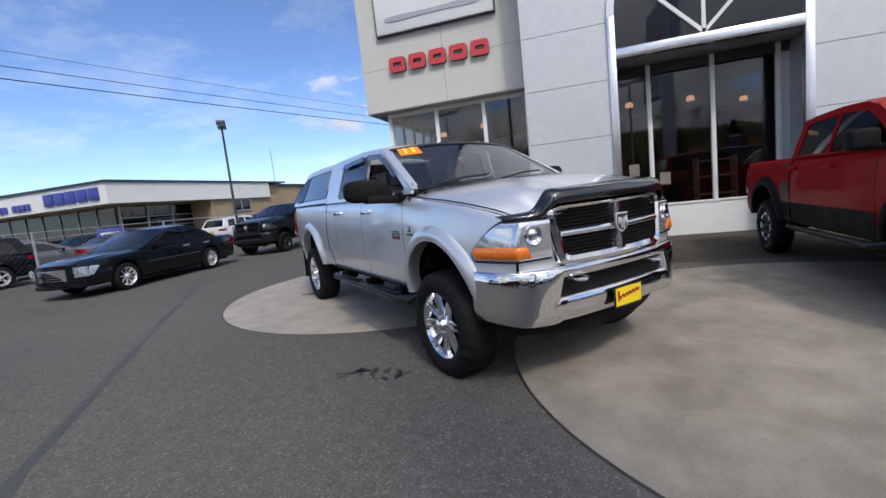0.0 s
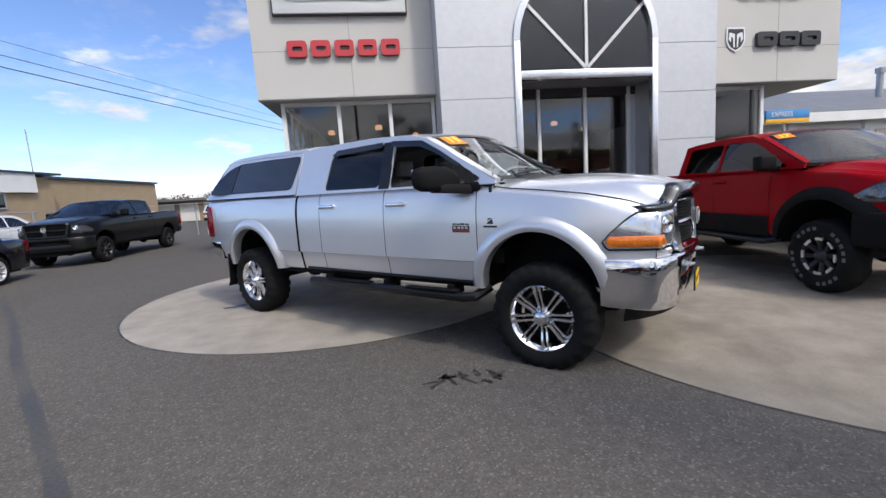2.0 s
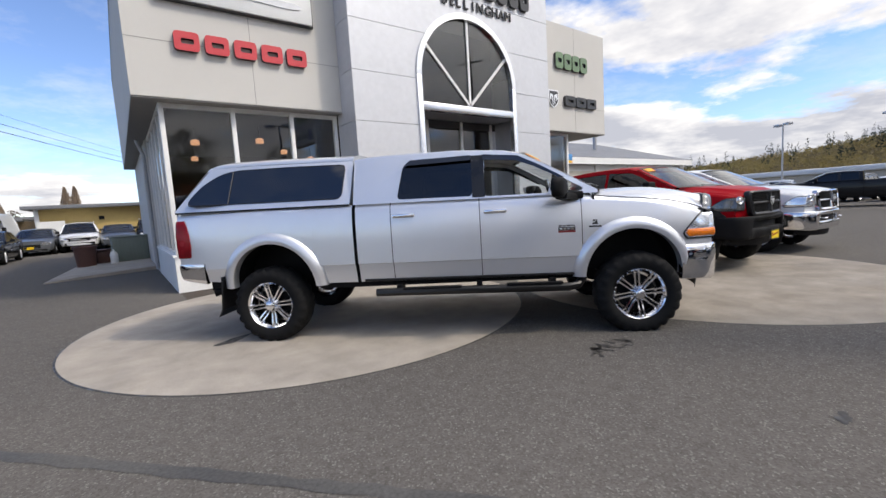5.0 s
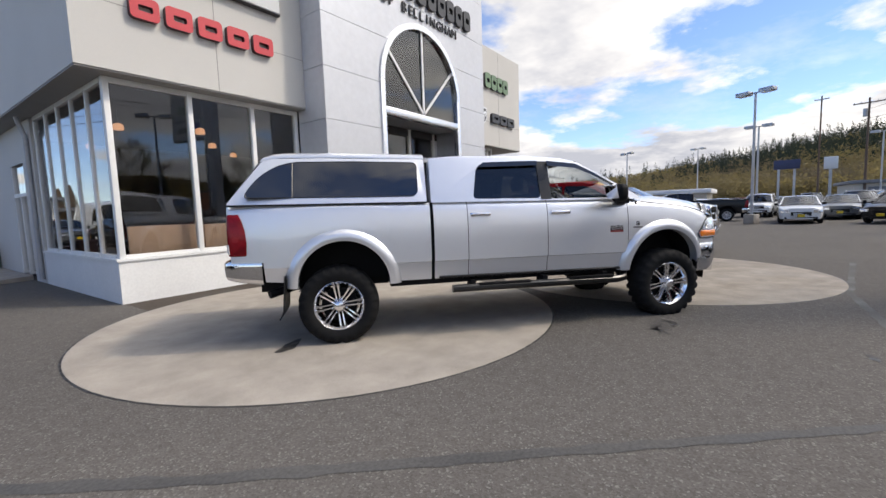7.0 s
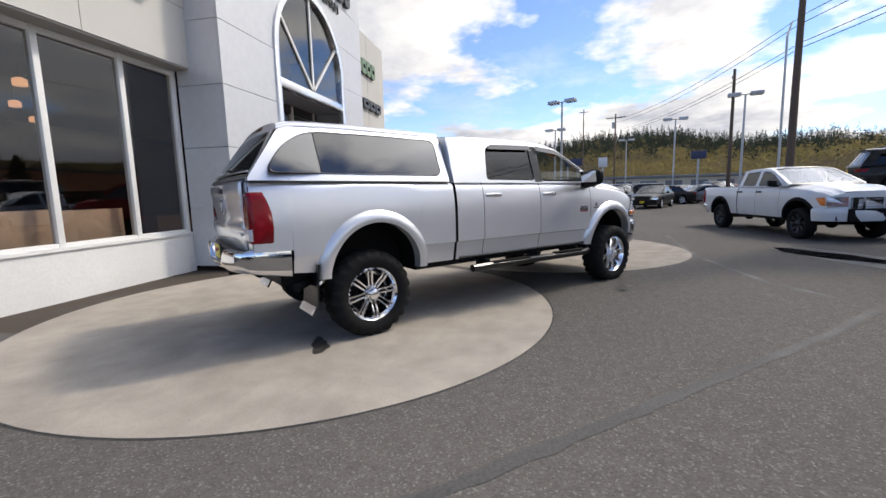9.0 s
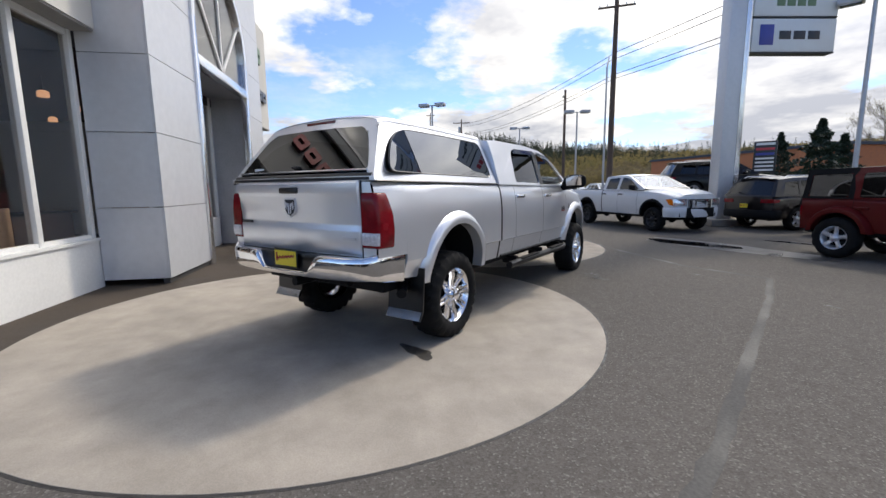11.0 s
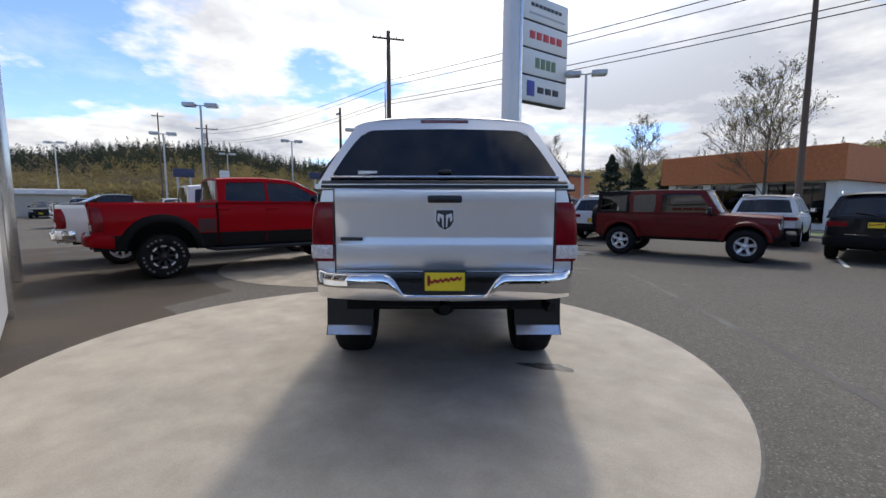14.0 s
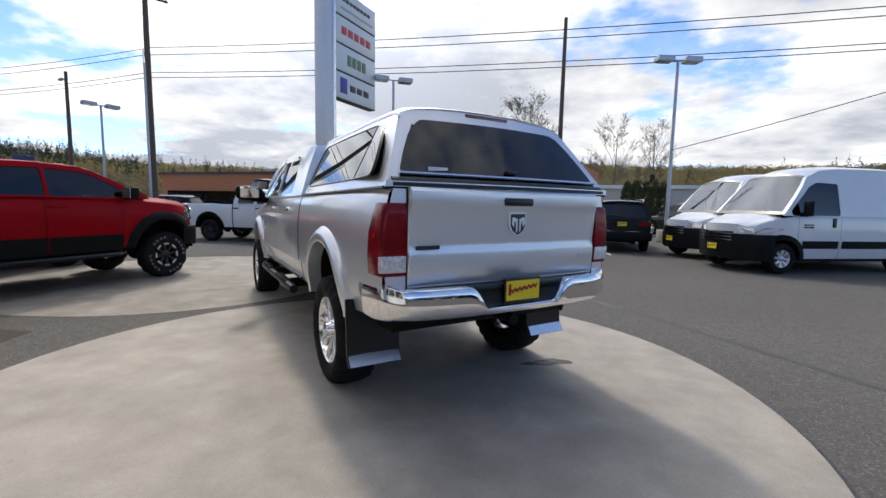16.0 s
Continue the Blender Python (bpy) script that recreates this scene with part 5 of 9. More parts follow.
    for sg in (-1, 1):
        k = S["w"] / 0.985
        proud = 0.026 if S.get("crease") else 0.010
        inner = 0.60 if hero_front else 0.64 * k

        def lens_ring(z, tail, out, start=inner):
            """Plan of the lens at height z: from the grille round the corner to its tail on the wing."""
            e = hw(xf, z) + proud
            p = [(fx(u) + 0.026 + out, u) for u in [start + (e - 0.05 - start) * i / 4 for i in range(5)]]
            for i in range(1, 7):
                a = math.pi / 2 * i / 6
                p.append((xf + 0.002 + (0.030 + out) * math.cos(a), e - 0.028 + (0.034 + out) * math.sin(a)))
            xs = [xf - tail * i / 5 for i in range(1, 6)]
            p += [(x, hw(x, z) + proud + 0.006 + out) for x in xs]
            b = [(xs[-1], hw(xs[-1], z) - 0.03), (xf - 0.03, e - 0.06), (fx(start) - 0.03, start)]
            return [P(x, sg * y, z) for x, y in p + b]

        shape = [(0.0, 0.285), (0.05, 0.305), (0.22, 0.335), (0.42, 0.29), (0.65, 0.225), (0.85, 0.165), (0.96, 0.12), (1.0, 0.10)]
        bm = bmesh.new()
        loft(bm, [lens_ring(z0 + (z1 - z0) * t, tl, -0.010 if t in (0.0, 1.0) else 0.0) for t, tl in shape])
        hl = part("head_lamp", bm, M["lens"] if hero_front or S.get("clear_lamps") else M["lens_dark"], root, "clear lamp with bright reflector", smooth=50)
        bm = bmesh.new()
        loft(bm, [lens_ring(z0 - 0.012 + (z1 - z0 + 0.024) * t, tl + 0.012, -0.008) for t, tl in shape])
        part("lamp_surround", bm, M["black"], hl, smooth=50)
        if amber:
            bm = bmesh.new()
            e = hw(xf, z0)
            loft(bm, [lens_ring(z0 + 0.014 + 0.080 * t, tl, o_, e - 0.10 + 0.05 * t)[1:-3] + [q for q in reversed(lens_ring(z0 + 0.014 + 0.080 * t, tl, o_ - 0.02, e - 0.10 + 0.05 * t)[1:-3])] for t, tl, o_ in ((0, 0.275, 0.0), (0.06, 0.285, 0.006), (0.5, 0.312, 0.008), (0.94, 0.295, 0.006), (1.0, 0.285, 0.0))])
            part("indicator", bm, M["amber"], hl, "amber indicator", smooth=50)
        path = [None, None, (fx(0.74 * k) + 0.024, sg * 0.735 * k)]
        for q, rad in ((2, 0.062),):
            bm = bmesh.new()
            lathe(bm, [(0.001, 0.010), (0.02, 0.012), (rad * 0.6, -0.002), (rad, 0.010), (rad * 1.06, 0.004), (rad * 1.06, -0.02)], 20)
            o = part("lamp_bowl", bm, M["chrome"], hl, smooth=50)
            p = P(path[q][0] + 0.006, path[q][1], z0 + 0.165)
            o.matrix_basis = Matrix.Translation(p) @ pose(0, 0, 0, 0, 0, -90 + sg * (18 if q == 2 else 55))
    # bumper: upper roll, face with a sunk slot, lower edge
    bmat = bumper or M["chrome"]
    bt = zb - 0.005
    h = S["w"] - 0.01
    xc = fx(0) + 0.065
    lab = "chrome bumper" if bmat is M["chrome"] else ""
    half = [(xc, 0.0), (xc - 0.002, 0.15), (xc - 0.008, 0.3), (xc - 0.02, 0.45), (xc - 0.035, 0.56), (xc - 0.042, 0.60), (xc - 0.05, 0.64), (xc - 0.065, 0.70), (xc - 0.10, 0.78), (xc - 0.16, 0.86), (xc - 0.23, 0.915), (xc - 0.31, 0.95), (xc - 0.42, h), (xc - 0.52, h + 0.006)]
    path = [(x, -y) for x, y in reversed(half)] + half[1:]
    bp = part("front_bumper", bar_along(F, path, lambda x, y: bt + 0.004, lambda x, y: bt - interp([(0, 0.085), (0.56, 0.085), (0.64, 0.385), (0.85, 0.385), (0.99, 0.36)], abs(y)) , 0.08, 0.012), bmat, root, lab, smooth=60)
    lower = [(x - (0.03 if abs(y) < 0.6 else 0.008), y) for x, y in path if abs(y) < 0.66]
    part("bumper_lip", bar_along(F, lower, lambda x, y: bt - 0.205, lambda x, y: bt - 0.385, 0.08, 0.02), bmat, bp, lab, smooth=60)
    bm = bmesh.new()
    grid(bm, lambda u, v: P(fx(u) + 0.006, u, v), [-0.66 + 1.32 * k / 12 for k in range(13)], (bt - 0.24, bt - 0.15, bt - 0.05))
    part("bumper_slot", bm, M["pit"], bp)
    if bmat is M["chrome"]:
        for y in (-0.42, 0.42):
            bm = bmesh.new()
            tube(bm, [(xc - 0.10, y - 0.05, bt - 0.15), (xc + 0.0, y - 0.05, bt - 0.15), (xc + 0.03, y, bt - 0.15), (xc + 0.0, y + 0.05, bt - 0.15), (xc - 0.10, y + 0.05, bt - 0.15)], 0.012, 8)
            part("tow_hook", bm, M["chrome_trim"], bp)
    bm = bmesh.new()
    grid(bm, lambda u, v: P(xc - 0.10 - 0.25 * (u / 0.9) ** 2 - 0.10 * max(0, (bt - 0.38 - v)), u, v + 0.05 * (u / 0.9) ** 2 * (1 if v < bt - 0.4 else 0)), [-0.92 + 1.84 * k / 12 for k in range(13)], (bt - 0.52, bt - 0.46, bt - 0.40, bt - 0.34))
    part("air_dam", bm, M["dark"], bp)
    if deflector:
        bm = bmesh.new()
        hy = [0, 0.15, 0.3, 0.42, 0.5, 0.56, 0.59, 0.61, 0.63, 0.65, 0.67, 0.69, 0.72, 0.76, 0.80, 0.84, 0.865]
        cols = [-v for v in reversed(hy[1:])] + hy
        rings = []
        for y in cols:
            a = abs(y)
            base = interp([(0, top + 0.012), (0.56, top + 0.005), (0.60, top - 0.012), (0.66, top - 0.075), (0.70, top - 0.085), (0.87, top - 0.085)], a)
            x0 = interp([(0, fx(0) + 0.075), (0.4, fx(0) + 0.05), (0.58, fx(0) + 0.01), (0.64, fx(0) - 0.02), (0.70, fx(0) - 0.06), (0.80, fx(0.8) - 0.015), (0.87, fx(0.83) - 0.09)], a)
            hh = interp([(0, 0.105), (0.58, 0.10), (0.68, 0.055), (0.87, 0.04)], a)
            back = interp([(0, 0.15), (0.5, 0.13), (0.60, 0.075), (0.68, 0.07), (0.87, 0.08)], a)
            prof = [(0.012, 0), (0.022, hh * 0.35), (0.008, hh * 0.75), (-0.03, hh * 0.98), (-back * 0.6, hh * 1.04), (-back, hh * 1.0), (-back, hh * 0.9), (-back * 0.6, hh * 0.92), (-0.035, hh * 0.86), (-0.012, hh * 0.6), (-0.005, 0)]
            rings.append([P(x0 + o, y, base + z) for o, z in prof])
        loft(bm, rings)
        part("bonnet_deflector", bm, M["smoke"], root, "smoked plastic bug deflector", smooth=60)
    return xc, bt


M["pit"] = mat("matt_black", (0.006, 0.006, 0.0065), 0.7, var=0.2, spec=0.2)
M["lens_dark"] = mat("dark_lamp", (0.10, 0.105, 0.11), 0.10, metal=0.5, var=0.5, scale=14, coat=1.0)
M["smoke"] = mat("smoked_acrylic", (0.010, 0.010, 0.011), 0.10, var=0.1, coat=1.0)
P = F["P"]
xb, bt = pickup_rear(hero, F, HERO)
xg, bf = pickup_front(hero, F, HERO, deflector=True)
yellow_plate(hero, P_m(F, xg + 0.012, 0.03, bf - 0.30))

# canopy over the bed
canopy = thing("truck_canopy", HERO_M, "silver fibreglass canopy with dark windows on the truck bed", "truck canopy")


def ty(z):
    t = max(0.0, z - 1.54)
    return 0.945 - 0.42 * t - 0.12 * t * t


def rear_x(z, u):
    return -1.135 + (z - 1.54) * 0.70 - 0.04 * (1 - (u / 0.95) ** 2)


CROWN, EDGE = 0.105, 2.015
SIDE = rounded([(-1.13, 1.54), (-1.125, 1.57), (-0.80, 2.02), (-0.70, 2.05), (-0.2, 2.06), (1.00, 2.045), (0.985, 1.54)], 0.03, 3)
WIN = rounded([(-0.955, 1.615), (-0.93, 1.70), (-0.80, 1.86), (-0.64, 1.965), (-0.46, 2.012), (0.20, 2.016), (0.91, 2.005), (0.885, 1.61)], 0.075, 5)
VENT = -0.47


def cut_at(loop, c, side):
    """Keeps the part of an outline ahead of (side 1) or behind (side -1) the upright line u = c."""
    res = []
    for (a, b), (d, e) in zip(loop, loop[1:] + loop[:1]):
        if (a - c) * side >= 0:
            res.append((a, b))
        if (a - c) * (d - c) < 0:
            res.append((c, b + (e - b) * (c - a) / (d - a)))
    return res


for sg in (-1, 1):
    bm = bmesh.new()
    plate(bm, [SIDE, WIN], lambda u, v, d: P(u, sg * (ty(v) - d), v), 0.03)
    part("canopy_side", bm, M["silver"], canopy, smooth=30)
    bm = bmesh.new()
    sheet(bm, cut_at(WIN, VENT, 1), lambda u, v: P(u, sg * (ty(v) + 0.003), v))
    cw = part("canopy_window", bm, M["film"], canopy, "dark tinted side window")
    # black sheet just behind the glass, added as the canopy's dark inside
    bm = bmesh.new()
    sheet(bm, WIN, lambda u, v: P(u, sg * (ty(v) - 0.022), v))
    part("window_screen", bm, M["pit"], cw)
    bm = bmesh.new()
    rings = [[P(u + o * 0.006, sg * (ty(v) + 0.003 + q * 0.006), v + o * 0.006) for o, q in ((-1, 0), (0, 1), (1, 0), (0, -1))] for u, v in WIN + WIN[:1]]
    loft(bm, rings, caps=False)
    part("window_seal", bm, M["black"], cw)
    # the rear part is hinged at its front edge and stands ajar
    ajar = lambda u: 0.006 + 0.105 * max(0.0, VENT - u)
    bm = bmesh.new()
    plate(bm, [cut_at(WIN, VENT - 0.012, -1)], lambda u, v, d: P(u, sg * (ty(v) + ajar(u) - d), v), 0.006)
    vent = part("vent_window", bm, M["film"], cw, "tinted vent pane standing ajar", smooth=0)
    bm = bmesh.new()
    lp = cut_at(WIN, VENT - 0.012, -1)
    loft(bm, [[P(u + o * 0.008, sg * (ty(v) + ajar(u) - 0.006 + q * 0.010), v + o * 0.008) for o, q in ((-1, 0), (0, 1), (1, 0), (0, -1))] for u, v in lp + lp[:1]], caps=False)
    part("vent_frame", bm, M["black"], vent)
    bm = bmesh.new()
    tube(bm, [P(x, sg * 0.952, 1.535) for x in (-1.12, 0.0, 0.98)], 0.010, 6)
    part("canopy_seal", bm, M["black"], canopy)
hu = [0, 0.3, 0.5, 0.65, 0.78, 0.86, 0.92, 0.96, 0.985, 0.997, 1]
US = [-v for v in reversed(hu[1:])] + hu
EDGEC = [(0, EDGE), (0.05, 2.045), (0.12, 2.058), (0.4, 2.065), (1.0, 2.047)]


def canopy_top(t, u):
    z = interp(EDGEC, t)
    c = CROWN * (1 - u * u) ** 0.36
    x0 = rear_x(EDGE + c * 0.8, u * 0.7) + 0.004
    return P(x0 + (1.0 - x0) * t, u * ty(z), z + c)


bm = bmesh.new()
grid(bm, canopy_top, [0, 0.02, 0.05, 0.08, 0.12, 0.2, 0.4, 0.7, 0.9, 1.0], US)
part("canopy_roof", bm, M["silver"], canopy, smooth=60)
bm = bmesh.new()
grid(bm, lambda z, u: P(0.998, u * ty(z), z + CROWN * (1 - u * u) ** 0.36 * max(0, (z - 1.54) / 0.507)), [1.54, 1.8, 2.047], US)
part("canopy_front", bm, M["silver"], canopy, smooth=60)


def hatch_edge(k):
    """Half width and height up the glass edge, k from 0 at the foot to 1 at the top corner."""
    z = 1.575 + 0.43 * k
    return ty(z) - 0.075 - 0.02 * k * k, z


def droop(u):
    """The glass corners are rounded off at the top."""
    return 0.045 * max(0.0, (abs(u) - 0.86) / 0.14) ** 2


def top_z(u):
    return EDGE + CROWN * max(0.0, 1 - u * u) ** 0.36


bm = bmesh.new()
KS = [0, 0.15, 0.3, 0.45, 0.6, 0.75, 0.88, 0.95, 1.0]
for sg in (-1, 1):
    grid(bm, lambda k, q: (lambda yz: P(rear_x(yz[1], yz[0]) - 0.004 * (1 - q), sg * (yz[0] + (ty(yz[1]) - yz[0]) * q), yz[1]))(hatch_edge(k)), KS, (0, 0.3, 0.7, 1))
yt2, zt2 = hatch_edge(1.0)
cap_u = [v * 1.0 for v in US]
grid(bm, lambda u, q: (lambda zz: P(rear_x(zz, u * 0.7), u * ((yt2) * (1 - q) + ty(EDGE) * q), zz))((zt2 + 0.012 * (1 - u * u) - droop(u)) * (1 - q) + top_z(u) * q), cap_u, (0, 0.5, 1))
grid(bm, lambda u, q: P(rear_x(1.54, u * 0.945), u * 0.945, 1.54 + 0.035 * q), [v for v in US], (0, 1))
part("canopy_rear", bm, M["silver"], canopy, smooth=40)
bm = bmesh.new()


def pane(k, u, o=0.0):
    y, z = hatch_edge(k)
    zz = z + 0.012 * (1 - u * u) * k - droop(u) * k ** 6
    return P(rear_x(zz, u * y) - 0.010 - o, u * (y + 0.012), zz - 0.012 * (1 - k))


grid(bm, pane, [0, 0.25, 0.5, 0.75, 0.88, 0.95, 1.0], [-1, -0.98, -0.95, -0.92, -0.88, -0.7, -0.4, 0, 0.4, 0.7, 0.88, 0.92, 0.95, 0.98, 1])
rg = part("canopy_hatch", bm, M["tint"], canopy, "dark tinted lift-up rear window", smooth=60)
bm = bmesh.new()
loft(bm, [[P(rear_x(1.62, u) - 0.016, u, 1.617), P(rear_x(1.62, u) - 0.024, u, 1.625), P(rear_x(1.62, u) - 0.018, u, 1.636), P(rear_x(1.62, u), u, 1.63)] for u in [-0.84 + 1.68 * k / 16 for k in range(17)]])
part("hatch_rail", bm, M["chrome_trim"], rg)
bm = bmesh.new()
loft(bm, [[P(rear_x(z, u) - o, u, z) for z, o in ((1.545, 0.012), (1.560, 0.020), (1.590, 0.019), (1.602, 0.012), (1.602, -0.02), (1.545, -0.02))] for u in [-0.90 + 1.80 * k / 18 for k in range(19)]])
part("hatch_sill", bm, M["black"], rg, smooth=50)
part("hatch_handle", boxes((rear_x(1.68, 0) - 0.045, rear_x(1.68, 0), -0.045, 0.045, 1.665, 1.69), bevel=0.008), M["black"], rg)
part("maker_mark", boxes((rear_x(1.66, 0.7) - 0.016, rear_x(1.66, 0.7) - 0.010, 0.50, 0.64, 1.660, 1.685)), M["sign_white"], rg)
bm = bmesh.new()
zl = top_z(0) - 0.03
box(bm, rear_x(zl, 0) - 0.012, rear_x(zl, 0) + 0.06, -0.19, 0.19, zl - 0.016, zl + 0.016, bevel=0.008)
part("brake_lamp", bm, mat("brown_lens", (0.16, 0.03, 0.02), 0.15, coat=0.8), canopy)

# towing mirrors
for sg in (-1, 1):
    # a long head that tapers inwards, on a broad arm
    bm = bmesh.new()
    rings = []
    for y, xm, dx, zl, zh in ((0.99, 3.335, 0.045, 1.520, 1.590), (1.03, 3.315, 0.065, 1.505, 1.655), (1.10, 3.285, 0.080, 1.495, 1.695), (1.22, 3.245, 0.085, 1.490, 1.705), (1.32, 3.215, 0.078, 1.495, 1.700), (1.375, 3.195, 0.060, 1.520, 1.680), (1.395, 3.190, 0.030, 1.555, 1.645)):
        zc, zr = (zl + zh) / 2, (zh - zl) / 2
        rings.append([P(xm + dx * (abs(math.cos(a)) ** 0.6) * (1 if math.cos(a) > 0 else -0.75), sg * y, zc + zr * (abs(math.sin(a)) ** 0.6) * (1 if math.sin(a) > 0 else -1)) for a in [2 * math.pi * k / 20 for k in range(20)]])
    loft(bm, rings)
    dm = part("door_mirror", bm, M["dark"], hero, "large black folding towing mirror", smooth=50)
    bm = bmesh.new()
    loft(bm, [[P(x - 0.055, sg * y, z - 0.04), P(x + 0.055, sg * y, z - 0.04), P(x + 0.065, sg * y, z), P(x + 0.045, sg * y, z + 0.035), P(x - 0.045, sg * y, z + 0.035)] for x, y, z in ((3.46, 0.93, 1.495), (3.42, 0.99, 1.500), (3.34, 1.08, 1.510), (3.27, 1.22, 1.520))])
    part("mirror_arm", bm, M["dark"], dm, smooth=60)
    part("mirror_foot", boxes((3.36, 3.55, sg * 0.955 - 0.03, sg * 0.955 + 0.03, 1.44, 1.52), bevel=0.02), M["dark"], dm)
    bm = boxes((3.140, 3.150, sg * 1.22 - 0.12, sg * 1.22 + 0.12, 1.50, 1.65), bevel=0.003)
    for v in bm.verts:
        v.co.x -= (v.co.z - 1.575) * 0.28
    part("mirror_glass", bm, M["chrome"], dm)

# side steps
for sg in (-1, 1):
    bm = bmesh.new()
    tube(bm, [(1.24, sg * 1.01, 0.52), (1.30, sg * 1.01, 0.52), (1.6, sg * 1.01, 0.52), (3.35, sg * 1.01, 0.50), (3.46, sg * 0.99, 0.51), (3.55, sg * 0.86, 0.58)], 0.045, 10)
    st = part("side_step", bm, M["black"], hero, "black tubular step with oval treads")
    for x0, x1 in ((1.55, 2.2), (2.7, 3.3)):
        bm = boxes((x0, x1, min(sg * 0.97, sg * 1.05), max(sg * 0.97, sg * 1.05), 0.545, 0.565), bevel=0.008)
        part("step_tread", bm, M["dark"], st)
    for x in (1.5, 2.4, 3.2):
        bm = boxes((x - 0.03, x + 0.03, min(sg * 0.80, sg * 1.0), max(sg * 0.80, sg * 1.0), 0.50, 0.60))
        part("step_bracket", bm, M["dark"], st)
    # sill trim, mud flaps, window visors
    bm = bmesh.new()
    tube(bm, [P(1.1, sg * 0.945, 0.665), P(3.5, sg * 0.945, 0.665)], 0.016, 6)
    part("sill_trim", bm, M["black"], hero)
    ys = sorted((sg * 0.62, sg * 1.02))
    bm = boxes((-0.60, -0.585, *ys, 0.31, 0.39), (-0.60, -0.585, *ys, 0.39, 0.78))
    for v in bm.verts:
        v.co.x -= 0.08 * (0.8 - v.co.z) + (0.5 * (0.39 - v.co.z) if v.co.z < 0.39 else 0)
    fl = part("mud_flap", bm, M["black"], hero)
    bm = boxes((-0.600 - 0.008, -0.600 - 0.003, ys[0] + 0.01, ys[1] - 0.01, 0.315, 0.388))
    for v in bm.verts:
        v.co.x -= 0.08 * (0.8 - v.co.z) + 0.5 * (0.39 - v.co.z)
    part("flap_plate", bm, M["chrome_trim"], fl, "bright metal strip")
    for pts in ([(1.62, 1.94), (1.69, 1.997), (2.37, 2.015), (2.37, 1.96), (1.74, 1.94)], [(2.50, 1.955), (2.50, 2.015), (2.88, 1.98), (3.10, 1.868), (3.36, 1.715), (3.32, 1.705), (3.06, 1.845), (2.86, 1.925)]):
        bm = bmesh.new()
        plate(bm, [pts], lambda u, v, d: P(u, sg * (F["yg"](v) + 0.028 - d), v), 0.006)
        part("window_visor", bm, M["smoke"], hero)
    rect = lambda a, b, c, d: [(a, c), (b, c), (b, d), (a, d)]
    for q in (rect(3.275, 3.31, 1.186, 1.201), rect(3.318, 3.35, 1.186, 1.199), rect(3.358, 3.40, 1.186, 1.203), rect(3.408, 3.445, 1.186, 1.199)):
        F["spatch"](sg, 0.016, q, 0.006, "badge_bar", M["sign_black"], hero)
    F["spatch"](sg, 0.016, rect(3.27, 3.45, 1.142, 1.180), 0.006, "model_badge", M["sign_black"], hero, "black and red model badge")
    for k in range(4):
        F["spatch"](sg, 0.019, rect(3.285 + 0.040 * k, 3.313 + 0.040 * k, 1.150, 1.173), 0.006, "badge_bar", M["chrome_trim"], hero)
    F["spatch"](sg, 0.016, rect(3.27, 3.45, 1.120, 1.141), 0.006, "model_badge_strip", badge_red, hero)
    for q in ([(3.59, 1.165), (3.72, 1.165), (3.72, 1.182), (3.59, 1.182)], [(3.625, 1.195), (3.685, 1.195), (3.675, 1.245), (3.635, 1.245)]):
        F["spatch"](sg, 0.016, q, 0.012, "wing_badge", M["sign_black"], hero, "dark engine badge")
    # shut line of the bonnet
    bm = bmesh.new()
    tube(bm, [F["hood"](x, sg * 0.985) + Vector((0, sg * 0.004, 0.003)) for x in [3.66 + 1.2 * k / 16 for k in range(17)]], 0.0035, 5)
    part("bonnet_gap", bm, M["pit"], hero)
bm = bmesh.new()
tube(bm, [P(3.66, -0.90, 1.50), P(3.66, -0.91, 1.54), P(3.655, -0.915, 1.62)], 0.006, 6, taper=0.004)
bmesh.ops.create_uvsphere(bm, u_segments=8, v_segments=6, radius=0.025, matrix=Matrix.Translation(P(3.66, -0.905, 1.48)))
part("antenna", bm, M["black"], hero)
bm = boxes((3.635, 3.665, -0.962, -0.95, 1.40, 1.47), bevel=0.004)
part("wing_vent", bm, M["black"], hero)
# windscreen wipers and price sticker
for u0, u1 in ((-0.75, -0.15), (-0.05, 0.6)):
    bm = bmesh.new()
    tube(bm, [F["screen"](0.02, u0) + Vector((0.02, 0, 0.02)), F["screen"](0.10, (u0 + u1) / 2) + Vector((0.022, 0, 0.022)), F["screen"](0.13, u1) + Vector((0.02, 0, 0.02))], 0.010, 6)
    part("wiper", bm, M["black"], hero)
bm = bmesh.new()
grid(bm, lambda t, u: F["screen"](t, u) + Vector((0.006, 0, 0.006)), (0.77, 0.96), (-0.86, -0.75, -0.60))
stk = part("windscreen_sticker", bm, mat("orange_sticker", (0.85, 0.25, 0.02), 0.4), hero, "orange year sticker")
a, b = F["screen"](0.77, -0.73), F["screen"](0.96, -0.73)
up = (b - a).normalized()
rt = (F["screen"](0.87, -0.62) - F["screen"](0.87, -0.86)).normalized()
nr = rt.cross(up)
R3 = Matrix((rt, up, nr)).transposed().to_4x4()
text_mesh("11", 0.17, 0.001, mat("yellow_print", (0.95, 0.75, 0.05), 0.4), "sticker_print", Matrix.Translation((a + b) / 2 + nr * 0.012) @ R3, stk, 0.008)
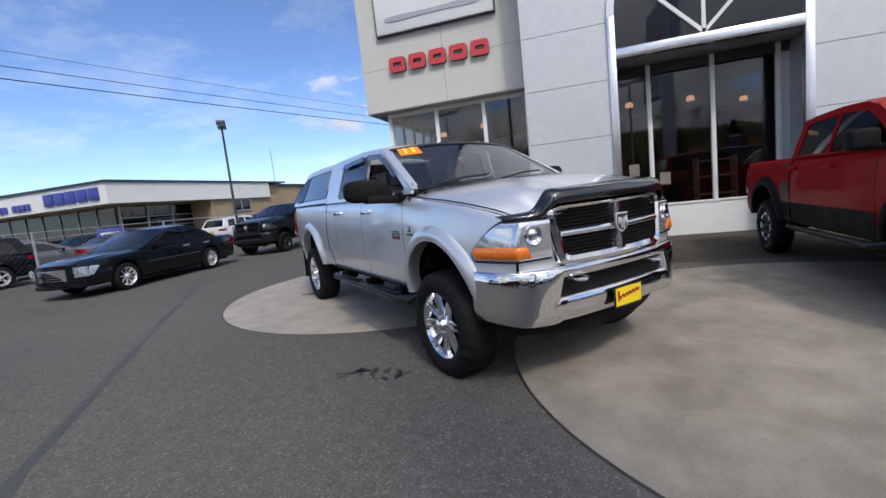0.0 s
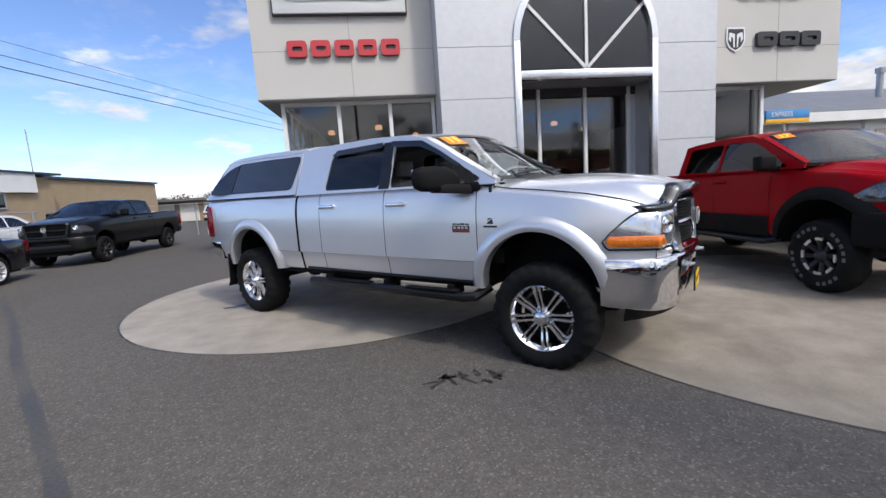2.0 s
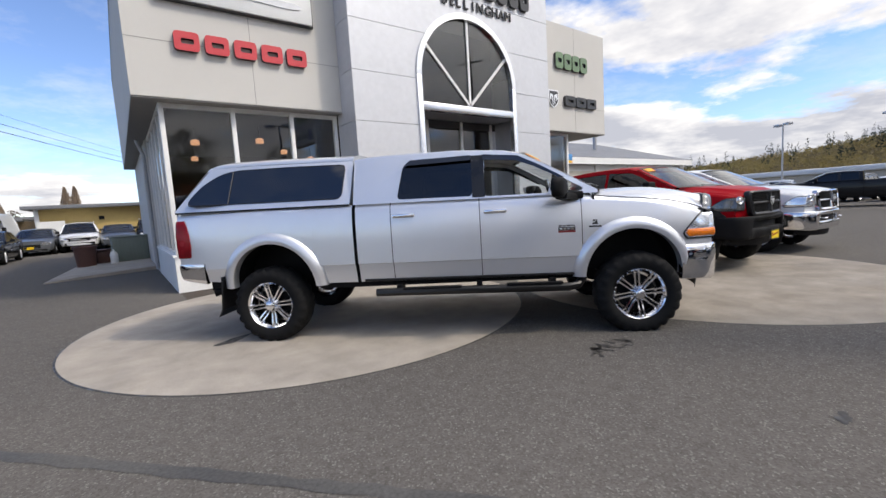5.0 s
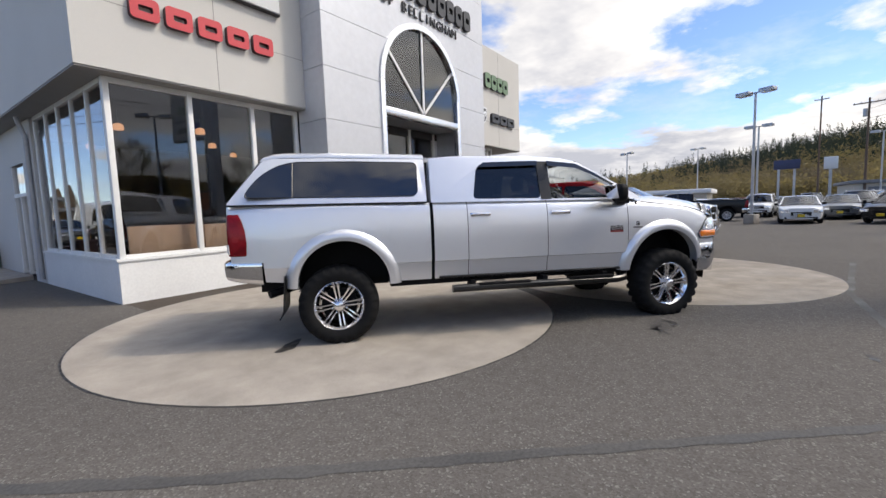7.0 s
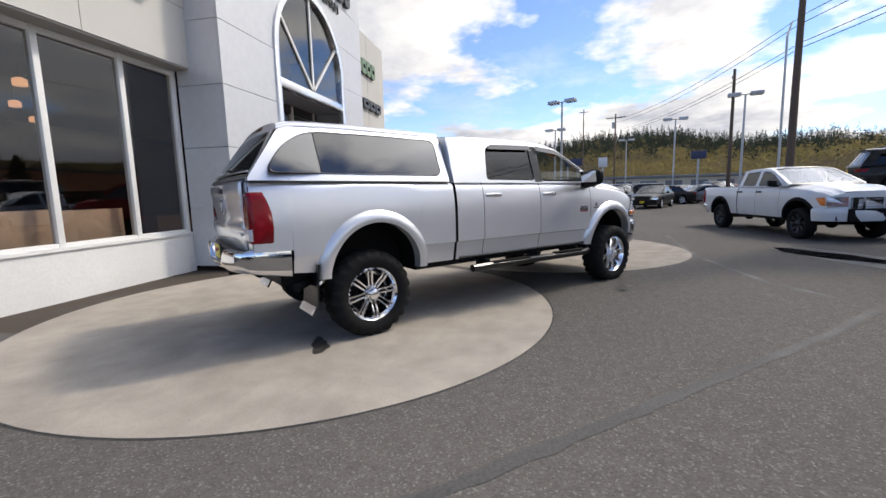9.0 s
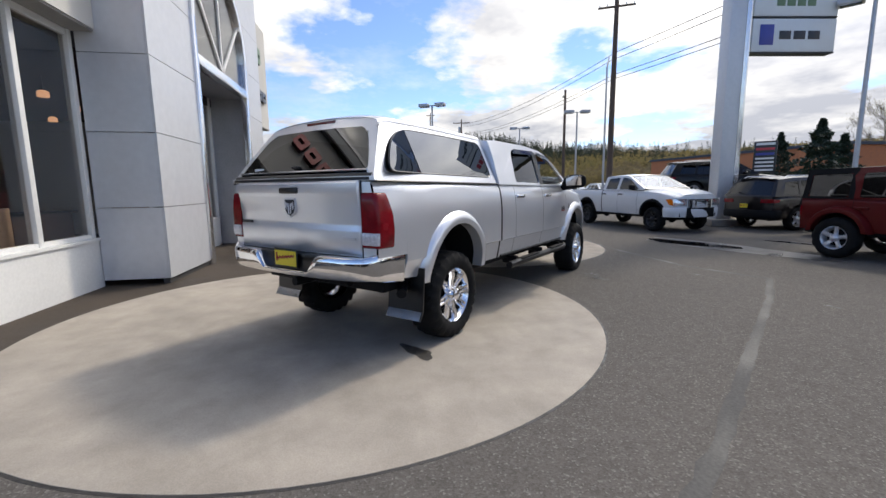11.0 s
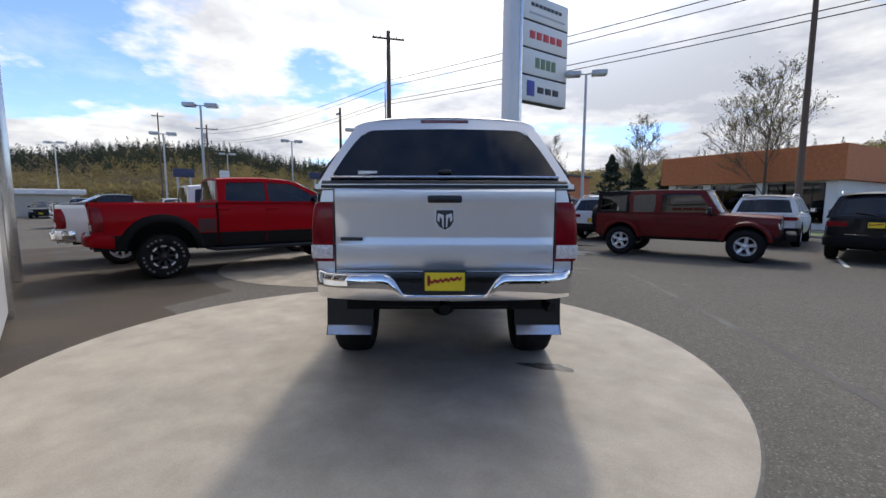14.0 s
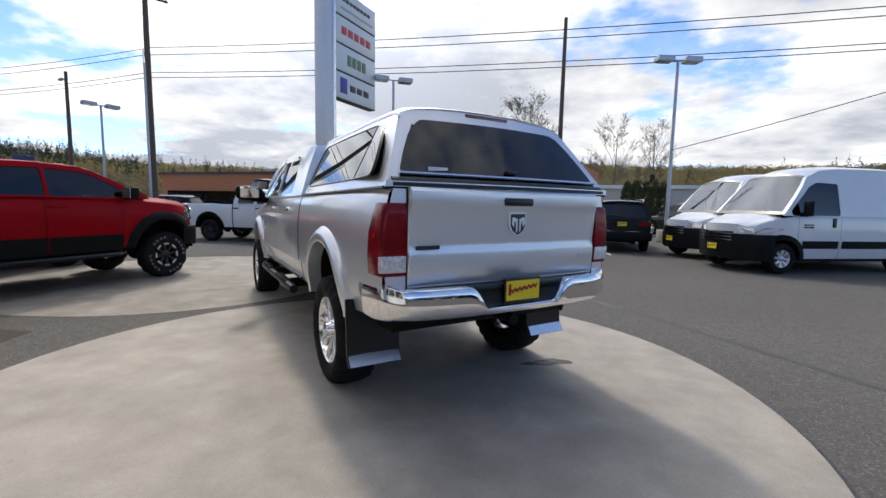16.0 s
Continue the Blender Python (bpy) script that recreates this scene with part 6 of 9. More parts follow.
# cab inside
for y in (-0.42, 0.42):
    for x, in ((2.35,), (1.45,)):
        bm = boxes((x, x + 0.5, y - 0.25, y + 0.25, 0.95, 1.12), bevel=0.04)
        box(bm, x - 0.10, x + 0.06, y - 0.24, y + 0.24, 1.08, 1.60, bevel=0.05)
        st = part("seat", bm, M["seat"], hero)
        part("headrest", boxes((x - 0.12, x - 0.02, y - 0.12, y + 0.12, 1.64, 1.82), bevel=0.035), M["seat"], st)
part("dashboard", boxes((3.25, 3.75, -0.86, 0.86, 1.05, 1.50), bevel=0.06), M["dark"], hero)
bm = bmesh.new()
lathe(bm, [(0.185, -0.012), (0.20, 0.0), (0.185, 0.012), (0.17, 0.0), (0.185, -0.012)], 28)
sw = part("steering_wheel", bm, M["black"], hero)
sw.matrix_basis = pose(3.12, 0.40, 1.47, 0, 0, -90) @ pose(0, 0, 0, -25, 0, 0)
part("cab_floor", boxes((1.08, 3.7, -0.86, 0.86, 0.80, 0.93)), M["dark"], hero)
bm = bmesh.new()
tube(bm, [(-0.4, -0.62, 0.64), (-0.62, -0.80, 0.61), (-0.78, -0.90, 0.575)], 0.045, 10)
part("exhaust_pipe", bm, M["dark"], hero)

# ---- other vehicles ----


def car_front(root, F, S, grille=(0.45, 0.62, 0.82), lamp=(0.50, 0.86, 0.68, 0.82), gm="black", bump=None, slats=5, plate_z=None, low=None, wrap=0.28, amber=False):
    fx, hw, yp = F["fx"], F["hw"], F["ypatch"]
    gw, z0, z1 = grille
    gr = yp(fx, 0.02, -gw, gw, z0, z1, 0.03, "grille", M[gm])
    if slats:
        bm = bmesh.new()
        for i in range(slats):
            v = z0 + (z1 - z0) * (i + 0.5) / slats
            loft(bm, [[F["P"](fx(u) + 0.018, u, v - 0.008), F["P"](fx(u) + 0.030, u, v - 0.006), F["P"](fx(u) + 0.030, u, v + 0.006), F["P"](fx(u) + 0.018, u, v + 0.008)] for u in [-gw * 0.95 + gw * 1.9 * k / 8 for k in range(9)]])
        part("grille_slats", bm, M["chrome"] if gm == "chrome" or S.get("bright") else M["dark"], gr)
    y0, y1, l0, l1 = lamp
    for sg in (-1, 1):
        a, b = sorted((sg * y0, sg * y1))
        hl = yp(fx, 0.018, a, b, l0, l1, 0.03, "head_lamp", M["lens"])
        x = S["xf"]
        F["spatch"](sg, 0.010, [(x + 0.01, l0), (x - wrap * 0.5, l0 + 0.02), (x - wrap, l1 - 0.02), (x - wrap * 0.4, l1)], 0.02, "lamp_wrap", M["amber"] if amber else M["lens"], hl)
    if low:
        yp(fx, 0.03, -S["w"] * 0.72, S["w"] * 0.72, low[0], low[1], 0.03, "lower_intake", M["black"])
    if bump:
        zt, zb_, m_ = bump
        path = bumper_path(S["xf"] - 0.30, fx(0) + 0.05, S["w"] - 0.005, corner=0.28, bow=S.get("fbulge", 0.14))
        sweep_bumper(root, F, path, [(-0.05, zt), (0.0, zt), (0.025, zt - 0.04), (0.02, (zt + zb_) / 2), (0.0, zb_), (-0.05, zb_)], "front_bumper", M[m_])
    if plate_z:
        yellow_plate(root, P_m(F, fx(0) + 0.075, 0, plate_z))


def car_rear(root, F, S, lamp=(0.55, 0.88, 0.85, 1.0), plate_z=0.75, yellow=True, bump=None, wrap=0.22, bar=None):
    rx, yp = F["rx"], F["ypatch"]
    y0, y1, l0, l1 = lamp
    for sg in (-1, 1):
        a, b = sorted((sg * y0, sg * y1))
        tl = yp(rx, 0.015, a, b, l0, l1, 0.03, "tail_lamp", M["tail"], sgn=-1)
        x = S["xr"]
        F["spatch"](sg, 0.010, [(x - 0.005, l0), (x + wrap * 0.7, l0 + 0.01), (x + wrap, l1 - 0.02), (x - 0.005, l1)], 0.02, "lamp_wrap", M["tail"], tl)
    if bar:
        yp(rx, 0.02, -0.55, 0.55, *bar, 0.02, "trim_bar", M["chrome"], sgn=-1)
    if bump:
        zt, zb_, m_ = bump
        path = bumper_path(S["xr"] + 0.25, rx(0) - 0.05, S["w"] - 0.01, corner=0.2, bow=0.08, front=False)
        sweep_bumper(root, F, path, [(-0.05, zt), (0.0, zt), (0.03, zt - 0.05), (0.02, zb_ + 0.05), (0.0, zb_), (-0.05, zb_)], "rear_bumper", M[m_])
    if yellow:
        yellow_plate(root, P_m(F, rx(0) - 0.09, 0, plate_z, 180))


def stock_pickup(**over):
    S = dict(type="pickup", wb=3.75, xr=-1.12, xf=4.52, w=0.99, R=0.40, tw=0.28, rim=0.25, rim_mat=M["alloy"], spokes=8, spoke_w=0.13, sill=0.56,
             belt=[(-1.12, 1.40), (2.8, 1.40), (3.3, 1.38), (3.9, 1.32), (4.35, 1.24), (4.52, 1.18)], ra=0.53, acz=0.47, fbulge=0.16, nose=0.15, xn=3.9, crown=0.11,
             wind=(3.30, 1.46, 2.42, 1.86), back=(0.98, 1.40, 1.02, 1.86), tumble=0.30, wg=0.965, bed=0.95,
             green=[(0.98, 1.40), (1.0, 1.86), (1.3, 1.89), (1.9, 1.905), (2.3, 1.88), (2.5, 1.82), (3.30, 1.44), (3.30, 1.40)],
             wins=[([(1.12, 1.43), (1.16, 1.80), (1.86, 1.83), (1.84, 1.425)], M["tint"]), ([(1.96, 1.42), (1.98, 1.83), (2.36, 1.80), (2.58, 1.71), (3.05, 1.43)], M["tint"])],
             pillar=[(1.85, 1.97, 1.415, 1.84)], cuts=[("bed_side", -1.12, 0.94), ("rear_door", 0.97, 1.90), ("front_door", 1.90, 2.98), ("front_wing", 2.98, 4.52)],
             handles=(1.08, 2.05), handle_z=1.27, mirror=(2.82, 1.48, 0.22, 0.20, 0.15), track=0.84, rise=0.05)
    S.update(over)
    return S


def stretch(S, d, at=0.9):
    """Lengthens a pickup's bed: everything ahead of it moves forward by d."""
    S = dict(S)
    mv = lambda x: x + d if x > at else x
    for key in ("belt", "green"):
        S[key] = [(mv(x), z) for x, z in S[key]]
    S["wins"] = [([(mv(x), z) for x, z in q], g) for q, g in S["wins"]]
    S["cuts"] = [(n, mv(a), mv(b)) for n, a, b in S["cuts"]]
    S["pillar"] = [(mv(a), mv(b), c, e) for a, b, c, e in S["pillar"] or []]
    S["handles"] = tuple(mv(x) for x in S["handles"])
    for key in ("wb", "xf", "xn", "bed"):
        S[key] += d
    S["wind"] = (S["wind"][0] + d, S["wind"][1], S["wind"][2] + d, S["wind"][3])
    S["back"] = (S["back"][0] + d, S["back"][1], S["back"][2] + d, S["back"][3])
    S["mirror"] = (S["mirror"][0] + d, *S["mirror"][1:])
    return S


# red pickup beside the entrance
S = stock_pickup(paint=M["red"], R=0.43, rim=0.235, sill=0.62, acz=0.53, ra=0.58, rim_mat=M["alloy_dark"], spoke_mat=M["alloy_dark"], ring=M["alloy"], spokes=8, spoke_w=0.15, wb=3.72, xr=-1.04, xf=4.38, nose=0.20, cuts=[("bed_side", -1.04, 0.94), ("rear_door", 0.97, 1.90), ("front_door", 1.90, 2.98), ("front_wing", 2.98, 4.38)], flare=(0.13, 0.05), flare_mat=M["dark"], lower=0.03, track=0.87,
                 belt=[(-1.04, 1.46), (2.8, 1.46), (3.3, 1.44), (3.9, 1.39), (4.25, 1.33), (4.38, 1.27)], wind=(3.45, 1.52, 2.60, 1.93), back=(0.98, 1.46, 1.02, 1.93),
                 green=[(0.98, 1.46), (1.0, 1.93), (1.3, 1.96), (1.9, 1.98), (2.45, 1.955), (2.66, 1.89), (3.45, 1.50), (3.45, 1.46)],
                 wins=[([(1.12, 1.49), (1.16, 1.87), (1.93, 1.90), (1.93, 1.485)], M["tint"]), ([(1.98, 1.48), (1.98, 1.90), (2.50, 1.87), (2.72, 1.78), (3.22, 1.49)], M["tint"])], pillar=None, handle_z=1.33, mirror=(3.02, 1.54, 0.24, 0.2, 0.15), acx=(0.0, 3.72))
RED_M = pose(4.03, 7.82, 0, 0, 0, -94.3)
red, RF = vehicle("pickup_truck", "red off-road pickup with black flares, parked by the entrance", "pickup truck", RED_M, S, "parked pickups")
pickup_rear(red, RF, S, chrome=False, plate_on=False, badge=False)
pickup_front(red, RF, S, grille="black", bumper=M["dark"], amber=False)
yellow_plate(red, P_m(RF, RF["fx"](0) + 0.16, -0.1, 0.62))
for sg in (-1, 1):
    for x0, x1 in ((-1.03, -0.62), (0.62, 0.93), (0.98, 1.89), (1.91, 2.97), (4.30, 4.37)):
        bm = bmesh.new()
        zc = 0.86
        grid(bm, lambda x, z: RF["P"](x, sg * (RF["hw"](x, z) + 0.006), z), [x0 + (x1 - x0) * i / 6 for i in range(7)], (0.585, 0.75, zc))
        part("lower_cladding", bm, M["dark"], red, "matt black lower body band")
    bm = bmesh.new()
    tube(bm, [(0.75, sg * 0.86, 0.56), (0.9, sg * 0.98, 0.52), (2.9, sg * 0.98, 0.52), (3.05, sg * 0.86, 0.56)], 0.04, 8)
    part("side_step", bm, M["black"], red)
    bm = bmesh.new()
    grid(bm, lambda x, z: RF["P"](x, sg * (RF["hw"](x, z) + 0.004), z), [0.60, 0.75, 0.92], (0.88, 1.1, 1.40))
    part("bed_graphic", bm, mat("dark_red_decal", (0.05, 0.006, 0.006), 0.4), red, "dark vertical bed stripe")
for y in (-0.5, -0.25, 0.0, 0.25, 0.5):
    part("roof_marker_lamp", boxes((2.28, 2.40, y - 0.05, y + 0.05, 1.965, 2.0), bevel=0.01), M["amber"], red)
bm = bmesh.new()
grid(bm, lambda t, u: RF["screen"](t, u) + Vector((0.006, 0, 0.006)), (0.80, 0.95), (-0.86, -0.75, -0.60))
stk = part("windscreen_sticker", bm, mat("orange_sticker_red_truck", (0.85, 0.25, 0.02), 0.4), red, "orange year sticker")
a, b = RF["screen"](0.80, -0.73), RF["screen"](0.95, -0.73)
up = (b - a).normalized()
rt = (RF["screen"](0.87, -0.60) - RF["screen"](0.87, -0.86)).normalized()
nr = rt.cross(up)
text_mesh("17", 0.14, 0.001, mat("yellow_print_b", (0.95, 0.75, 0.05), 0.4), "sticker_print", Matrix.Translation((a + b) / 2 + nr * 0.012) @ Matrix((rt, up, nr)).transposed().to_4x4(), stk, 0.008)

# white pickup, black pickup beyond, black pickup to the north-west
S = stretch(stock_pickup(paint=M["white_paint"], handle_mat=M["chrome"], rim_mat=M["alloy"], clear_lamps=True), 0.45)
wht, WF = vehicle("pickup_truck", "white pickup with chrome bumpers, parked in the row", "pickup truck", pose(7.0, 8.15, 0, 0, 0, -94), S, "parked pickups")
pickup_rear(wht, WF, S, plate_on=False)
pickup_front(wht, WF, S, amber=False)
S = stock_pickup(paint=M["black_paint"], rim_mat=M["alloy_dark"])
blk, BF = vehicle("pickup_truck", "black pickup with dark wheels, parked alone", "pickup truck", pose(-11.75, 18.1, 0, 0, 0, -91), S, "parked pickups")
pickup_rear(blk, BF, S, chrome=False, plate_on=False, badge=False)
pickup_front(blk, BF, S, grille="black", bumper=M["black"], amber=False)
S = stretch(stock_pickup(paint=M["black_paint"], rim_mat=M["alloy"]), 0.9)
bk2, BF2 = vehicle("pickup_truck", "black pickup parked at the end of the row", "pickup truck", pose(27.0, 3.6, 0, 0, 0, 97), S, "parked pickups")
pickup_rear(bk2, BF2, S, plate_on=False)
pickup_front(bk2, BF2, S, amber=False)
# white crew-cab across the lot
S = stock_pickup(paint=M["white_paint"], rim_mat=M["alloy_dark"], spoke_mat=M["alloy_dark"], wb=3.55, xf=4.35, xn=3.7, wind=(3.15, 1.40, 2.25, 1.82), sill=0.52,
                 belt=[(-1.12, 1.34), (2.7, 1.33), (3.2, 1.31), (3.8, 1.26), (4.2, 1.17), (4.35, 1.10)], back=(0.98, 1.34, 1.05, 1.82),
                 green=[(0.98, 1.34), (1.03, 1.82), (1.3, 1.85), (1.8, 1.86), (2.15, 1.84), (2.35, 1.78), (3.15, 1.38), (3.15, 1.34)],
                 wins=[([(1.14, 1.37), (1.20, 1.76), (1.80, 1.79), (1.78, 1.365)], M["tint"]), ([(1.90, 1.36), (1.92, 1.79), (2.22, 1.76), (2.45, 1.67), (2.92, 1.37)], M["tint"])], pillar=None,
                 cuts=[("bed_side", -1.12, 0.94), ("rear_door", 0.97, 1.85), ("front_door", 1.85, 2.85), ("front_wing", 2.85, 4.35)], handles=(1.08, 2.0), handle_mat=M["black"], handle_z=1.20, mirror=(2.7, 1.42, 0.2, 0.17, 0.13), flare=(0.07, 0.015), flare_mat=M["dark"])
tit, TF = vehicle("pickup_truck", "white crew-cab pickup parked across the lot", "pickup truck", pose(8.15, -2.95, 0, 0, 0, -173.5), S, "parked pickups")
pickup_rear(tit, TF, S, plate_on=False)
S["bright"] = True
car_front(tit, TF, S, grille=(0.44, 0.80, 1.06), lamp=(0.50, 0.90, 0.86, 1.07), gm="black", slats=3, bump=(0.80, 0.50, "white_paint"), low=(0.52, 0.66), amber=True)
TF["ypatch"](TF["fx"], 0.085, -0.52, 0.52, 0.50, 0.80, 0.03, "bumper_centre", M["dark"], tit, "dark bumper centre")
for y0, y1 in ((-0.44, -0.40), (-0.24, -0.19), (0.19, 0.24), (0.40, 0.44)):
    TF["ypatch"](TF["fx"], 0.045, y0, y1, 0.80, 1.06, 0.02, "grille_bar", M["chrome"], tit)


def suv_spec(**over):
    S = dict(type="suv", wb=2.92, xr=-0.98, xf=3.72, w=0.96, R=0.38, tw=0.26, rim=0.25, rim_mat=M["alloy"], spokes=5, spoke_w=0.16, lugs=False, sill=0.40,
             belt=[(-0.98, 1.10), (2.0, 1.08), (2.75, 1.06), (3.4, 0.98), (3.72, 0.86)], ra=0.44, acz=0.41, fbulge=0.16, nose=0.20, xn=3.0, crown=0.09, rbulge=0.07, tail_in=0.08,
             wind=(2.70, 1.11, 1.85, 1.64), back=(-0.99, 1.10, -0.66, 1.64), tumble=0.34, wg=0.92, glass=M["tint"], back_pane=(0.10, 0.82), rise=0.06, shoulder=0.06,
             green=[(-0.99, 1.10), (-0.68, 1.64), (0.0, 1.70), (1.0, 1.72), (1.6, 1.69), (1.9, 1.62), (2.70, 1.12), (2.70, 1.10)],
             wins=[([(-0.62, 1.16), (-0.44, 1.56), (0.12, 1.61), (0.02, 1.15)], M["tint"]), ([(0.12, 1.14), (0.22, 1.61), (0.98, 1.63), (0.98, 1.13)], M["tint"]), ([(1.06, 1.13), (1.06, 1.63), (1.5, 1.60), (1.78, 1.52), (2.35, 1.13)], M["tint"])],
             cuts=[("rear_wing", -0.98, 0.10), ("rear_door", 0.10, 1.02), ("front_door", 1.02, 2.22), ("front_wing", 2.22, 3.72)], handles=(0.25, 1.16), handle_z=0.98, mirror=(2.12, 1.20, 0.20, 0.15, 0.12), mirror_mat=M["black"])
    S.update(over)
    return S


def suv(paint, label, m, **over):
    S = suv_spec(paint=M[paint], **over)
    r, F_ = vehicle("suv", label, "suv", m, S, "parked suvs")
    car_front(r, F_, S, grille=(0.50, 0.66, 0.84), lamp=(0.50, 0.84, 0.72, 0.86), low=(0.42, 0.56), slats=3)
    car_rear(r, F_, S, lamp=(0.50, 0.90, 0.90, 1.02), plate_z=0.80 if paint != "black_paint" else 0.95, bar=(0.70, 0.715) if paint == "black_paint" else None, bump=(0.66, 0.40, "dark"))
    for sg in (-1, 1):
        bm = bmesh.new()
        tube(bm, [F_["P"](-0.4, sg * 0.70, 1.70), F_["P"](-0.3, sg * 0.70, 1.765), F_["P"](1.2, sg * 0.69, 1.775), F_["P"](1.35, sg * 0.69, 1.71)], 0.016, 6)
        part("roof_rail", bm, M["alloy"], r)
    bm = bmesh.new()
    grid(bm, lambda x, u: F_["P"](x, u * 0.62, 1.70 - 0.10 * (-0.45 - x) + 0.05 * (1 - u * u)), (-0.80, -0.6, -0.45), [-1, -0.5, 0, 0.5, 1])
    part("roof_spoiler", bm, S["paint"], r, smooth=60)
    bm = bmesh.new()
    tube(bm, [F_["back"](0.14, 0.0) + Vector((-0.03, 0, 0)), F_["back"](0.25, 0.45) + Vector((-0.03, 0, 0))], 0.010, 6)
    part("wiper", bm, M["black"], r)
    return r, F_


suv("bronze_paint", "dark bronze suv with a yellow card, facing the road", pose(4.35, -6.75, 0, 0, 0, -86))
wsuv, _ = suv("white_paint", "white suv parked nose to the road", pose(-3.30, -9.1, 0, 0, 0, -88))
copy_thing(wsuv, pose(1.75, -7.1, 0, 0, 0, -86))
bsuv, _ = suv("black_paint", "black suv with a yellow card, facing the road", pose(-6.12, -5.9, 0, 0, 0, -90))
copy_thing(bsuv, pose(10.3, -8.3, 0.85, 0, 0, -110))
tag(part("display_block", boxes((8.1, 11.6, -12.4, -6.9, 0.0, 0.84), bevel=0.06), M["concrete"]), "raised concrete display block under a black suv", "block")
copy_thing(bsuv, pose(-11.0, -13.5, 0, 0, 0, -60))

# red four-door off-roader with a black top and spare wheel
S = dict(type="suv", wb=2.95, xr=-0.72, xf=3.60, w=0.80, R=0.41, tw=0.27, rim=0.235, rim_mat=M["alloy"], spokes=5, spoke_w=0.2, sill=0.55, belt=[(-0.72, 1.18), (2.2, 1.17), (2.9, 1.15), (3.60, 1.09)], ra=0.46, acz=0.47, fbulge=0.04, nose=0.10, xn=2.8, crown=0.06, rbulge=0.0, tail_in=0.0,
         wind=(2.38, 1.20, 2.02, 1.78), back=(-0.72, 1.18, -0.68, 1.78), tumble=0.12, wg=0.78, paint=M["jeep_red"], glass=M["tint"], roof_mat=M["dark"], rise=0.03, shoulder=0.02, lower=0.02,
         green=[(-0.72, 1.18), (-0.70, 1.78), (0.0, 1.80), (1.0, 1.815), (2.00, 1.80), (2.38, 1.20), (2.38, 1.18)],
         wins=[([(-0.62, 1.24), (-0.60, 1.68), (0.10, 1.70), (0.10, 1.23)], M["tint"]), ([(0.28, 1.22), (0.28, 1.70), (0.85, 1.71), (0.85, 1.22)], M["tint"]), ([(1.02, 1.22), (1.02, 1.71), (1.88, 1.71), (2.20, 1.24)], M["tint"])],
         cuts=[("rear_wing", -0.72, 0.20), ("rear_door", 0.20, 0.94), ("front_door", 0.94, 2.18), ("front_wing", 2.18, 3.60)], handles=(0.35, 1.1), handle_z=1.02, mirror=(2.14, 1.25, 0.16, 0.18, 0.1), mirror_mat=M["black"], track=0.79, flare=(0.12, 0.13))
jp, JF = vehicle("off_road_car", "deep red four-door off-roader with a black hard top", "off-road car", pose(-0.90, -3.42, 0, 0, 0, -172), S)
for sg in (-1, 1):
    bm = bmesh.new()
    plate(bm, [[(-0.725, 1.19), (-0.705, 1.79), (0.0, 1.805), (0.19, 1.81), (0.19, 1.19)], [(-0.62, 1.24), (0.10, 1.23), (0.10, 1.70), (-0.60, 1.68)]], lambda u, v, d: JF["P"](u, sg * (JF["yg"](v) + 0.008 - d), v), 0.012)
    part("hard_top_side", bm, M["dark"], jp, "black hard top quarter")
car_front(jp, JF, S, grille=(0.40, 0.72, 1.02), lamp=(0.42, 0.60, 0.84, 1.0), slats=0, bump=(0.66, 0.50, "dark"), wrap=0.05)
car_rear(jp, JF, S, lamp=(0.62, 0.78, 0.82, 1.05), yellow=False, bump=(0.66, 0.48, "dark"), wrap=0.03)
part("bumper_beam", boxes((3.70, 3.92, -0.80, 0.80, 0.56, 0.74), bevel=0.04), M["dark"], jp, "black winch-style front bumper")
for sg in (-1, 1):
    part("bumper_mount", boxes((3.50, 3.72, sg * 0.4 - 0.06, sg * 0.4 + 0.06, 0.58, 0.70), bevel=0.01), M["dark"], jp)
sp = wheel(jp, -0.90, -0.05, dict(S, R=0.40), 1)
sp.matrix_basis = pose(-0.88, -0.05, 1.02, 0, 0, 90)
bm = bmesh.new()
grid(bm, lambda t, u: JF["screen"](t, u) + Vector((0.004, 0, 0.006)), (0.72, 0.94), (0.45, 0.6, 0.82))
part("windscreen_sticker", bm, M["plate"], jp, "yellow price sticker")

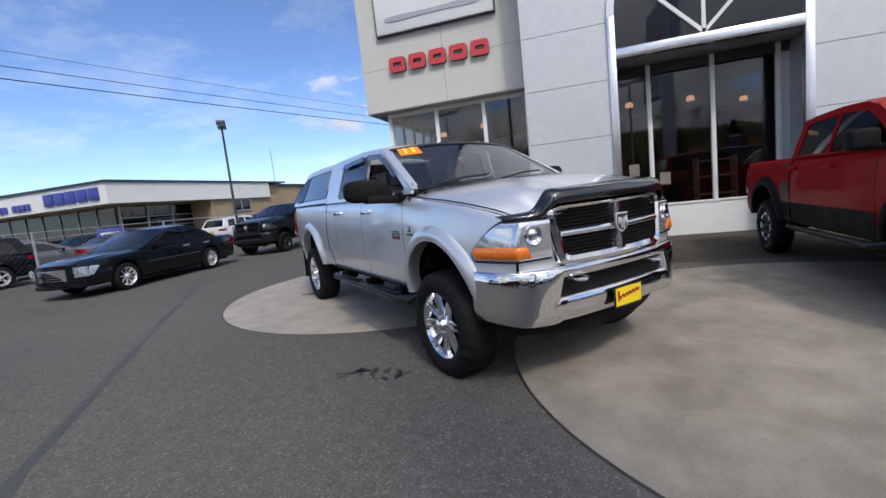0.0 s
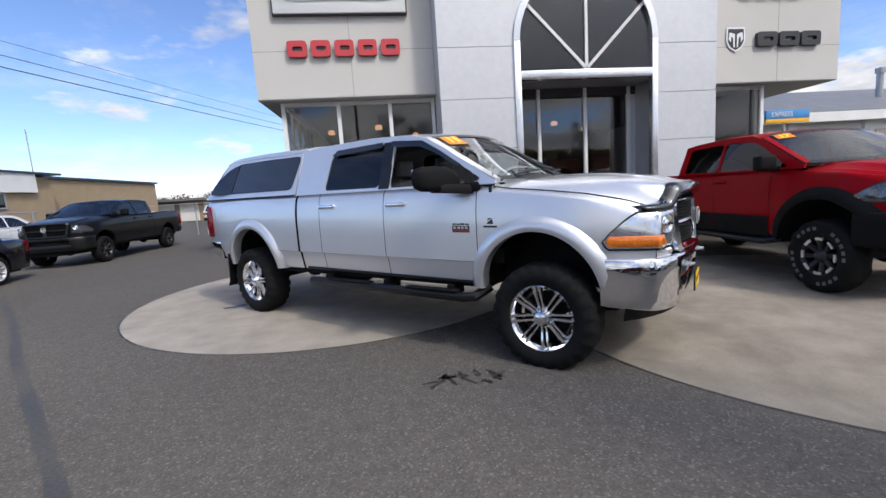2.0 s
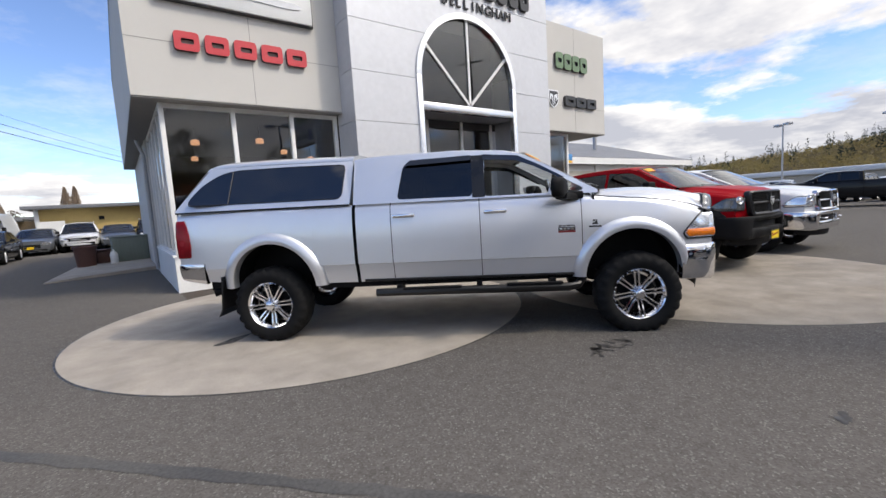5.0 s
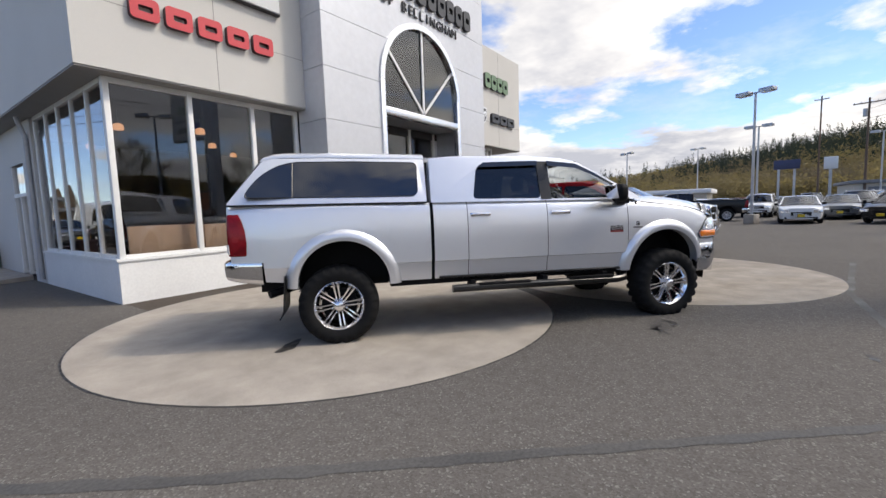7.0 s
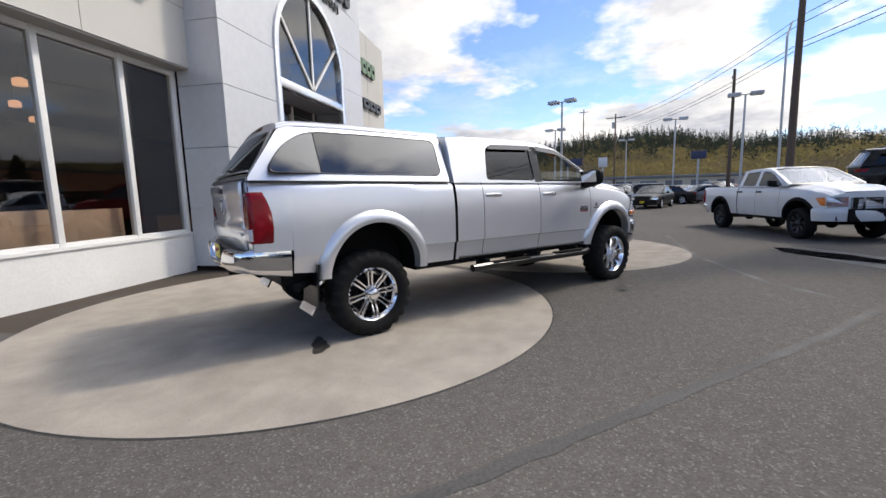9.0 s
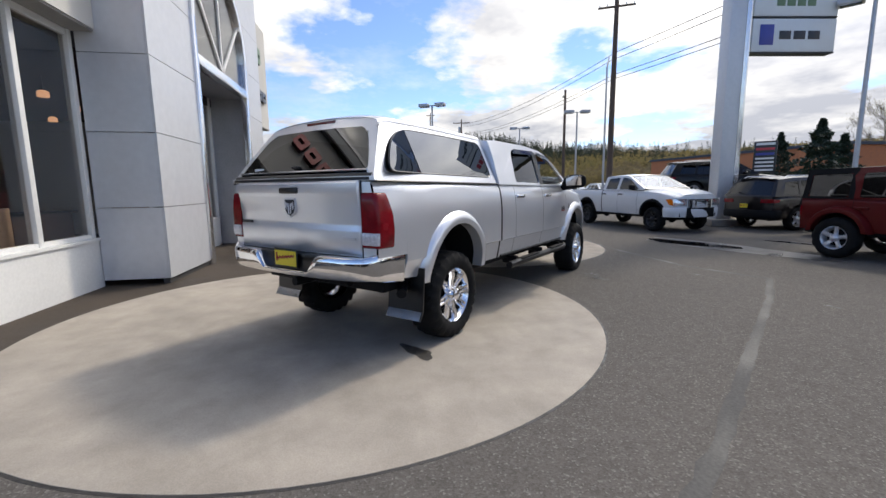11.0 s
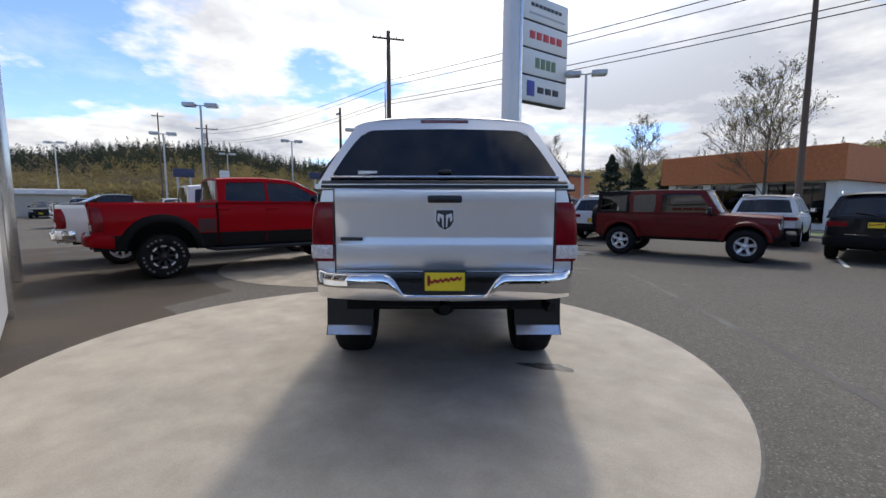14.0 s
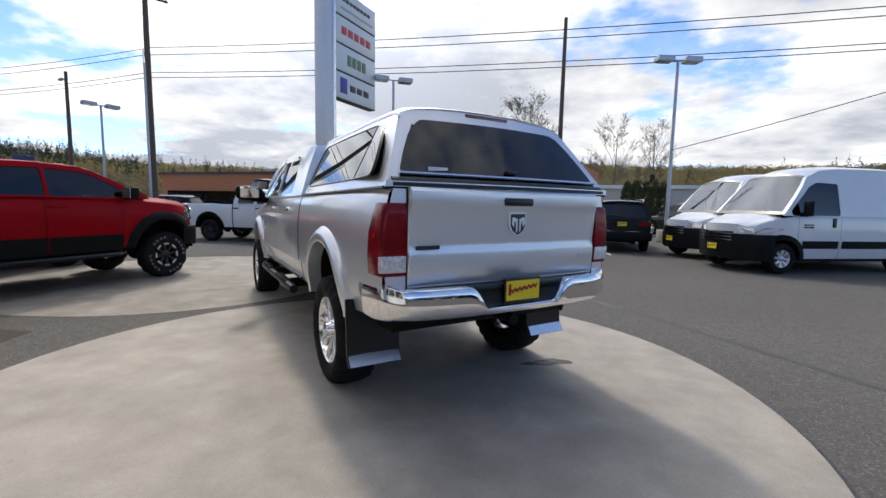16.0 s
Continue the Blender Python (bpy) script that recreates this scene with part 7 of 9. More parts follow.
# black saloon
S = dict(type="sedan", wb=2.93, xr=-1.20, xf=3.84, w=0.945, R=0.345, tw=0.24, rim=0.235, rim_mat=M["alloy"], spokes=9, spoke_w=0.08, lugs=False, sill=0.28, belt=[(-1.20, 0.96), (-0.9, 1.0), (-0.2, 1.01), (1.2, 0.98), (2.35, 0.96), (3.2, 0.90), (3.6, 0.85), (3.84, 0.77)], ra=0.40, acz=0.37, fbulge=0.20, nose=0.16, xn=3.0, crown=0.07, rbulge=0.08, tail_in=0.10,
         wind=(2.42, 0.99, 1.45, 1.42), back=(-0.34, 1.03, 0.34, 1.42), tumble=0.36, wg=0.90, paint=M["navy_paint"], glass=M["tint"], rise=0.05, green=[(-0.36, 1.00), (0.0, 1.25), (0.34, 1.41), (0.65, 1.46), (0.95, 1.47), (1.25, 1.45), (1.48, 1.40), (2.42, 0.98), (2.42, 0.96)],
         wins=[([(0.02, 1.05), (0.30, 1.30), (0.42, 1.37), (0.74, 1.405), (0.76, 1.04)], M["tint"]), ([(0.86, 1.03), (0.85, 1.405), (1.16, 1.39), (1.42, 1.34), (2.04, 1.02)], M["tint"])], cuts=[("rear_wing", -1.20, -0.05), ("rear_door", -0.05, 0.80), ("front_door", 0.80, 1.95), ("front_wing", 1.95, 3.84)], handles=(0.14, 0.95), handle_z=0.88, handle_mat=M["chrome"], mirror=(1.85, 1.03, 0.18, 0.13, 0.11), bright=True)
cad, CF = vehicle("saloon_car", "black four-door saloon with bright wheels, parked by the fence", "saloon car", pose(-11.95, 10.65, 0, 0, 0, -85), S, "parked cars")
car_front(cad, CF, S, grille=(0.42, 0.46, 0.74), lamp=(0.58, 0.86, 0.53, 0.76), slats=5, gm="chrome", low=(0.28, 0.36))
car_rear(cad, CF, S, lamp=(0.66, 0.84, 0.66, 0.96), yellow=False)
for sg in (-1, 1):
    bm = bmesh.new()
    tube(bm, [CF["P"](x, sg * (CF["hw"](x, 0.62) + 0.006), 0.62) for x in (0.45, 0.9, 1.5, 2.3)], 0.012, 6)
    part("side_trim", bm, M["chrome"], cad)


def saloon(paint, label, m):
    S2 = dict(S, paint=M[paint], bright=False, handle_mat=M[paint], spokes=5, spoke_w=0.16)
    r, F_ = vehicle("saloon_car", label, "saloon car", m, S2, "parked cars")
    car_front(r, F_, S2, grille=(0.42, 0.44, 0.64), lamp=(0.48, 0.86, 0.60, 0.74), slats=2, low=(0.28, 0.38), plate_z=0.46)
    car_rear(r, F_, S2, lamp=(0.50, 0.84, 0.76, 0.94), yellow=False)
    return r


# the far rows
wc = saloon("white_paint", "white saloon facing the lot with a yellow dealer card", pose(26.0, -0.05, 0, 0, 0, 178))
bc = saloon("black_paint", "black coupe-like saloon facing the lot", pose(25.4, -4.75, 0, 0, 0, 152))
gc = saloon("grey_paint", "grey saloon in the far row", pose(31.0, -2.6, 0, 0, 0, 172))
rc = saloon("jeep_red", "red saloon in the far row", pose(36.8, -9.6, 0, 0, 0, 100))
rr = random.Random(4)
for i in range(16):
    src = (gc, bc, wc, rc, gc, bsuv, wsuv)[i % 7]
    copy_thing(src, pose(40 + (i % 2) * 9 + rr.uniform(-0.4, 0.4), 12 - i * 2.9, 0, 0, 0, rr.choice((176, 2)) + rr.uniform(-4, 4)))
for i in range(9):
    src = (wc, gc, wsuv, bc, wc, gc)[i % 6]
    copy_thing(src, pose(22 + i * 3.0, 14.0 + rr.uniform(-0.3, 0.3), 0, 0, 0, 92 + rr.uniform(-4, 4)))
for x, y, a, src in ((30.6, -10.5, 100, gc), (37.5, -7.6, 95, bsuv), (29.6, -7.2, 104, bc), (22.0, -13.5, 20, bsuv)):
    copy_thing(src, pose(x, y, 0, 0, 0, a))
for i in range(11):
    src = (bsuv, gc, wsuv, bc, bsuv, wc, gc)[i % 7]
    copy_thing(src, pose(35.5 + rr.uniform(-0.3, 0.3), 7.0 - i * 2.75, 0, 0, 0, 174 + rr.uniform(-3, 3)))
# cars in the neighbouring lot
for x, y, a, src in ((-19.0, 9.2, -100, bsuv), (-21.5, 10.6, 80, gc), (-17.3, 6.4, -70, wsuv), (-24.5, 15.4, 100, bc), (-20.5, 14.0, 84, gc), (-21.5, 22.5, 90, wsuv), (-20.2, 26.2, 90, wc), (-18.8, 30.2, 80, wc), (-15.5, 37, 80, wsuv), (-10.35, 30.6, -92, cad), (-3.5, 37.3, -90, bsuv), (-5.42, 37.4, -90, gc), (-7.36, 37.6, -89, wsuv), (-9.3, 37.2, -91, gc)):
    copy_thing(src, pose(x, y, 0, 0, 0, a))

# white vans
S = dict(type="van", wb=3.45, xr=-1.05, xf=4.04, w=1.02, R=0.36, tw=0.24, rim=0.21, rim_mat=M["alloy"], spokes=8, spoke_w=0.16, lugs=False, sill=0.36, belt=[(-1.05, 1.36), (2.6, 1.36), (3.2, 1.35), (3.6, 1.28), (3.9, 1.17), (4.04, 1.08)], ra=0.42, acz=0.39, fbulge=0.34, nose=0.30, xn=3.0, crown=0.07, rbulge=0.02, tail_in=0.02,
         wind=(3.52, 1.40, 2.80, 2.28), sbulge=0.03, back=(-1.05, 1.36, -1.02, 2.44), tumble=0.10, wg=1.0, paint=M["white_paint"], glass=M["tint"], screen_glass=M["sky_screen"], rise=0.10, shoulder=0.02,
         green=[(-1.05, 1.36), (-1.02, 2.46), (0.5, 2.50), (1.8, 2.50), (2.4, 2.44), (2.80, 2.28), (3.52, 1.42), (3.52, 1.36), (2.6, 1.36)],
         wins=[([(1.98, 1.37), (2.00, 2.13), (2.58, 2.15), (2.82, 2.04), (3.34, 1.47), (3.28, 1.37)], M["tint"])], cuts=[("rear_panel", -1.05, 1.95), ("front_door", 1.95, 3.12), ("front_wing", 3.12, 4.04)], handles=(), mirror=(3.02, 1.50, 0.18, 0.34, 0.12), track=0.88)
van, VF = vehicle("cargo_van", "white cargo van with a dark grey bumper", "van", pose(-11.95, -3.8, 0, 0, 0, 26), S, "parked vans")
car_front(van, VF, S, grille=(0.40, 0.74, 0.93), lamp=(0.50, 0.78, 0.93, 1.07), slats=0, low=None, bump=(0.91, 0.30, "dark"), wrap=0.60, plate_z=0.58, amber=True)
for z in (0.74, 0.815, 0.89):
    VF["ypatch"](VF["fx"], 0.088, -0.44, 0.44, z, z + 0.032, 0.03, "grille_slat", M["steel"])
    VF["ypatch"](VF["fx"], 0.082, -0.46, 0.46, z + 0.034, z + 0.07, 0.02, "grille_slot", M["pit"])
car_rear(van, VF, S, lamp=(0.90, 1.0, 0.9, 1.3), yellow=False, bump=(0.55, 0.38, "dark"), wrap=0.05)
for sg in (-1, 1):
    bm = bmesh.new()
    grid(bm, lambda x, z: VF["P"](x, sg * (VF["hw"](x, z) + 0.010), z), [0.46 + 1.45 * i / 5 for i in range(6)], (0.60, 0.70, 0.78))
    part("side_moulding", bm, M["dark"], van)
    bm = bmesh.new()
    grid(bm, lambda x, z: VF["P"](x, sg * (VF["hw"](x, z) + 0.010), z), [2.0 + 1.0 * i / 5 for i in range(6)], (0.60, 0.70, 0.78))
    part("side_moulding", bm, M["dark"], van)
    part("handle_recess", boxes((2.10, 2.20, min(sg * 1.0, sg * 1.03), max(sg * 1.0, sg * 1.03), 1.10, 1.32), bevel=0.01), M["black"], van)
    part("van_badge", boxes((2.72, 2.98, min(sg * 1.0, sg * 1.028), max(sg * 1.0, sg * 1.028), 1.14, 1.17), (2.72, 2.98, min(sg * 1.0, sg * 1.028), max(sg * 1.0, sg * 1.028), 1.08, 1.12)), M["sign_black"], van)
    bm = bmesh.new()
    rings = []
    for k in range(21):
        a = math.pi * (-0.05 + 1.1 * k / 20)
        rings.append([VF["P"](S["wb"] + (0.42 + dr) * math.cos(a), sg * (VF["hw"](S["wb"] + 0.5 * math.cos(a), 0.8) + dy), max(0.30, 0.39 + (0.42 + dr) * math.sin(a))) for dr, dy in ((-0.01, -0.03), (-0.01, 0.02), (0.10, 0.014), (0.12, -0.01))])
    loft(bm, rings)
    part("wheel_arch_flare", bm, M["dark"], van)
copy_thing(van, pose(-11.5, -6.25, 0, 0, 0, 25))
copy_thing(van, pose(-11.35, 37.0, 0, 0, 0, -93))

# ---- signs on the building ----


def sign_blocks(name, label, x0, x1, z0, z1, n, y, face, gap=0.18, gx=0.0, slant=0.0):
    """A row of plain raised blocks, one for each letter."""
    t = thing(name, pose(0, 0, 0), label, "sign")
    w_ = (x1 - x0) / n
    for i in range(n):
        a, b = x0 + w_ * (i + gap / 2), x0 + w_ * (i + 1 - gap / 2)
        h = z1 - z0
        bm = bmesh.new()
        lp = rounded([(a, z0), (b, z0), (b, z1), (a, z1)], h * 0.22, 4)
        slot = rounded([(a + (b - a) * 0.28, z0 + h * 0.36), (b - (b - a) * 0.22, z0 + h * 0.36), (b - (b - a) * 0.22, z0 + h * 0.64), (a + (b - a) * 0.28, z0 + h * 0.64)], h * 0.08, 2)
        plate(bm, [lp, slot], lambda u, v, d: Vector((u, y - 0.10 + d, v)), 0.012)
        part("letter_face", bm, face, t, smooth=30)
        bm = bmesh.new()
        plate(bm, [lp, slot], lambda u, v, d: Vector((u, y - 0.088 + d, v)), 0.088)
        part("letter_body", bm, M["sign_side"] if face is M["sign_red"] else M["sign_black"], t, smooth=30)
    return t


sign_blocks("wall_sign", "row of red raised sign blocks on the grey wall", -4.18, -1.50, 4.75, 5.11, 5, FY, M["sign_red"])
sign_blocks("wall_sign", "row of black raised sign blocks on the grey wall", 7.88, 9.85, 4.74, 5.10, 3, FY, M["sign_black"], 0.1)
sign_blocks("wall_sign", "row of green raised sign blocks on the grey wall", 7.40, 9.30, 6.0, 6.55, 4, FY, M["sign_green"], 0.12)
sign_blocks("wall_sign", "row of dark raised sign blocks on the tower", 1.15, 5.35, 7.12, 7.72, 9, TY, M["sign_black"], 0.2)
ws = thing("wall_sign", pose(7.32, FY - 0.02, 4.93), "black shield sign with a bright rim on the grey wall", "sign")
shield(ws, pose(0, 0, 0, 0, 0, -90), 0.62)
lettering = thing("wall_lettering", pose(2.85, TY - 0.03, 6.82), "dark raised lettering on the silver tower", "sign")
word, pitch = "OF BELLINGHAM", 0.262
for k, ch in enumerate(word):
    if ch != " ":
        text_mesh(ch, 0.36, 0.02, M["sign_black"], "letter", pose((k - (len(word) - 1) / 2) * pitch - (0.05 if k > 4 and k < 9 else 0.0), 0, 0, 90, 0, 0), lettering)
sg_ = thing("wall_sign", pose(0, 0, 0), "large pale sign panel with a winged emblem", "sign")
part("panel", boxes((-4.35, -1.35, FY - 0.14, FY - 0.02, 5.68, 6.75), bevel=0.02), M["sign_white"], sg_)
part("panel_edge", boxes((-4.38, -1.32, FY - 0.10, FY - 0.005, 5.65, 6.78), bevel=0.01), M["acm_dark"], sg_)
bm = bmesh.new()
plate(bm, [[(-2.85 + 1.25 * math.cos(2 * math.pi * k / 40), 6.0 + (0.10 + 0.05 * math.cos(4 * math.pi * k / 40)) * math.sin(2 * math.pi * k / 40)) for k in range(40)]], lambda u, v, d: Vector((u, FY - 0.16 + d, v)), 0.02)
part("emblem", bm, M["steel"], sg_, "slender winged emblem")

# showroom contents
tag(part("window_board", boxes((-4.25, -2.95, WY + 0.30, WY + 0.34, 0.80, 1.32), (-2.93, -1.9, WY + 0.30, WY + 0.34, 0.80, 1.30), bevel=0.006), mat("cream_board", (0.66, 0.50, 0.40), 0.8, var=0.08)), "cream board standing behind the showroom window", "board")
for x, y in ((-3.6, 13.2), (-2.2, 12.6), (-1.0, 14.5), (1.8, 13.0), (3.4, 13.4), (0.4, 16), (-3.2, 16.5), (5.2, 15)):
    lp = thing("pendant_lamp", pose(x, y, 3.35), "small warm pendant lamp in the showroom", "lamp", "showroom lamps")
    bm = bmesh.new()
    rings = [[Vector((r * math.cos(2 * math.pi * k / 14), r * math.sin(2 * math.pi * k / 14), z)) for k in range(14)] for r, z in ((0.10, 0.0), (0.10, 0.10), (0.05, 0.13))]
    loft(bm, rings)
    part("shade", bm, mat("warm_shade", (0.5, 0.3, 0.2), 0.5, emit=(1.0, 0.55, 0.32, 0.7)) if "warm_shade" not in bpy.data.materials else bpy.data.materials["warm_shade"], lp, "glowing shade")
    bm = bmesh.new()
    tube(bm, [(0, 0, 0.1), (0, 0, 0.42)], 0.008, 5)
    part("cord", bm, M["black"], lp)
ds = thing("reception_desk", pose(1.7, 13.6, 0.04), "brown reception desk with papers on it", "desk")
part("desk_body", boxes((-0.9, 0.9, -0.35, 0.35, 0, 1.0), bevel=0.02), mat("desk_wood", (0.12, 0.06, 0.035), 0.5), ds)
part("desk_top", boxes((-0.98, 0.98, -0.42, 0.42, 1.004, 1.05), bevel=0.01), M["dark"], ds)
for x, z, nm in ((1.2, 1.15, "poster"), (1.45, 1.45, "poster"), (2.1, 1.2, "poster")):
    tag(part(nm, boxes((x, x + 0.22, DY + 0.04, DY + 0.046, z, z + 0.28)), M["sign_white"]), "small paper notice on the showroom glass", "poster", "window notices")
rk = thing("display_shelf", pose(3.7, 12.6, 0.04), "pale open display shelf inside the showroom", "shelf")
for z in (0.3, 0.75, 1.2, 1.6):
    part("shelf_board", boxes((-0.45, 0.45, -0.2, 0.2, z, z + 0.04)), mat("shelf_wood", (0.35, 0.25, 0.18), 0.6) if "shelf_wood" not in bpy.data.materials else bpy.data.materials["shelf_wood"], rk)
for x in (-0.45, 0.41):
    part("shelf_side", boxes((x, x + 0.04, -0.2, 0.2, 0, 1.7)), bpy.data.materials["shelf_wood"], rk)

# orange cone against the tower
cn = thing("traffic_cone", pose(6.5, 10.2, 0), "orange traffic cone beside the tower", "cone")
bm = bmesh.new()
rings = [[Vector((r * math.cos(2 * math.pi * k / 16), r * math.sin(2 * math.pi * k / 16), z)) for k in range(16)] for r, z in ((0.13, 0.03), (0.03, 0.68), (0.02, 0.70))]
loft(bm, rings)
part("cone_body", bm, M["orange"], cn)
part("cone_base", boxes((-0.18, 0.18, -0.18, 0.18, 0, 0.03), bevel=0.008), M["orange"], cn)

# ---- sign pylon ----
py = thing("sign_pylon", pose(5.85, -6.2, 0, 0, 0, -8), "tall silver pylon with four stacked white sign panels", "sign pylon")
part("column", boxes((-0.26, 0.26, -0.36, 0.36, 0.25, 13.0), bevel=0.02), M["acm"], py)
part("column_edge", boxes((-0.29, -0.262, -0.36, -0.18, 0.25, 13.0), bevel=0.004), M["chrome_trim"], py, "mirror-bright strip")
part("footing", boxes((-0.6, 0.6, -0.7, 0.7, 0, 0.25), bevel=0.03), M["concrete"], py)
PAN = [(6.10, 7.20, "sign_black", 3), (7.28, 8.38, "sign_green", 4), (8.46, 9.56, "sign_red", 5), (9.64, 10.74, "sign_black", 8)]
for z0, z1, c, n in PAN:
    pn = part("sign_panel", boxes((-0.22, 0.22, -3.45, -0.46, z0, z1), bevel=0.03), M["sign_white"], py)
    part("panel_edge", boxes((-0.19, 0.19, -3.47, -0.44, z0 - 0.04, z0 + 0.005)), M["sign_black"], pn)
    for sx in (-1, 1):
        for i in range(n):
            w_ = {3: 1.55, 4: 1.45, 5: 2.25, 8: 2.1}[n] / n
            y = -0.62 - {3: 0.80, 4: 0.62, 5: 0.22, 8: 0.28}[n] - w_ * i
            h = {3: 0.28, 4: 0.46, 5: 0.33, 8: 0.15}[n]
            zc = (z0 + z1) / 2 + (0.12 if n == 8 else 0)
            part("letter_block", boxes((min(sx * 0.22, sx * 0.235), max(sx * 0.22, sx * 0.235), y - w_ * 0.80, y, zc - h / 2, zc + h / 2), bevel=0.004), M[c], pn)
        if n == 3:
            part("emblem", boxes((min(sx * 0.22, sx * 0.238), max(sx * 0.22, sx * 0.238), -1.22, -0.72, z0 + 0.22, z1 - 0.20), bevel=0.01), M["sign_blue"], pn, "dark blue shield emblem")
        if n == 8:
            part("emblem", boxes((min(sx * 0.22, sx * 0.235), max(sx * 0.22, sx * 0.235), -3.2, -0.8, z0 + 0.25, z0 + 0.34), bevel=0.004), M["steel"], pn, "thin winged line emblem")

# ---- lot lamps ----


def lot_lamp(x, y, h, yaw=0, heads=2, dark=False, label="tall galvanised lot lamp with two box heads"):
    t = thing("street_lamp", pose(x, y, 0, 0, 0, yaw), label, "street lamp", "lot lamps")
    m_ = M["pole_dark"] if dark else M["steel"]
    bm = bmesh.new()
    tube(bm, [(0, 0, 0.5), (0, 0, h - 0.05)], 0.085, 10, taper=0.06)
    part("pole", bm, m_, t)
    part("footing", boxes((-0.28, 0.28, -0.28, 0.28, 0, 0.55), bevel=0.03), M["concrete"], t)
    for s in ((-1, 1) if heads == 2 else (1,)):
        bm = bmesh.new()
        box(bm, min(s * 0.25, s * 0.95), max(s * 0.25, s * 0.95), -0.24, 0.24, h - 0.10, h + 0.12, bevel=0.03)
        hd = part("lamp_head", bm, M["steel"] if not dark else M["pole_dark"], t)
        part("lamp_lens", boxes((min(s * 0.32, s * 0.88), max(s * 0.32, s * 0.88), -0.18, 0.18, h - 0.115, h - 0.102)), M["lens"], hd)
        bm = bmesh.new()
        tube(bm, [(0, 0, h - 0.02), (s * 0.3, 0, h)], 0.035, 8)
        part("arm", bm, m_, t)
    return t


for x, y, h, yaw in ((22.5, 2.2, 7.2, 60), (35.0, 1.9, 7.0, 70), (23.3, -9.1, 7.1, 75), (33.0, -8.0, 7.15, 75), (4.4, -10.1, 7.65, 35), (-8.5, -10.5, 7.75, 20), (58, 8, 8, 60), (52, -8, 7.5, 70), (46, 14, 7, 50)):
    lot_lamp(x, y, h, yaw)
lot_lamp(-20.0, 22.0, 7.3, 130, 2, True, "tall dark lot lamp with box heads")


def utility_pole(x, y, h, arm=1.3, yaw=0, trans=False, lamp=False, r=0.15):
    t = thing("utility_pole", pose(x, y, 0, 0, 0, yaw), "weathered wooden utility pole with a cross-arm" if arm else "plain weathered wooden utility pole", "utility pole", "utility poles")
    bm = bmesh.new()
    tube(bm, [(0, 0, -0.1), (0.02, 0, h * 0.5), (0, 0, h)], r, 10, taper=r * 0.62)
    part("pole", bm, M["wood"], t)
    if arm:
        part("cross_arm", boxes((-arm, arm, -0.06, 0.06, h - 0.62, h - 0.50), bevel=0.01), M["wood"], t)
        for k in (-0.92, -0.5, 0.5, 0.92):
            bm = bmesh.new()
            tube(bm, [(arm * k, 0, h - 0.50), (arm * k, 0, h - 0.36)], 0.035, 6)
            part("insulator", bm, M["steel"], t)
    if trans:
        bm = bmesh.new()
        tube(bm, [(0.32, 0, h - 2.1), (0.32, 0, h - 1.2)], 0.2, 12)
        part("transformer", bm, M["steel"], t)
    if lamp:
        bm = bmesh.new()
        tube(bm, [(0, 0, h - 0.6), (0.7, 0, h - 0.3), (1.1, 0, h - 0.28)], 0.03, 6)
        part("lamp_arm", bm, M["steel"], t)
        part("lamp_head", boxes((1.0, 1.6, -0.12, 0.12, h - 0.36, h - 0.24), bevel=0.03), M["steel"], t)
    return t


utility_pole(21.8, -11.1, 14.7, 1.25, 62, r=0.24)
utility_pole(28.2, -10.4, 9.8, 0, -20, lamp=True)
utility_pole(-3.8, -11.4, 10.3, 0, 0, r=0.13)
utility_pole(61.9, -8.4, 12.4, 1.4, 70, trans=True)
utility_pole(82.4, -6.2, 16.8, 0.9, 70)
utility_pole(-46, -12, 12.5, 1.25, 80)
bm = bmesh.new()
tube(bm, [(20.6, -9.9, 0), (20.5, -9.8, 9.6), (21.3, -10.4, 10.6)], 0.08, 8, taper=0.04)
tag(part("metal_mast", bm, M["steel"]), "slim galvanised mast beside the utility pole", "mast")
bm = bmesh.new()
tube(bm, [(-36.5, 48, 4.2), (-36.5, 48, 10.2)], 0.05, 6)
tag(part("antenna_mast", bm, M["steel"]), "thin antenna mast on the far roof", "antenna")


def wire(a, b, sag=0.8, r=0.014):
    a, b = Vector(a), Vector(b)
    bm = bmesh.new()
    tube(bm, [a.lerp(b, t / 14) - Vector((0, 0, sag * 4 * (t / 14) * (1 - t / 14))) for t in range(15)], r, 4)
    tag(part("overhead_wire", bm, M["black"]), "dark overhead wire slung between poles", "wire", "overhead wires")


for k, z0, z1 in ((-0.3, 11.0, 10.0), (0.3, 10.6, 9.7), (0.0, 9.5, 8.7), (0.05, 9.2, 8.5)):
    wire((21.8 + k, -11.1, z0), (-46 + k, -12, z1), 0.9, 0.022)
    wire((21.8 + k, -11.1, z0), (61.9 + k, -8.4, z0 + 0.6), 0.9, 0.02)
wire((-8.5, -10.4, 4.0), (-30, -8, 11.0), 0.4, 0.02)
for z, r in ((8.9, 0.010), (8.35, 0.016), (7.9, 0.022)):
    wire((-27.5, -14, z), (-3.5, 56, z - 0.3), 0.5, r)

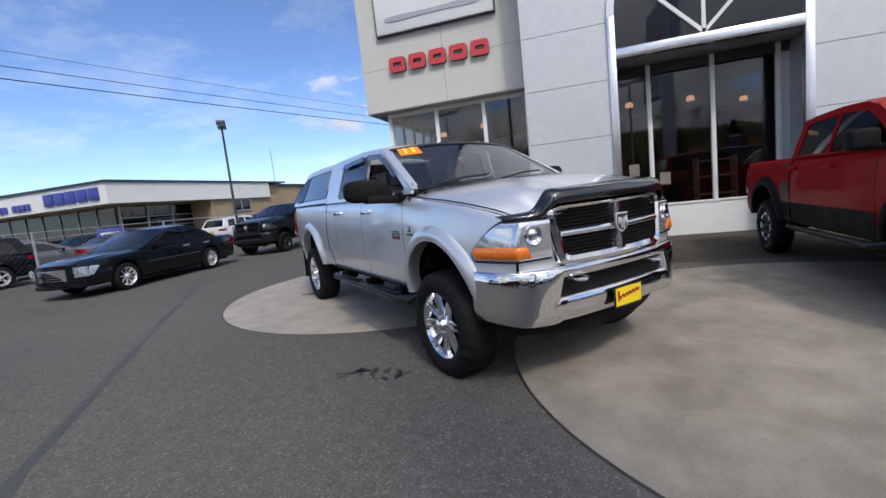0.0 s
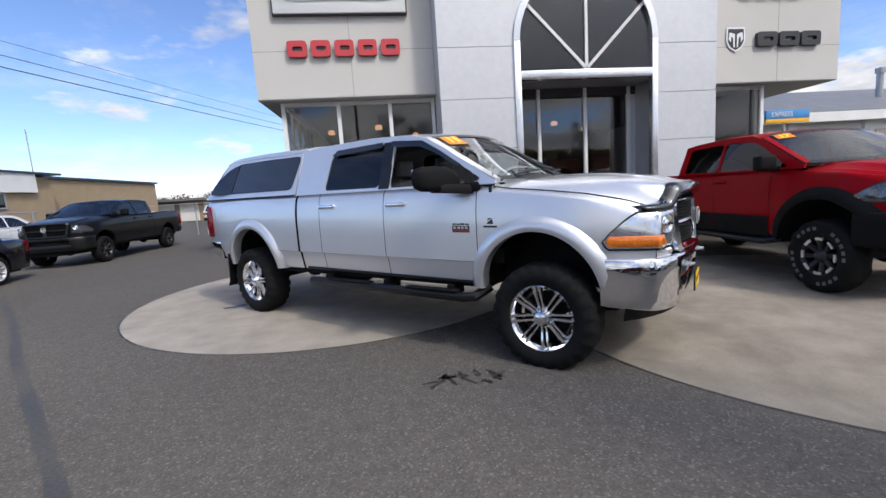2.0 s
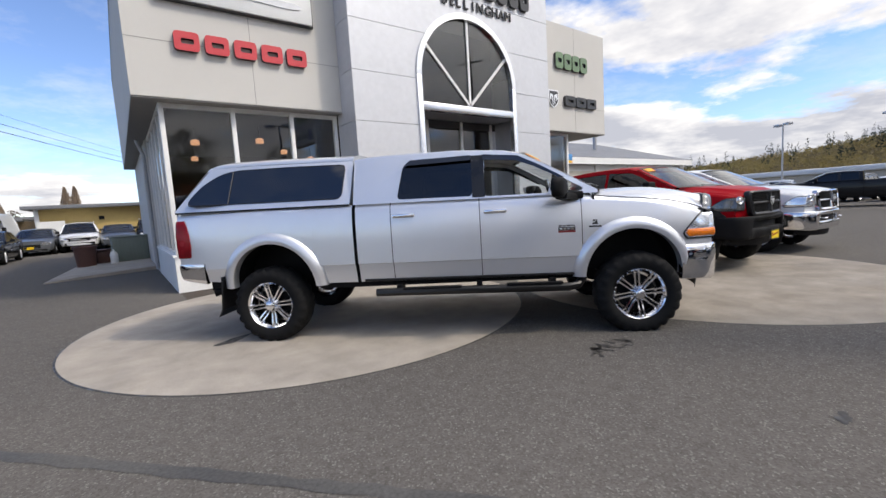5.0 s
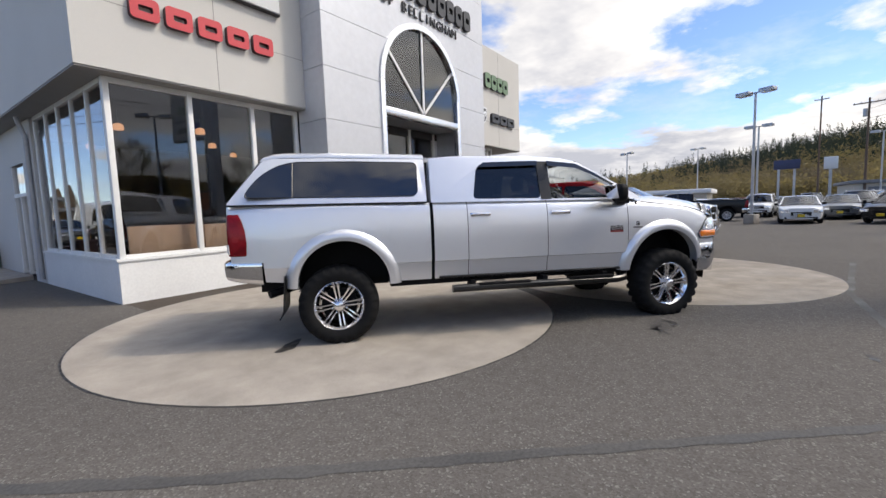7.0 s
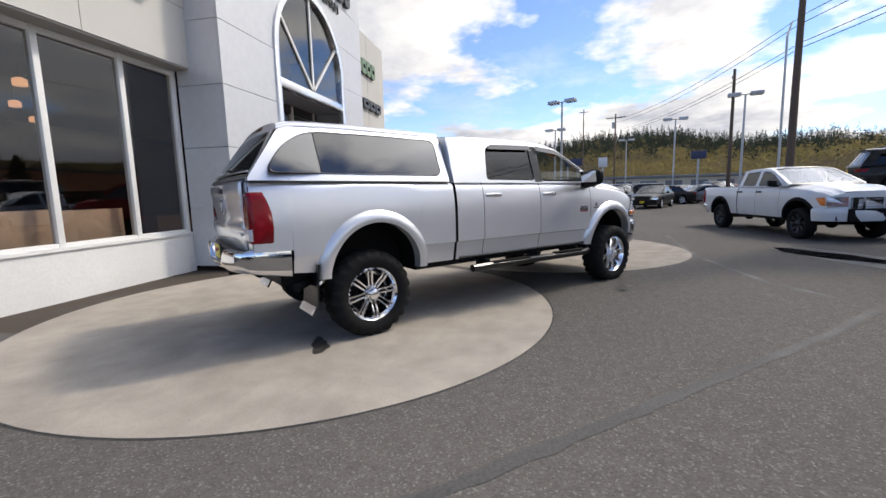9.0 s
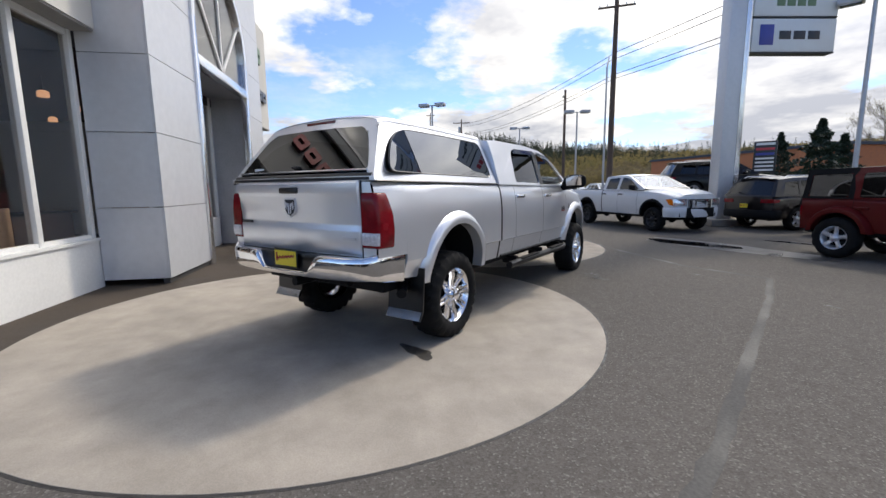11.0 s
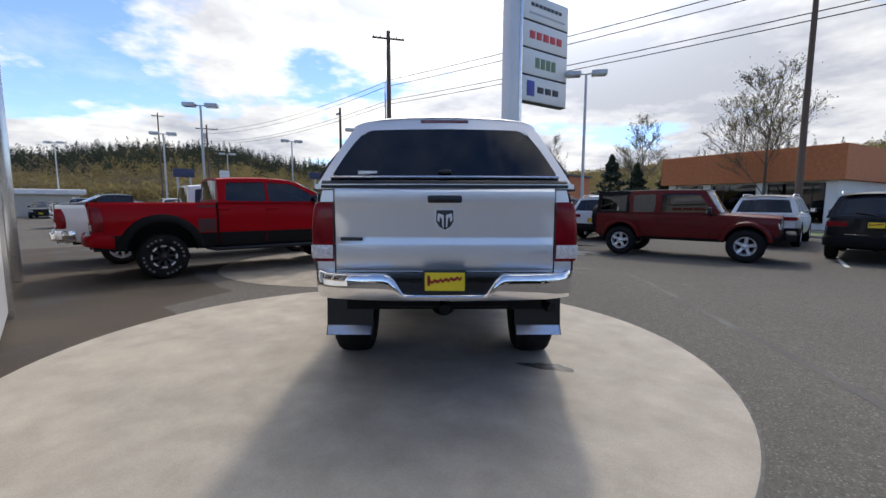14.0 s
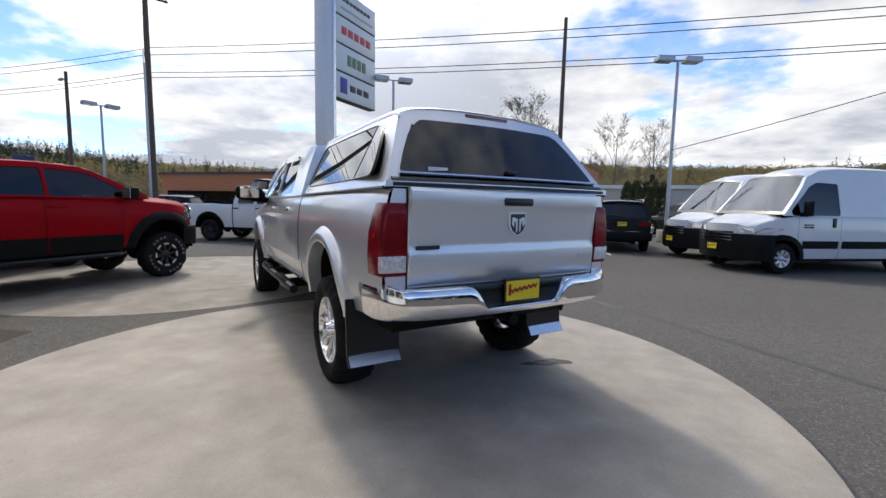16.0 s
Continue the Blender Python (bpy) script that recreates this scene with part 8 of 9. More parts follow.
# ---- neighbouring buildings ----
M["tan_brick"] = mat("tan_block_wall", (0.36, 0.27, 0.17), 0.9, var=0.12, scale=1.5, fine=30, bump=0.2)
M["yellow_wall"] = mat("yellow_metal_wall", (0.50, 0.36, 0.13), 0.6, var=0.08)
M["cream_wall"] = mat("cream_wall", (0.55, 0.50, 0.42), 0.7, var=0.08)
M["grey_roof"] = mat("grey_metal_roof", (0.16, 0.165, 0.175), 0.5, var=0.12, scale=2)
M["brick_orange"] = mat("orange_brick", (0.55, 0.20, 0.085), 0.85, var=0.22, scale=6, fine=40, bump=0.2)
M["blue_trim"] = mat("dark_blue_trim", (0.03, 0.045, 0.07), 0.5)
M["grass"] = mat("verge_grass", (0.10, 0.15, 0.035), 0.95, var=0.3, scale=3, fine=60)
nb = thing("showroom_building", pose(0, 0, 0), "low white and tan showroom with a deep white fascia", "building")
part("wall", boxes((-42, -26.6, 19.6, 33, 0, 3.2), (-42, -26.0, 33.002, 49, 0, 4.25)), M["tan_brick"], nb)
for sp in ((-42, -24.6, 17.7, 18.1, 3.15, 4.35), (-25.0, -24.6, 18.104, 31.4, 3.15, 4.35)):
    part("fascia", boxes(sp), M["white"], nb)
part("side_wall", boxes((-26.6, -24.85, 25.1, 33.0, 0, 3.146), (-26.6, -25.004, 25.1, 33.0, 3.15, 4.2)), M["tan_brick"], nb)
wd = part("window", boxes((-24.86, -24.80, 27.2, 29.0, 2.25, 3.05)), M["tint"], nb)
part("frame", boxes((-24.84, -24.77, 27.1, 27.2, 2.15, 3.13), (-24.84, -24.77, 29.0, 29.1, 2.15, 3.13), (-24.84, -24.77, 27.204, 28.996, 2.15, 2.25), (-24.84, -24.77, 27.204, 28.996, 3.05, 3.13), (-24.84, -24.77, 28.05, 28.12, 2.254, 3.046)), M["steel"], wd)
part("soffit", boxes((-42, -25.0, 18.104, 25.09, 3.2, 4.2)), M["white"], nb)
part("roof_edge", boxes((-42.1, -24.5, 17.6, 33.6, 4.354, 4.48), (-42.1, -25.8, 33.604, 49.2, 4.254, 4.42)), M["blue_trim"], nb)
for i in range(3):
    y0 = 19.6 + i * 1.8
    wd = part("window", boxes((-26.62, -26.52, y0 + 0.08, y0 + 1.72, 0.5, 3.0)), M["tint"], nb)
    part("frame", boxes((-26.55, -26.46, y0, y0 + 0.08, 0.4, 3.1), (-26.55, -26.46, y0 + 0.084, y0 + 1.796, 1.6, 1.66), (-26.55, -26.46, y0 + 0.084, y0 + 1.796, 2.3, 2.35)), M["steel"], wd)
for i in range(9):
    x0 = -41.5 + i * 1.65
    wd = part("window", boxes((x0 + 0.08, x0 + 1.57, 19.50, 19.58, 0.5, 3.0)), M["tint"], nb)
    part("frame", boxes((x0, x0 + 0.08, 19.44, 19.55, 0.4, 3.1), (x0 + 0.084, x0 + 1.646, 19.44, 19.55, 1.6, 1.66)), M["steel"], wd)
part("door", boxes((-25.98, -25.9, 44.0, 46.2, 0.1, 2.6)), M["white"], nb)
sgn = thing("fascia_sign", pose(0, 0, 0), "row of dark blue raised sign blocks on the white fascia", "sign")
for i in range(5):
    part("letter_block", boxes((-29.6 + i * 0.92, -28.85 + i * 0.92, 17.58, 17.70, 3.42, 4.12), bevel=0.02), M["sign_blue"], sgn)
sgn = thing("fascia_sign", pose(0, 0, 0), "row of small blue raised sign blocks on the white fascia", "sign")
for i in range(9):
    if i != 4:
        part("letter_block", boxes((-34.6 + i * 0.42, -34.28 + i * 0.42, 17.6, 17.70, 3.35, 3.75), bevel=0.01), M["sign_blue"], sgn)
tag(part("roof_unit", boxes((-33, -31.5, 38, 39.5, 4.3, 5.1), bevel=0.03), M["cream_wall"]), "cream air-conditioning unit on the far roof", "roof unit")
yb = thing("storage_building", pose(0, 0, 0), "long low yellow storage building with a flat overhanging roof", "building")
part("wall", boxes((-9.6, 12, 39, 52, 0, 2.75)), M["yellow_wall"], yb)
part("roof", boxes((-10.2, 12.5, 38.2, 53, 2.75, 2.98), bevel=0.02), M["grey_roof"], yb)
part("wing_wall", boxes((-17.0, -9.7, 43.5, 50, 0, 2.1)), M["tan_brick"], yb)
part("wing_roof", boxes((-17.6, -10.7, 42.7, 50.6, 2.104, 2.3), bevel=0.02), M["grey_roof"], yb)
part("yard_screen", boxes((-9.6, -8.2, 38.75, 38.84, 0, 1.95)), M["white"], yb, "pale sheet screen by the corner")
part("corner_trim", boxes((-9.68, -9.45, 38.86, 39.0, 0, 2.75)), M["white"], yb)
part("wall_lamp", boxes((-6.4, -6.1, 38.8, 39.0, 1.9, 2.15)), M["dark"], yb)
lb = thing("garage_row", pose(0, 0, 0), "long cream garage row with white doors", "building")
part("wall", boxes((-40, -9.8, 52, 60, 0, 2.35)), M["tan_brick"], lb)
part("roof", boxes((-41, -9.0, 51, 61, 2.354, 2.6)), M["grey_roof"], lb)
for i in range(9):
    part("door", boxes((-33 + i * 2.6, -31 + i * 2.6, 51.9, 51.99, 0.05, 2.1)), M["white"], lb)
# chain-link fence posts and mesh
fc = thing("chain_link_fence", pose(0, 0, 0), "galvanised chain-link fence between the lots", "fence")
pts = [(-15.2, 4.0), (-15.2, 8.5), (-15.4, 13), (-15.4, 18), (-15.0, 23), (-12.6, 25.2), (-10.4, 27.0)]
for x, y in pts:
    bm = bmesh.new()
    tube(bm, [(x, y, 0), (x, y, 1.75)], 0.04, 8)
    part("post", bm, M["steel"], fc)
for (x0, y0), (x1, y1) in zip(pts, pts[1:]):
    bm = bmesh.new()
    tube(bm, [(x0, y0, 1.72), (x1, y1, 1.72)], 0.018, 6)
    part("rail", bm, M["steel"], fc)
bm = bmesh.new()
for (x0, y0), (x1, y1) in zip(pts, pts[1:]):
    L_ = math.hypot(x1 - x0, y1 - y0)
    n = int(L_ / 0.16)
    for i in range(n):
        for s in (0, 1):
            a = i / n
            b = min(1, max(0, a + (1 if s else -1) * 1.7 / L_))
            za, zb2 = 0.03, 0.03 + 1.68 * abs(b - a) * L_ / 1.7
            p, q = Vector((x0 + (x1 - x0) * a, y0 + (y1 - y0) * a, za)), Vector((x0 + (x1 - x0) * b, y0 + (y1 - y0) * b, zb2))
            d = Vector(((y1 - y0) / L_, -(x1 - x0) / L_, 0)) * 0.0 + Vector((0, 0, 0.0016))
            bm.faces.new([bm.verts.new(v) for v in (p - d, q - d, q + d, p + d)])
tagged(part("wire_mesh", bm, M["steel"], fc, smooth=0), kind="stuff")
# service building to the east
sv = thing("service_building", pose(0, 0, 0), "white service building with a low grey metal roof", "building")
part("wall", boxes((11.5, 32.1, 17.0, 30, 0, 3.45)), M["white"], sv)
bm = bmesh.new()
loft(bm, [[Vector((x, 16.6, 3.5)), Vector((x, 16.6, 3.85)), Vector((x + k, 23.5, 6.0)), Vector((x, 30.4, 3.85)), Vector((x, 30.4, 3.5))] for x, k in ((11.2, 0), (32.5, -3.0))])
part("roof", bm, M["grey_roof"], sv, smooth=0)
part("eave", boxes((11.2, 32.5, 16.5, 16.6, 3.4, 3.8)), M["white"], sv)
for i in range(5):
    part("door", boxes((12.4 + i * 3.9, 15.4 + i * 3.9, 16.93, 16.99, 0.05, 3.0)), M["cream_wall"], sv)
    part("pier", boxes((15.55 + i * 3.9, 16.0 + i * 3.9, 16.85, 17.02, 0.0, 3.4)), M["white"], sv)
bm = bmesh.new()
tube(bm, [(24.2, 20, 4.6), (24.2, 20, 6.15)], 0.15, 10)
tube(bm, [(24.2, 20, 6.15), (24.2, 20, 6.4)], 0.22, 10)
part("flue", bm, M["steel"], sv)
ex = thing("hanging_sign", pose(14.05, 15.5, 3.46), "blue and yellow sign board", "sign")
part("board", boxes((-0.98, 0.98, -0.06, 0.06, 0.0, 0.34), bevel=0.01), mat("sign_sky_blue", (0.06, 0.25, 0.55), 0.4), ex)
part("lower_board", boxes((-0.98, 0.98, -0.06, 0.06, -0.16, -0.004), bevel=0.01), mat("sign_yellow", (0.80, 0.42, 0.03), 0.4), ex)
text_mesh("EXPRESS", 0.26, 0.004, M["sign_white"], "lettering", pose(-0.28, -0.068, 0.17, 90, 0, 0), ex)
part("sign_post", boxes((-0.05, 0.05, 0.07, 0.17, -3.52, 0.3)), M["steel"], ex)

# across the road
br = thing("brick_building", pose(0, 0, 0), "low orange brick building with dark windows and white piers", "building")
cA, cB = Vector((-4.2, -21.6)), Vector((4.8, -23.7))
ang = math.degrees(math.atan2(cB.y - cA.y, cB.x - cA.x))
L_ = (cB - cA).length
for nm, sp, m_ in (("wall", [(0, L_, -8, 0, 0, 2.7)], "white"), ("parapet", [(-0.4, L_ + 0.4, -8.4, 0.8, 2.7, 4.55)], "brick_orange"), ("window", [(0.6, L_ - 0.6, 0.002, 0.06, 0.35, 2.6)], "tint")):
    o = part(nm, boxes(*sp), M[m_], br)
    o.matrix_basis = pose(cA.x, cA.y, 0, 0, 0, ang)
for i in range(16):
    z = 2.78 + i * 0.11
    o = part("brick_course", boxes((-0.42, L_ + 0.42, 0.80, 0.85, z, z + 0.06)), M["brick_orange"], br)
    o.matrix_basis = pose(cA.x, cA.y, 0, 0, 0, ang)
for k in (0.0, 0.36, 0.70, 0.96):
    o = part("pier", boxes((L_ * k, L_ * k + 0.5, 0.0, 0.3, 0, 2.69)), M["white"], br)
    o.matrix_basis = pose(cA.x, cA.y, 0, 0, 0, ang)
b2 = thing("brick_building", pose(0, 0, 0), "long low orange brick building far across the road", "building")
part("wall", boxes((21, 45, -42, -31, 0, 4.6)), M["brick_orange"], b2)
part("window", boxes((22, 44, -30.98, -30.9, 0.8, 2.6)), M["tint"], b2)
part("roof_edge", boxes((20.8, 45.2, -42.2, -30.8, 4.6, 4.85)), M["blue_trim"], b2)
wb_ = thing("warehouse", pose(0, 0, 0), "long low white warehouse behind a hedge", "building")
part("wall", boxes((-34, -5.5, -44, -36, 0, 3.4)), M["cream_wall"], wb_)
part("roof", boxes((-34.5, -5, -44.5, -35.6, 3.404, 3.75)), M["white"], wb_)
tl_ = thing("sales_tent", pose(0, 0, 0), "long white flat-roofed sales canopy in the far lot", "canopy")
part("roof", boxes((52, 62, 6, 24, 2.2, 2.75), bevel=0.1), M["white"], tl_)
part("wall", boxes((52.5, 61.5, 6.5, 23.5, 0, 2.2)), M["cream_wall"], tl_)


def board_sign(x, y, z0, z1, w_, yaw, face, label, legs=1):
    t = thing("road_sign", pose(x, y, 0, 0, 0, yaw), label, "sign")
    part("board", boxes((-w_ / 2, w_ / 2, -0.12, 0.12, z0, z1), bevel=0.02), M[face], t)
    part("text_bar", boxes((-w_ * 0.38, w_ * 0.38, -0.135, -0.122, z0 + (z1 - z0) * 0.42, z0 + (z1 - z0) * 0.62)), M["sign_white"] if face != "sign_white" else M["sign_black"], t)
    for k in ((0,) if legs == 1 else (-0.3, 0.3)):
        part("post", boxes((w_ * k - 0.08, w_ * k + 0.08, -0.08, 0.08, 0, z0)), M["steel"], t)


board_sign(38.0, -0.05, 3.7, 4.45, 1.7, 90, "sign_navy", "dark blue road sign on two posts", 2)
board_sign(34.0, -2.3, 3.35, 4.2, 0.75, 90, "sign_white", "small white road sign on a post")
board_sign(31.0, -9.25, 3.6, 4.25, 1.1, 75, "sign_navy", "dark blue road sign on a post")

board_sign(-20.6, 14.6, 1.22, 1.72, 0.95, 60, "sign_blue", "small blue board sign by the fence")
lw = thing("warehouse", pose(0, 0, 0), "long low pale grey warehouse beyond the car rows", "building")
part("wall", boxes((62, 74, -30, -7.5, 0, 2.7)), M["cream_wall"], lw)
part("roof", boxes((61.6, 74.4, -30.4, -7.1, 2.704, 3.1), bevel=0.05), M["grey_roof"], lw)
for i in range(6):
    part("door", boxes((61.93, 61.99, -28.5 + i * 3.5, -26.2 + i * 3.5, 0.05, 2.3)), M["grey_roof"], lw)

db = thing("road_sign", pose(11.7, -14.0, 0, 0, 0, 38), "dark directory board with coloured and white lines", "sign")
part("board", boxes((-0.50, 0.50, -0.06, 0.06, 2.1, 3.75), bevel=0.02), M["sign_black"], db)
for i, (z, c) in enumerate(((3.54, "sign_white"), (3.28, "sign_red"), (3.02, "sign_blue"), (2.80, "sign_white"), (2.60, "sign_white"), (2.40, "sign_white"), (2.20, "sign_white"))):
    part("line_bar", boxes((-0.40, 0.40, -0.075, 0.075, z, z + (0.12 if i < 3 else 0.09))), M[c], db)
for x in (-0.4, 0.4):
    part("leg", boxes((x - 0.06, x + 0.06, -0.05, 0.05, 0, 2.1)), M["pole_dark"], db)
# utility cabinet and bins by the west side
uc = thing("utility_cabinet", pose(-5.05, 21.1, 0.09, 0, 0, 4), "grey-green ribbed utility cabinet", "cabinet")
M["cabinet_green"] = mat("cabinet_green", (0.17, 0.20, 0.17), 0.5, var=0.12, scale=3)
part("body", boxes((-0.62, 0.62, -0.4, 0.4, 0, 0.88), bevel=0.02), M["cabinet_green"], uc)
part("cap", boxes((-0.66, 0.66, -0.44, 0.44, 0.884, 0.95), bevel=0.015), M["cabinet_green"], uc)
for i in range(11):
    part("rib", boxes((-0.58 + i * 0.11, -0.535 + i * 0.11, -0.435, -0.402, 0.08, 0.82), bevel=0.006), M["cabinet_green"], uc)
pb = thing("gas_bottle", pose(-5.62, 20.35, 0.07), "small white gas bottle beside the cabinet", "bottle")
bm = bmesh.new()
loft(bm, [[Vector((r * math.cos(math.pi * k / 7), r * math.sin(math.pi * k / 7), z)) for k in range(14)] for r, z in ((0.10, 0), (0.12, 0.03), (0.12, 0.34), (0.09, 0.42), (0.03, 0.46), (0.03, 0.52))])
part("bottle", bm, M["white"], pb)
M["brown_plastic"] = mat("brown_plastic", (0.085, 0.036, 0.026), 0.6, var=0.15, scale=3)
bn = thing("planter_tub", pose(-6.42, 20.6, 0.055), "large round brown tub with a thick rim", "tub")
ring = lambda r, z: [Vector((r * math.cos(math.pi * k / 12), r * math.sin(math.pi * k / 12), z)) for k in range(24)]
bm = bmesh.new()
loft(bm, [ring(0.28, 0), ring(0.33, 0.64), ring(0.31, 0.64), ring(0.28, 0.55)])
part("tub_wall", bm, M["brown_plastic"], bn)
bm = bmesh.new()
loft(bm, [ring(0.325, 0.64), ring(0.36, 0.65), ring(0.365, 0.71), ring(0.35, 0.73), ring(0.31, 0.725), ring(0.30, 0.65)])
part("rim", bm, M["brown_plastic"], bn)
sb2 = thing("storage_box", pose(-5.98, 21.3, 0.07, 0, 0, 6), "small dark brown lidded box", "box")
part("box_body", boxes((-0.24, 0.24, -0.2, 0.2, 0, 0.44), bevel=0.015), M["brown_plastic"], sb2)
part("lid", boxes((-0.26, 0.26, -0.22, 0.22, 0.444, 0.52), bevel=0.02), M["brown_plastic"], sb2)
# verge along the road
bm = bmesh.new()
grid(bm, lambda x, y: Vector((x, y, 0.06)), (-60, -20, 0, 20, 70), (-17.6, -14.2))
tag(part("verge", bm, M["grass"], smooth=0), "strip of green verge along the road", "grass", kind="structure")
slab("kerb", [(-60, 70, -14.2, -14.05, 0, 0.12), (-60, 70, -17.75, -17.6, 0, 0.12)], M["concrete"], "pale concrete kerb along the verge", "kerb", bevel=0.01)

# ---- trees and hills ----


def bare_tree(name, x, y, h, seed, buds=0.0, spread=0.40, label="bare spring tree with fine twigs"):
    rnd = random.Random(seed)
    t = thing(name, pose(x, y, 0), label, "tree", "bare trees")
    trunk, twigs = bmesh.new(), bmesh.new()
    tube(trunk, [(0, 0, 0), (0.03, 0, h * 0.12), (0, 0.03, h * 0.25)], h * 0.014, 8, taper=h * 0.011)
    leaves = []
    tube(trunk, [(0, 0, h * 0.25), (rnd.uniform(-0.02, 0.02) * h, 0, h * 0.55), (rnd.uniform(-0.04, 0.04) * h, rnd.uniform(-0.03, 0.03) * h, h * 0.96)], h * 0.011, 6, taper=h * 0.0015)

    def grow(p, d, ln, r, depth):
        q = p + d * ln
        mid = p.lerp(q, 0.5) + Vector((rnd.uniform(-1, 1), rnd.uniform(-1, 1), rnd.uniform(-0.2, 0.5))) * ln * 0.07
        r = max(r, 0.007)
        tube(trunk if depth < 1 else twigs, [p, mid, q], r, 4 if depth < 2 else 3, taper=max(0.005, r * 0.35))
        if depth >= 3:
            leaves.append(q)
            return
        for k in range(7 if depth == 0 else 5):
            nd = (d + Vector((rnd.uniform(-1, 1), rnd.uniform(-1, 1), rnd.uniform(-0.3, 0.6))) * (spread + 0.25)).normalized()
            f = rnd.uniform(0.3, 1.0)
            grow(p.lerp(q, f), nd, ln * rnd.uniform(0.38, 0.62), r * 0.42 * (1.1 - 0.4 * f), depth + 1)

    for k in range(11):
        f = 0.22 + 0.68 * k / 10 + rnd.uniform(-0.03, 0.03)
        a = k * 2.4 + rnd.uniform(-0.5, 0.5)
        d = Vector((math.cos(a), math.sin(a), rnd.uniform(1.0, 2.1))).normalized()
        grow(Vector((0, 0, h * f)), d, h * (0.40 - 0.24 * f), h * 0.0045 * (1.15 - 0.7 * f), 0)
    part("trunk", trunk, M["bark"], t)
    tagged(part("branchwork", twigs, M["bark"], t), kind="stuff")
    if buds:
        bm = bmesh.new()
        for q in leaves:
            for _ in range(int(buds)):
                c = q + Vector((rnd.gauss(0, 1), rnd.gauss(0, 1), rnd.gauss(0, 1))) * 0.22
                a, b = Vector((rnd.uniform(-1, 1), rnd.uniform(-1, 1), rnd.uniform(-1, 1))) * 0.07, Vector((rnd.uniform(-1, 1), rnd.uniform(-1, 1), rnd.uniform(-1, 1))) * 0.07
                bm.faces.new([bm.verts.new(c + v) for v in (a, b, -a)])
        tagged(part("bud_haze", bm, M["bud"], t, smooth=0, loose=True), kind="stuff")
    return t


M["bark"] = mat("grey_bark", (0.095, 0.078, 0.062), 0.95, var=0.3)
M["bud"] = mat("spring_buds", (0.22, 0.20, 0.06), 0.9, var=0.3)
for i, (x, y, h, bd_) in enumerate(((-1.0, -21.0, 8.2, 1), (2.5, -31, 9, 1), (-8.8, -44, 11, 0), (-14, -50, 11, 1), (4, -52, 11, 1), (12, -36, 9, 1), (20, -52, 10, 1), (33, -52, 11, 1))):
    bare_tree("tree", x, y, h, 30 + i, bd_)


def leaf_cloud(bm, c, rx, rz, n, s, rnd, cone=False):
    """Many small leaf faces in an uneven crown."""
    lobes = [(Vector((rnd.gauss(0, 0.45), rnd.gauss(0, 0.45), rnd.gauss(0, 0.4))), rnd.uniform(0.45, 0.75)) for _ in range(7)]
    for _ in range(n):
        if cone:
            t = rnd.random() ** 0.75
            a, rr_ = rnd.uniform(0, 6.283), rx * (1 - t ** 1.7) * math.sqrt(rnd.uniform(0.35, 1)) * (0.75 + 0.25 * math.sin(t * 40))
            p = c + Vector((rr_ * math.cos(a), rr_ * math.sin(a), rz * 2 * t - rz))
        else:
            lc, lr = rnd.choice(lobes)
            d = Vector((rnd.gauss(0, 1), rnd.gauss(0, 1), rnd.gauss(0, 1))).normalized() * lr * rnd.uniform(0.6, 1)
            q = lc + d
            p = c + Vector((q.x * rx, q.y * rx, q.z * rz))
        a, b = (Vector((rnd.uniform(-1, 1), rnd.uniform(-1, 1), rnd.uniform(-0.8, 0.8))) * s for _ in "ab")
        bm.faces.new([bm.verts.new(p + v) for v in (a, b, -a * 0.9 - b * 0.3)])


M["conifer"] = mat("conifer_green", (0.022, 0.040, 0.022), 0.95, var=0.35, scale=0.5, fine=4)
M["hedge"] = mat("hedge_green", (0.095, 0.095, 0.028), 0.95, var=0.35, scale=1.5, fine=8)
rnd = random.Random(9)
for x, y, h in ((13.4, -19.5, 5.2), (15.2, -23.5, 4.6), (8.6, -26.5, 4.6), (21, -25, 5.4), (11.0, -27.0, 5.6), (7.0, -28.5, 4.4), (-12.4, -40, 5)):
    t = thing("conifer", pose(x, y, 0), "dense dark green conifer", "tree", "conifers")
    bm = bmesh.new()
    tube(bm, [(0, 0, 0), (0, 0, h * 0.8)], 0.12, 6, taper=0.03)
    part("trunk", bm, M["bark"], t)
    bm = bmesh.new()
    leaf_cloud(bm, Vector((0, 0, h * 0.54)), h * 0.34, h * 0.46, 2600, 0.17, rnd, True)
    part("crown", bm, M["conifer"], t, smooth=0, loose=True)
for k in range(5):
    t = thing("hedge_tree", pose(-8.3 - k * 0.62, -24.0 - k * 0.1, 0), "clipped columnar evergreen in a row", "tree", "hedge trees")
    bm = bmesh.new()
    for _ in range(2600):
        d = Vector((rnd.gauss(0, 1), rnd.gauss(0, 1), rnd.gauss(0, 1))).normalized() * rnd.uniform(0.72, 1.0)
        c = Vector((d.x * 0.46, d.y * 0.46, 1.75 + k % 2 * 0.15 + d.z * 1.75))
        a, b = (Vector((rnd.uniform(-1, 1), rnd.uniform(-1, 1), rnd.uniform(-1, 1))) * 0.10 for _ in "ab")
        bm.faces.new([bm.verts.new(c + v) for v in (a, b, -a * 0.9 - b * 0.3)])
    part("crown", bm, M["hedge"], t, smooth=0, loose=True)
    bm = bmesh.new()
    tube(bm, [(0, 0, 0), (0, 0, 1.5)], 0.1, 6)
    part("trunk", bm, M["bark"], t)
M["poplar_twigs"] = mat("poplar_twigs", (0.24, 0.18, 0.13), 0.95, var=0.2)
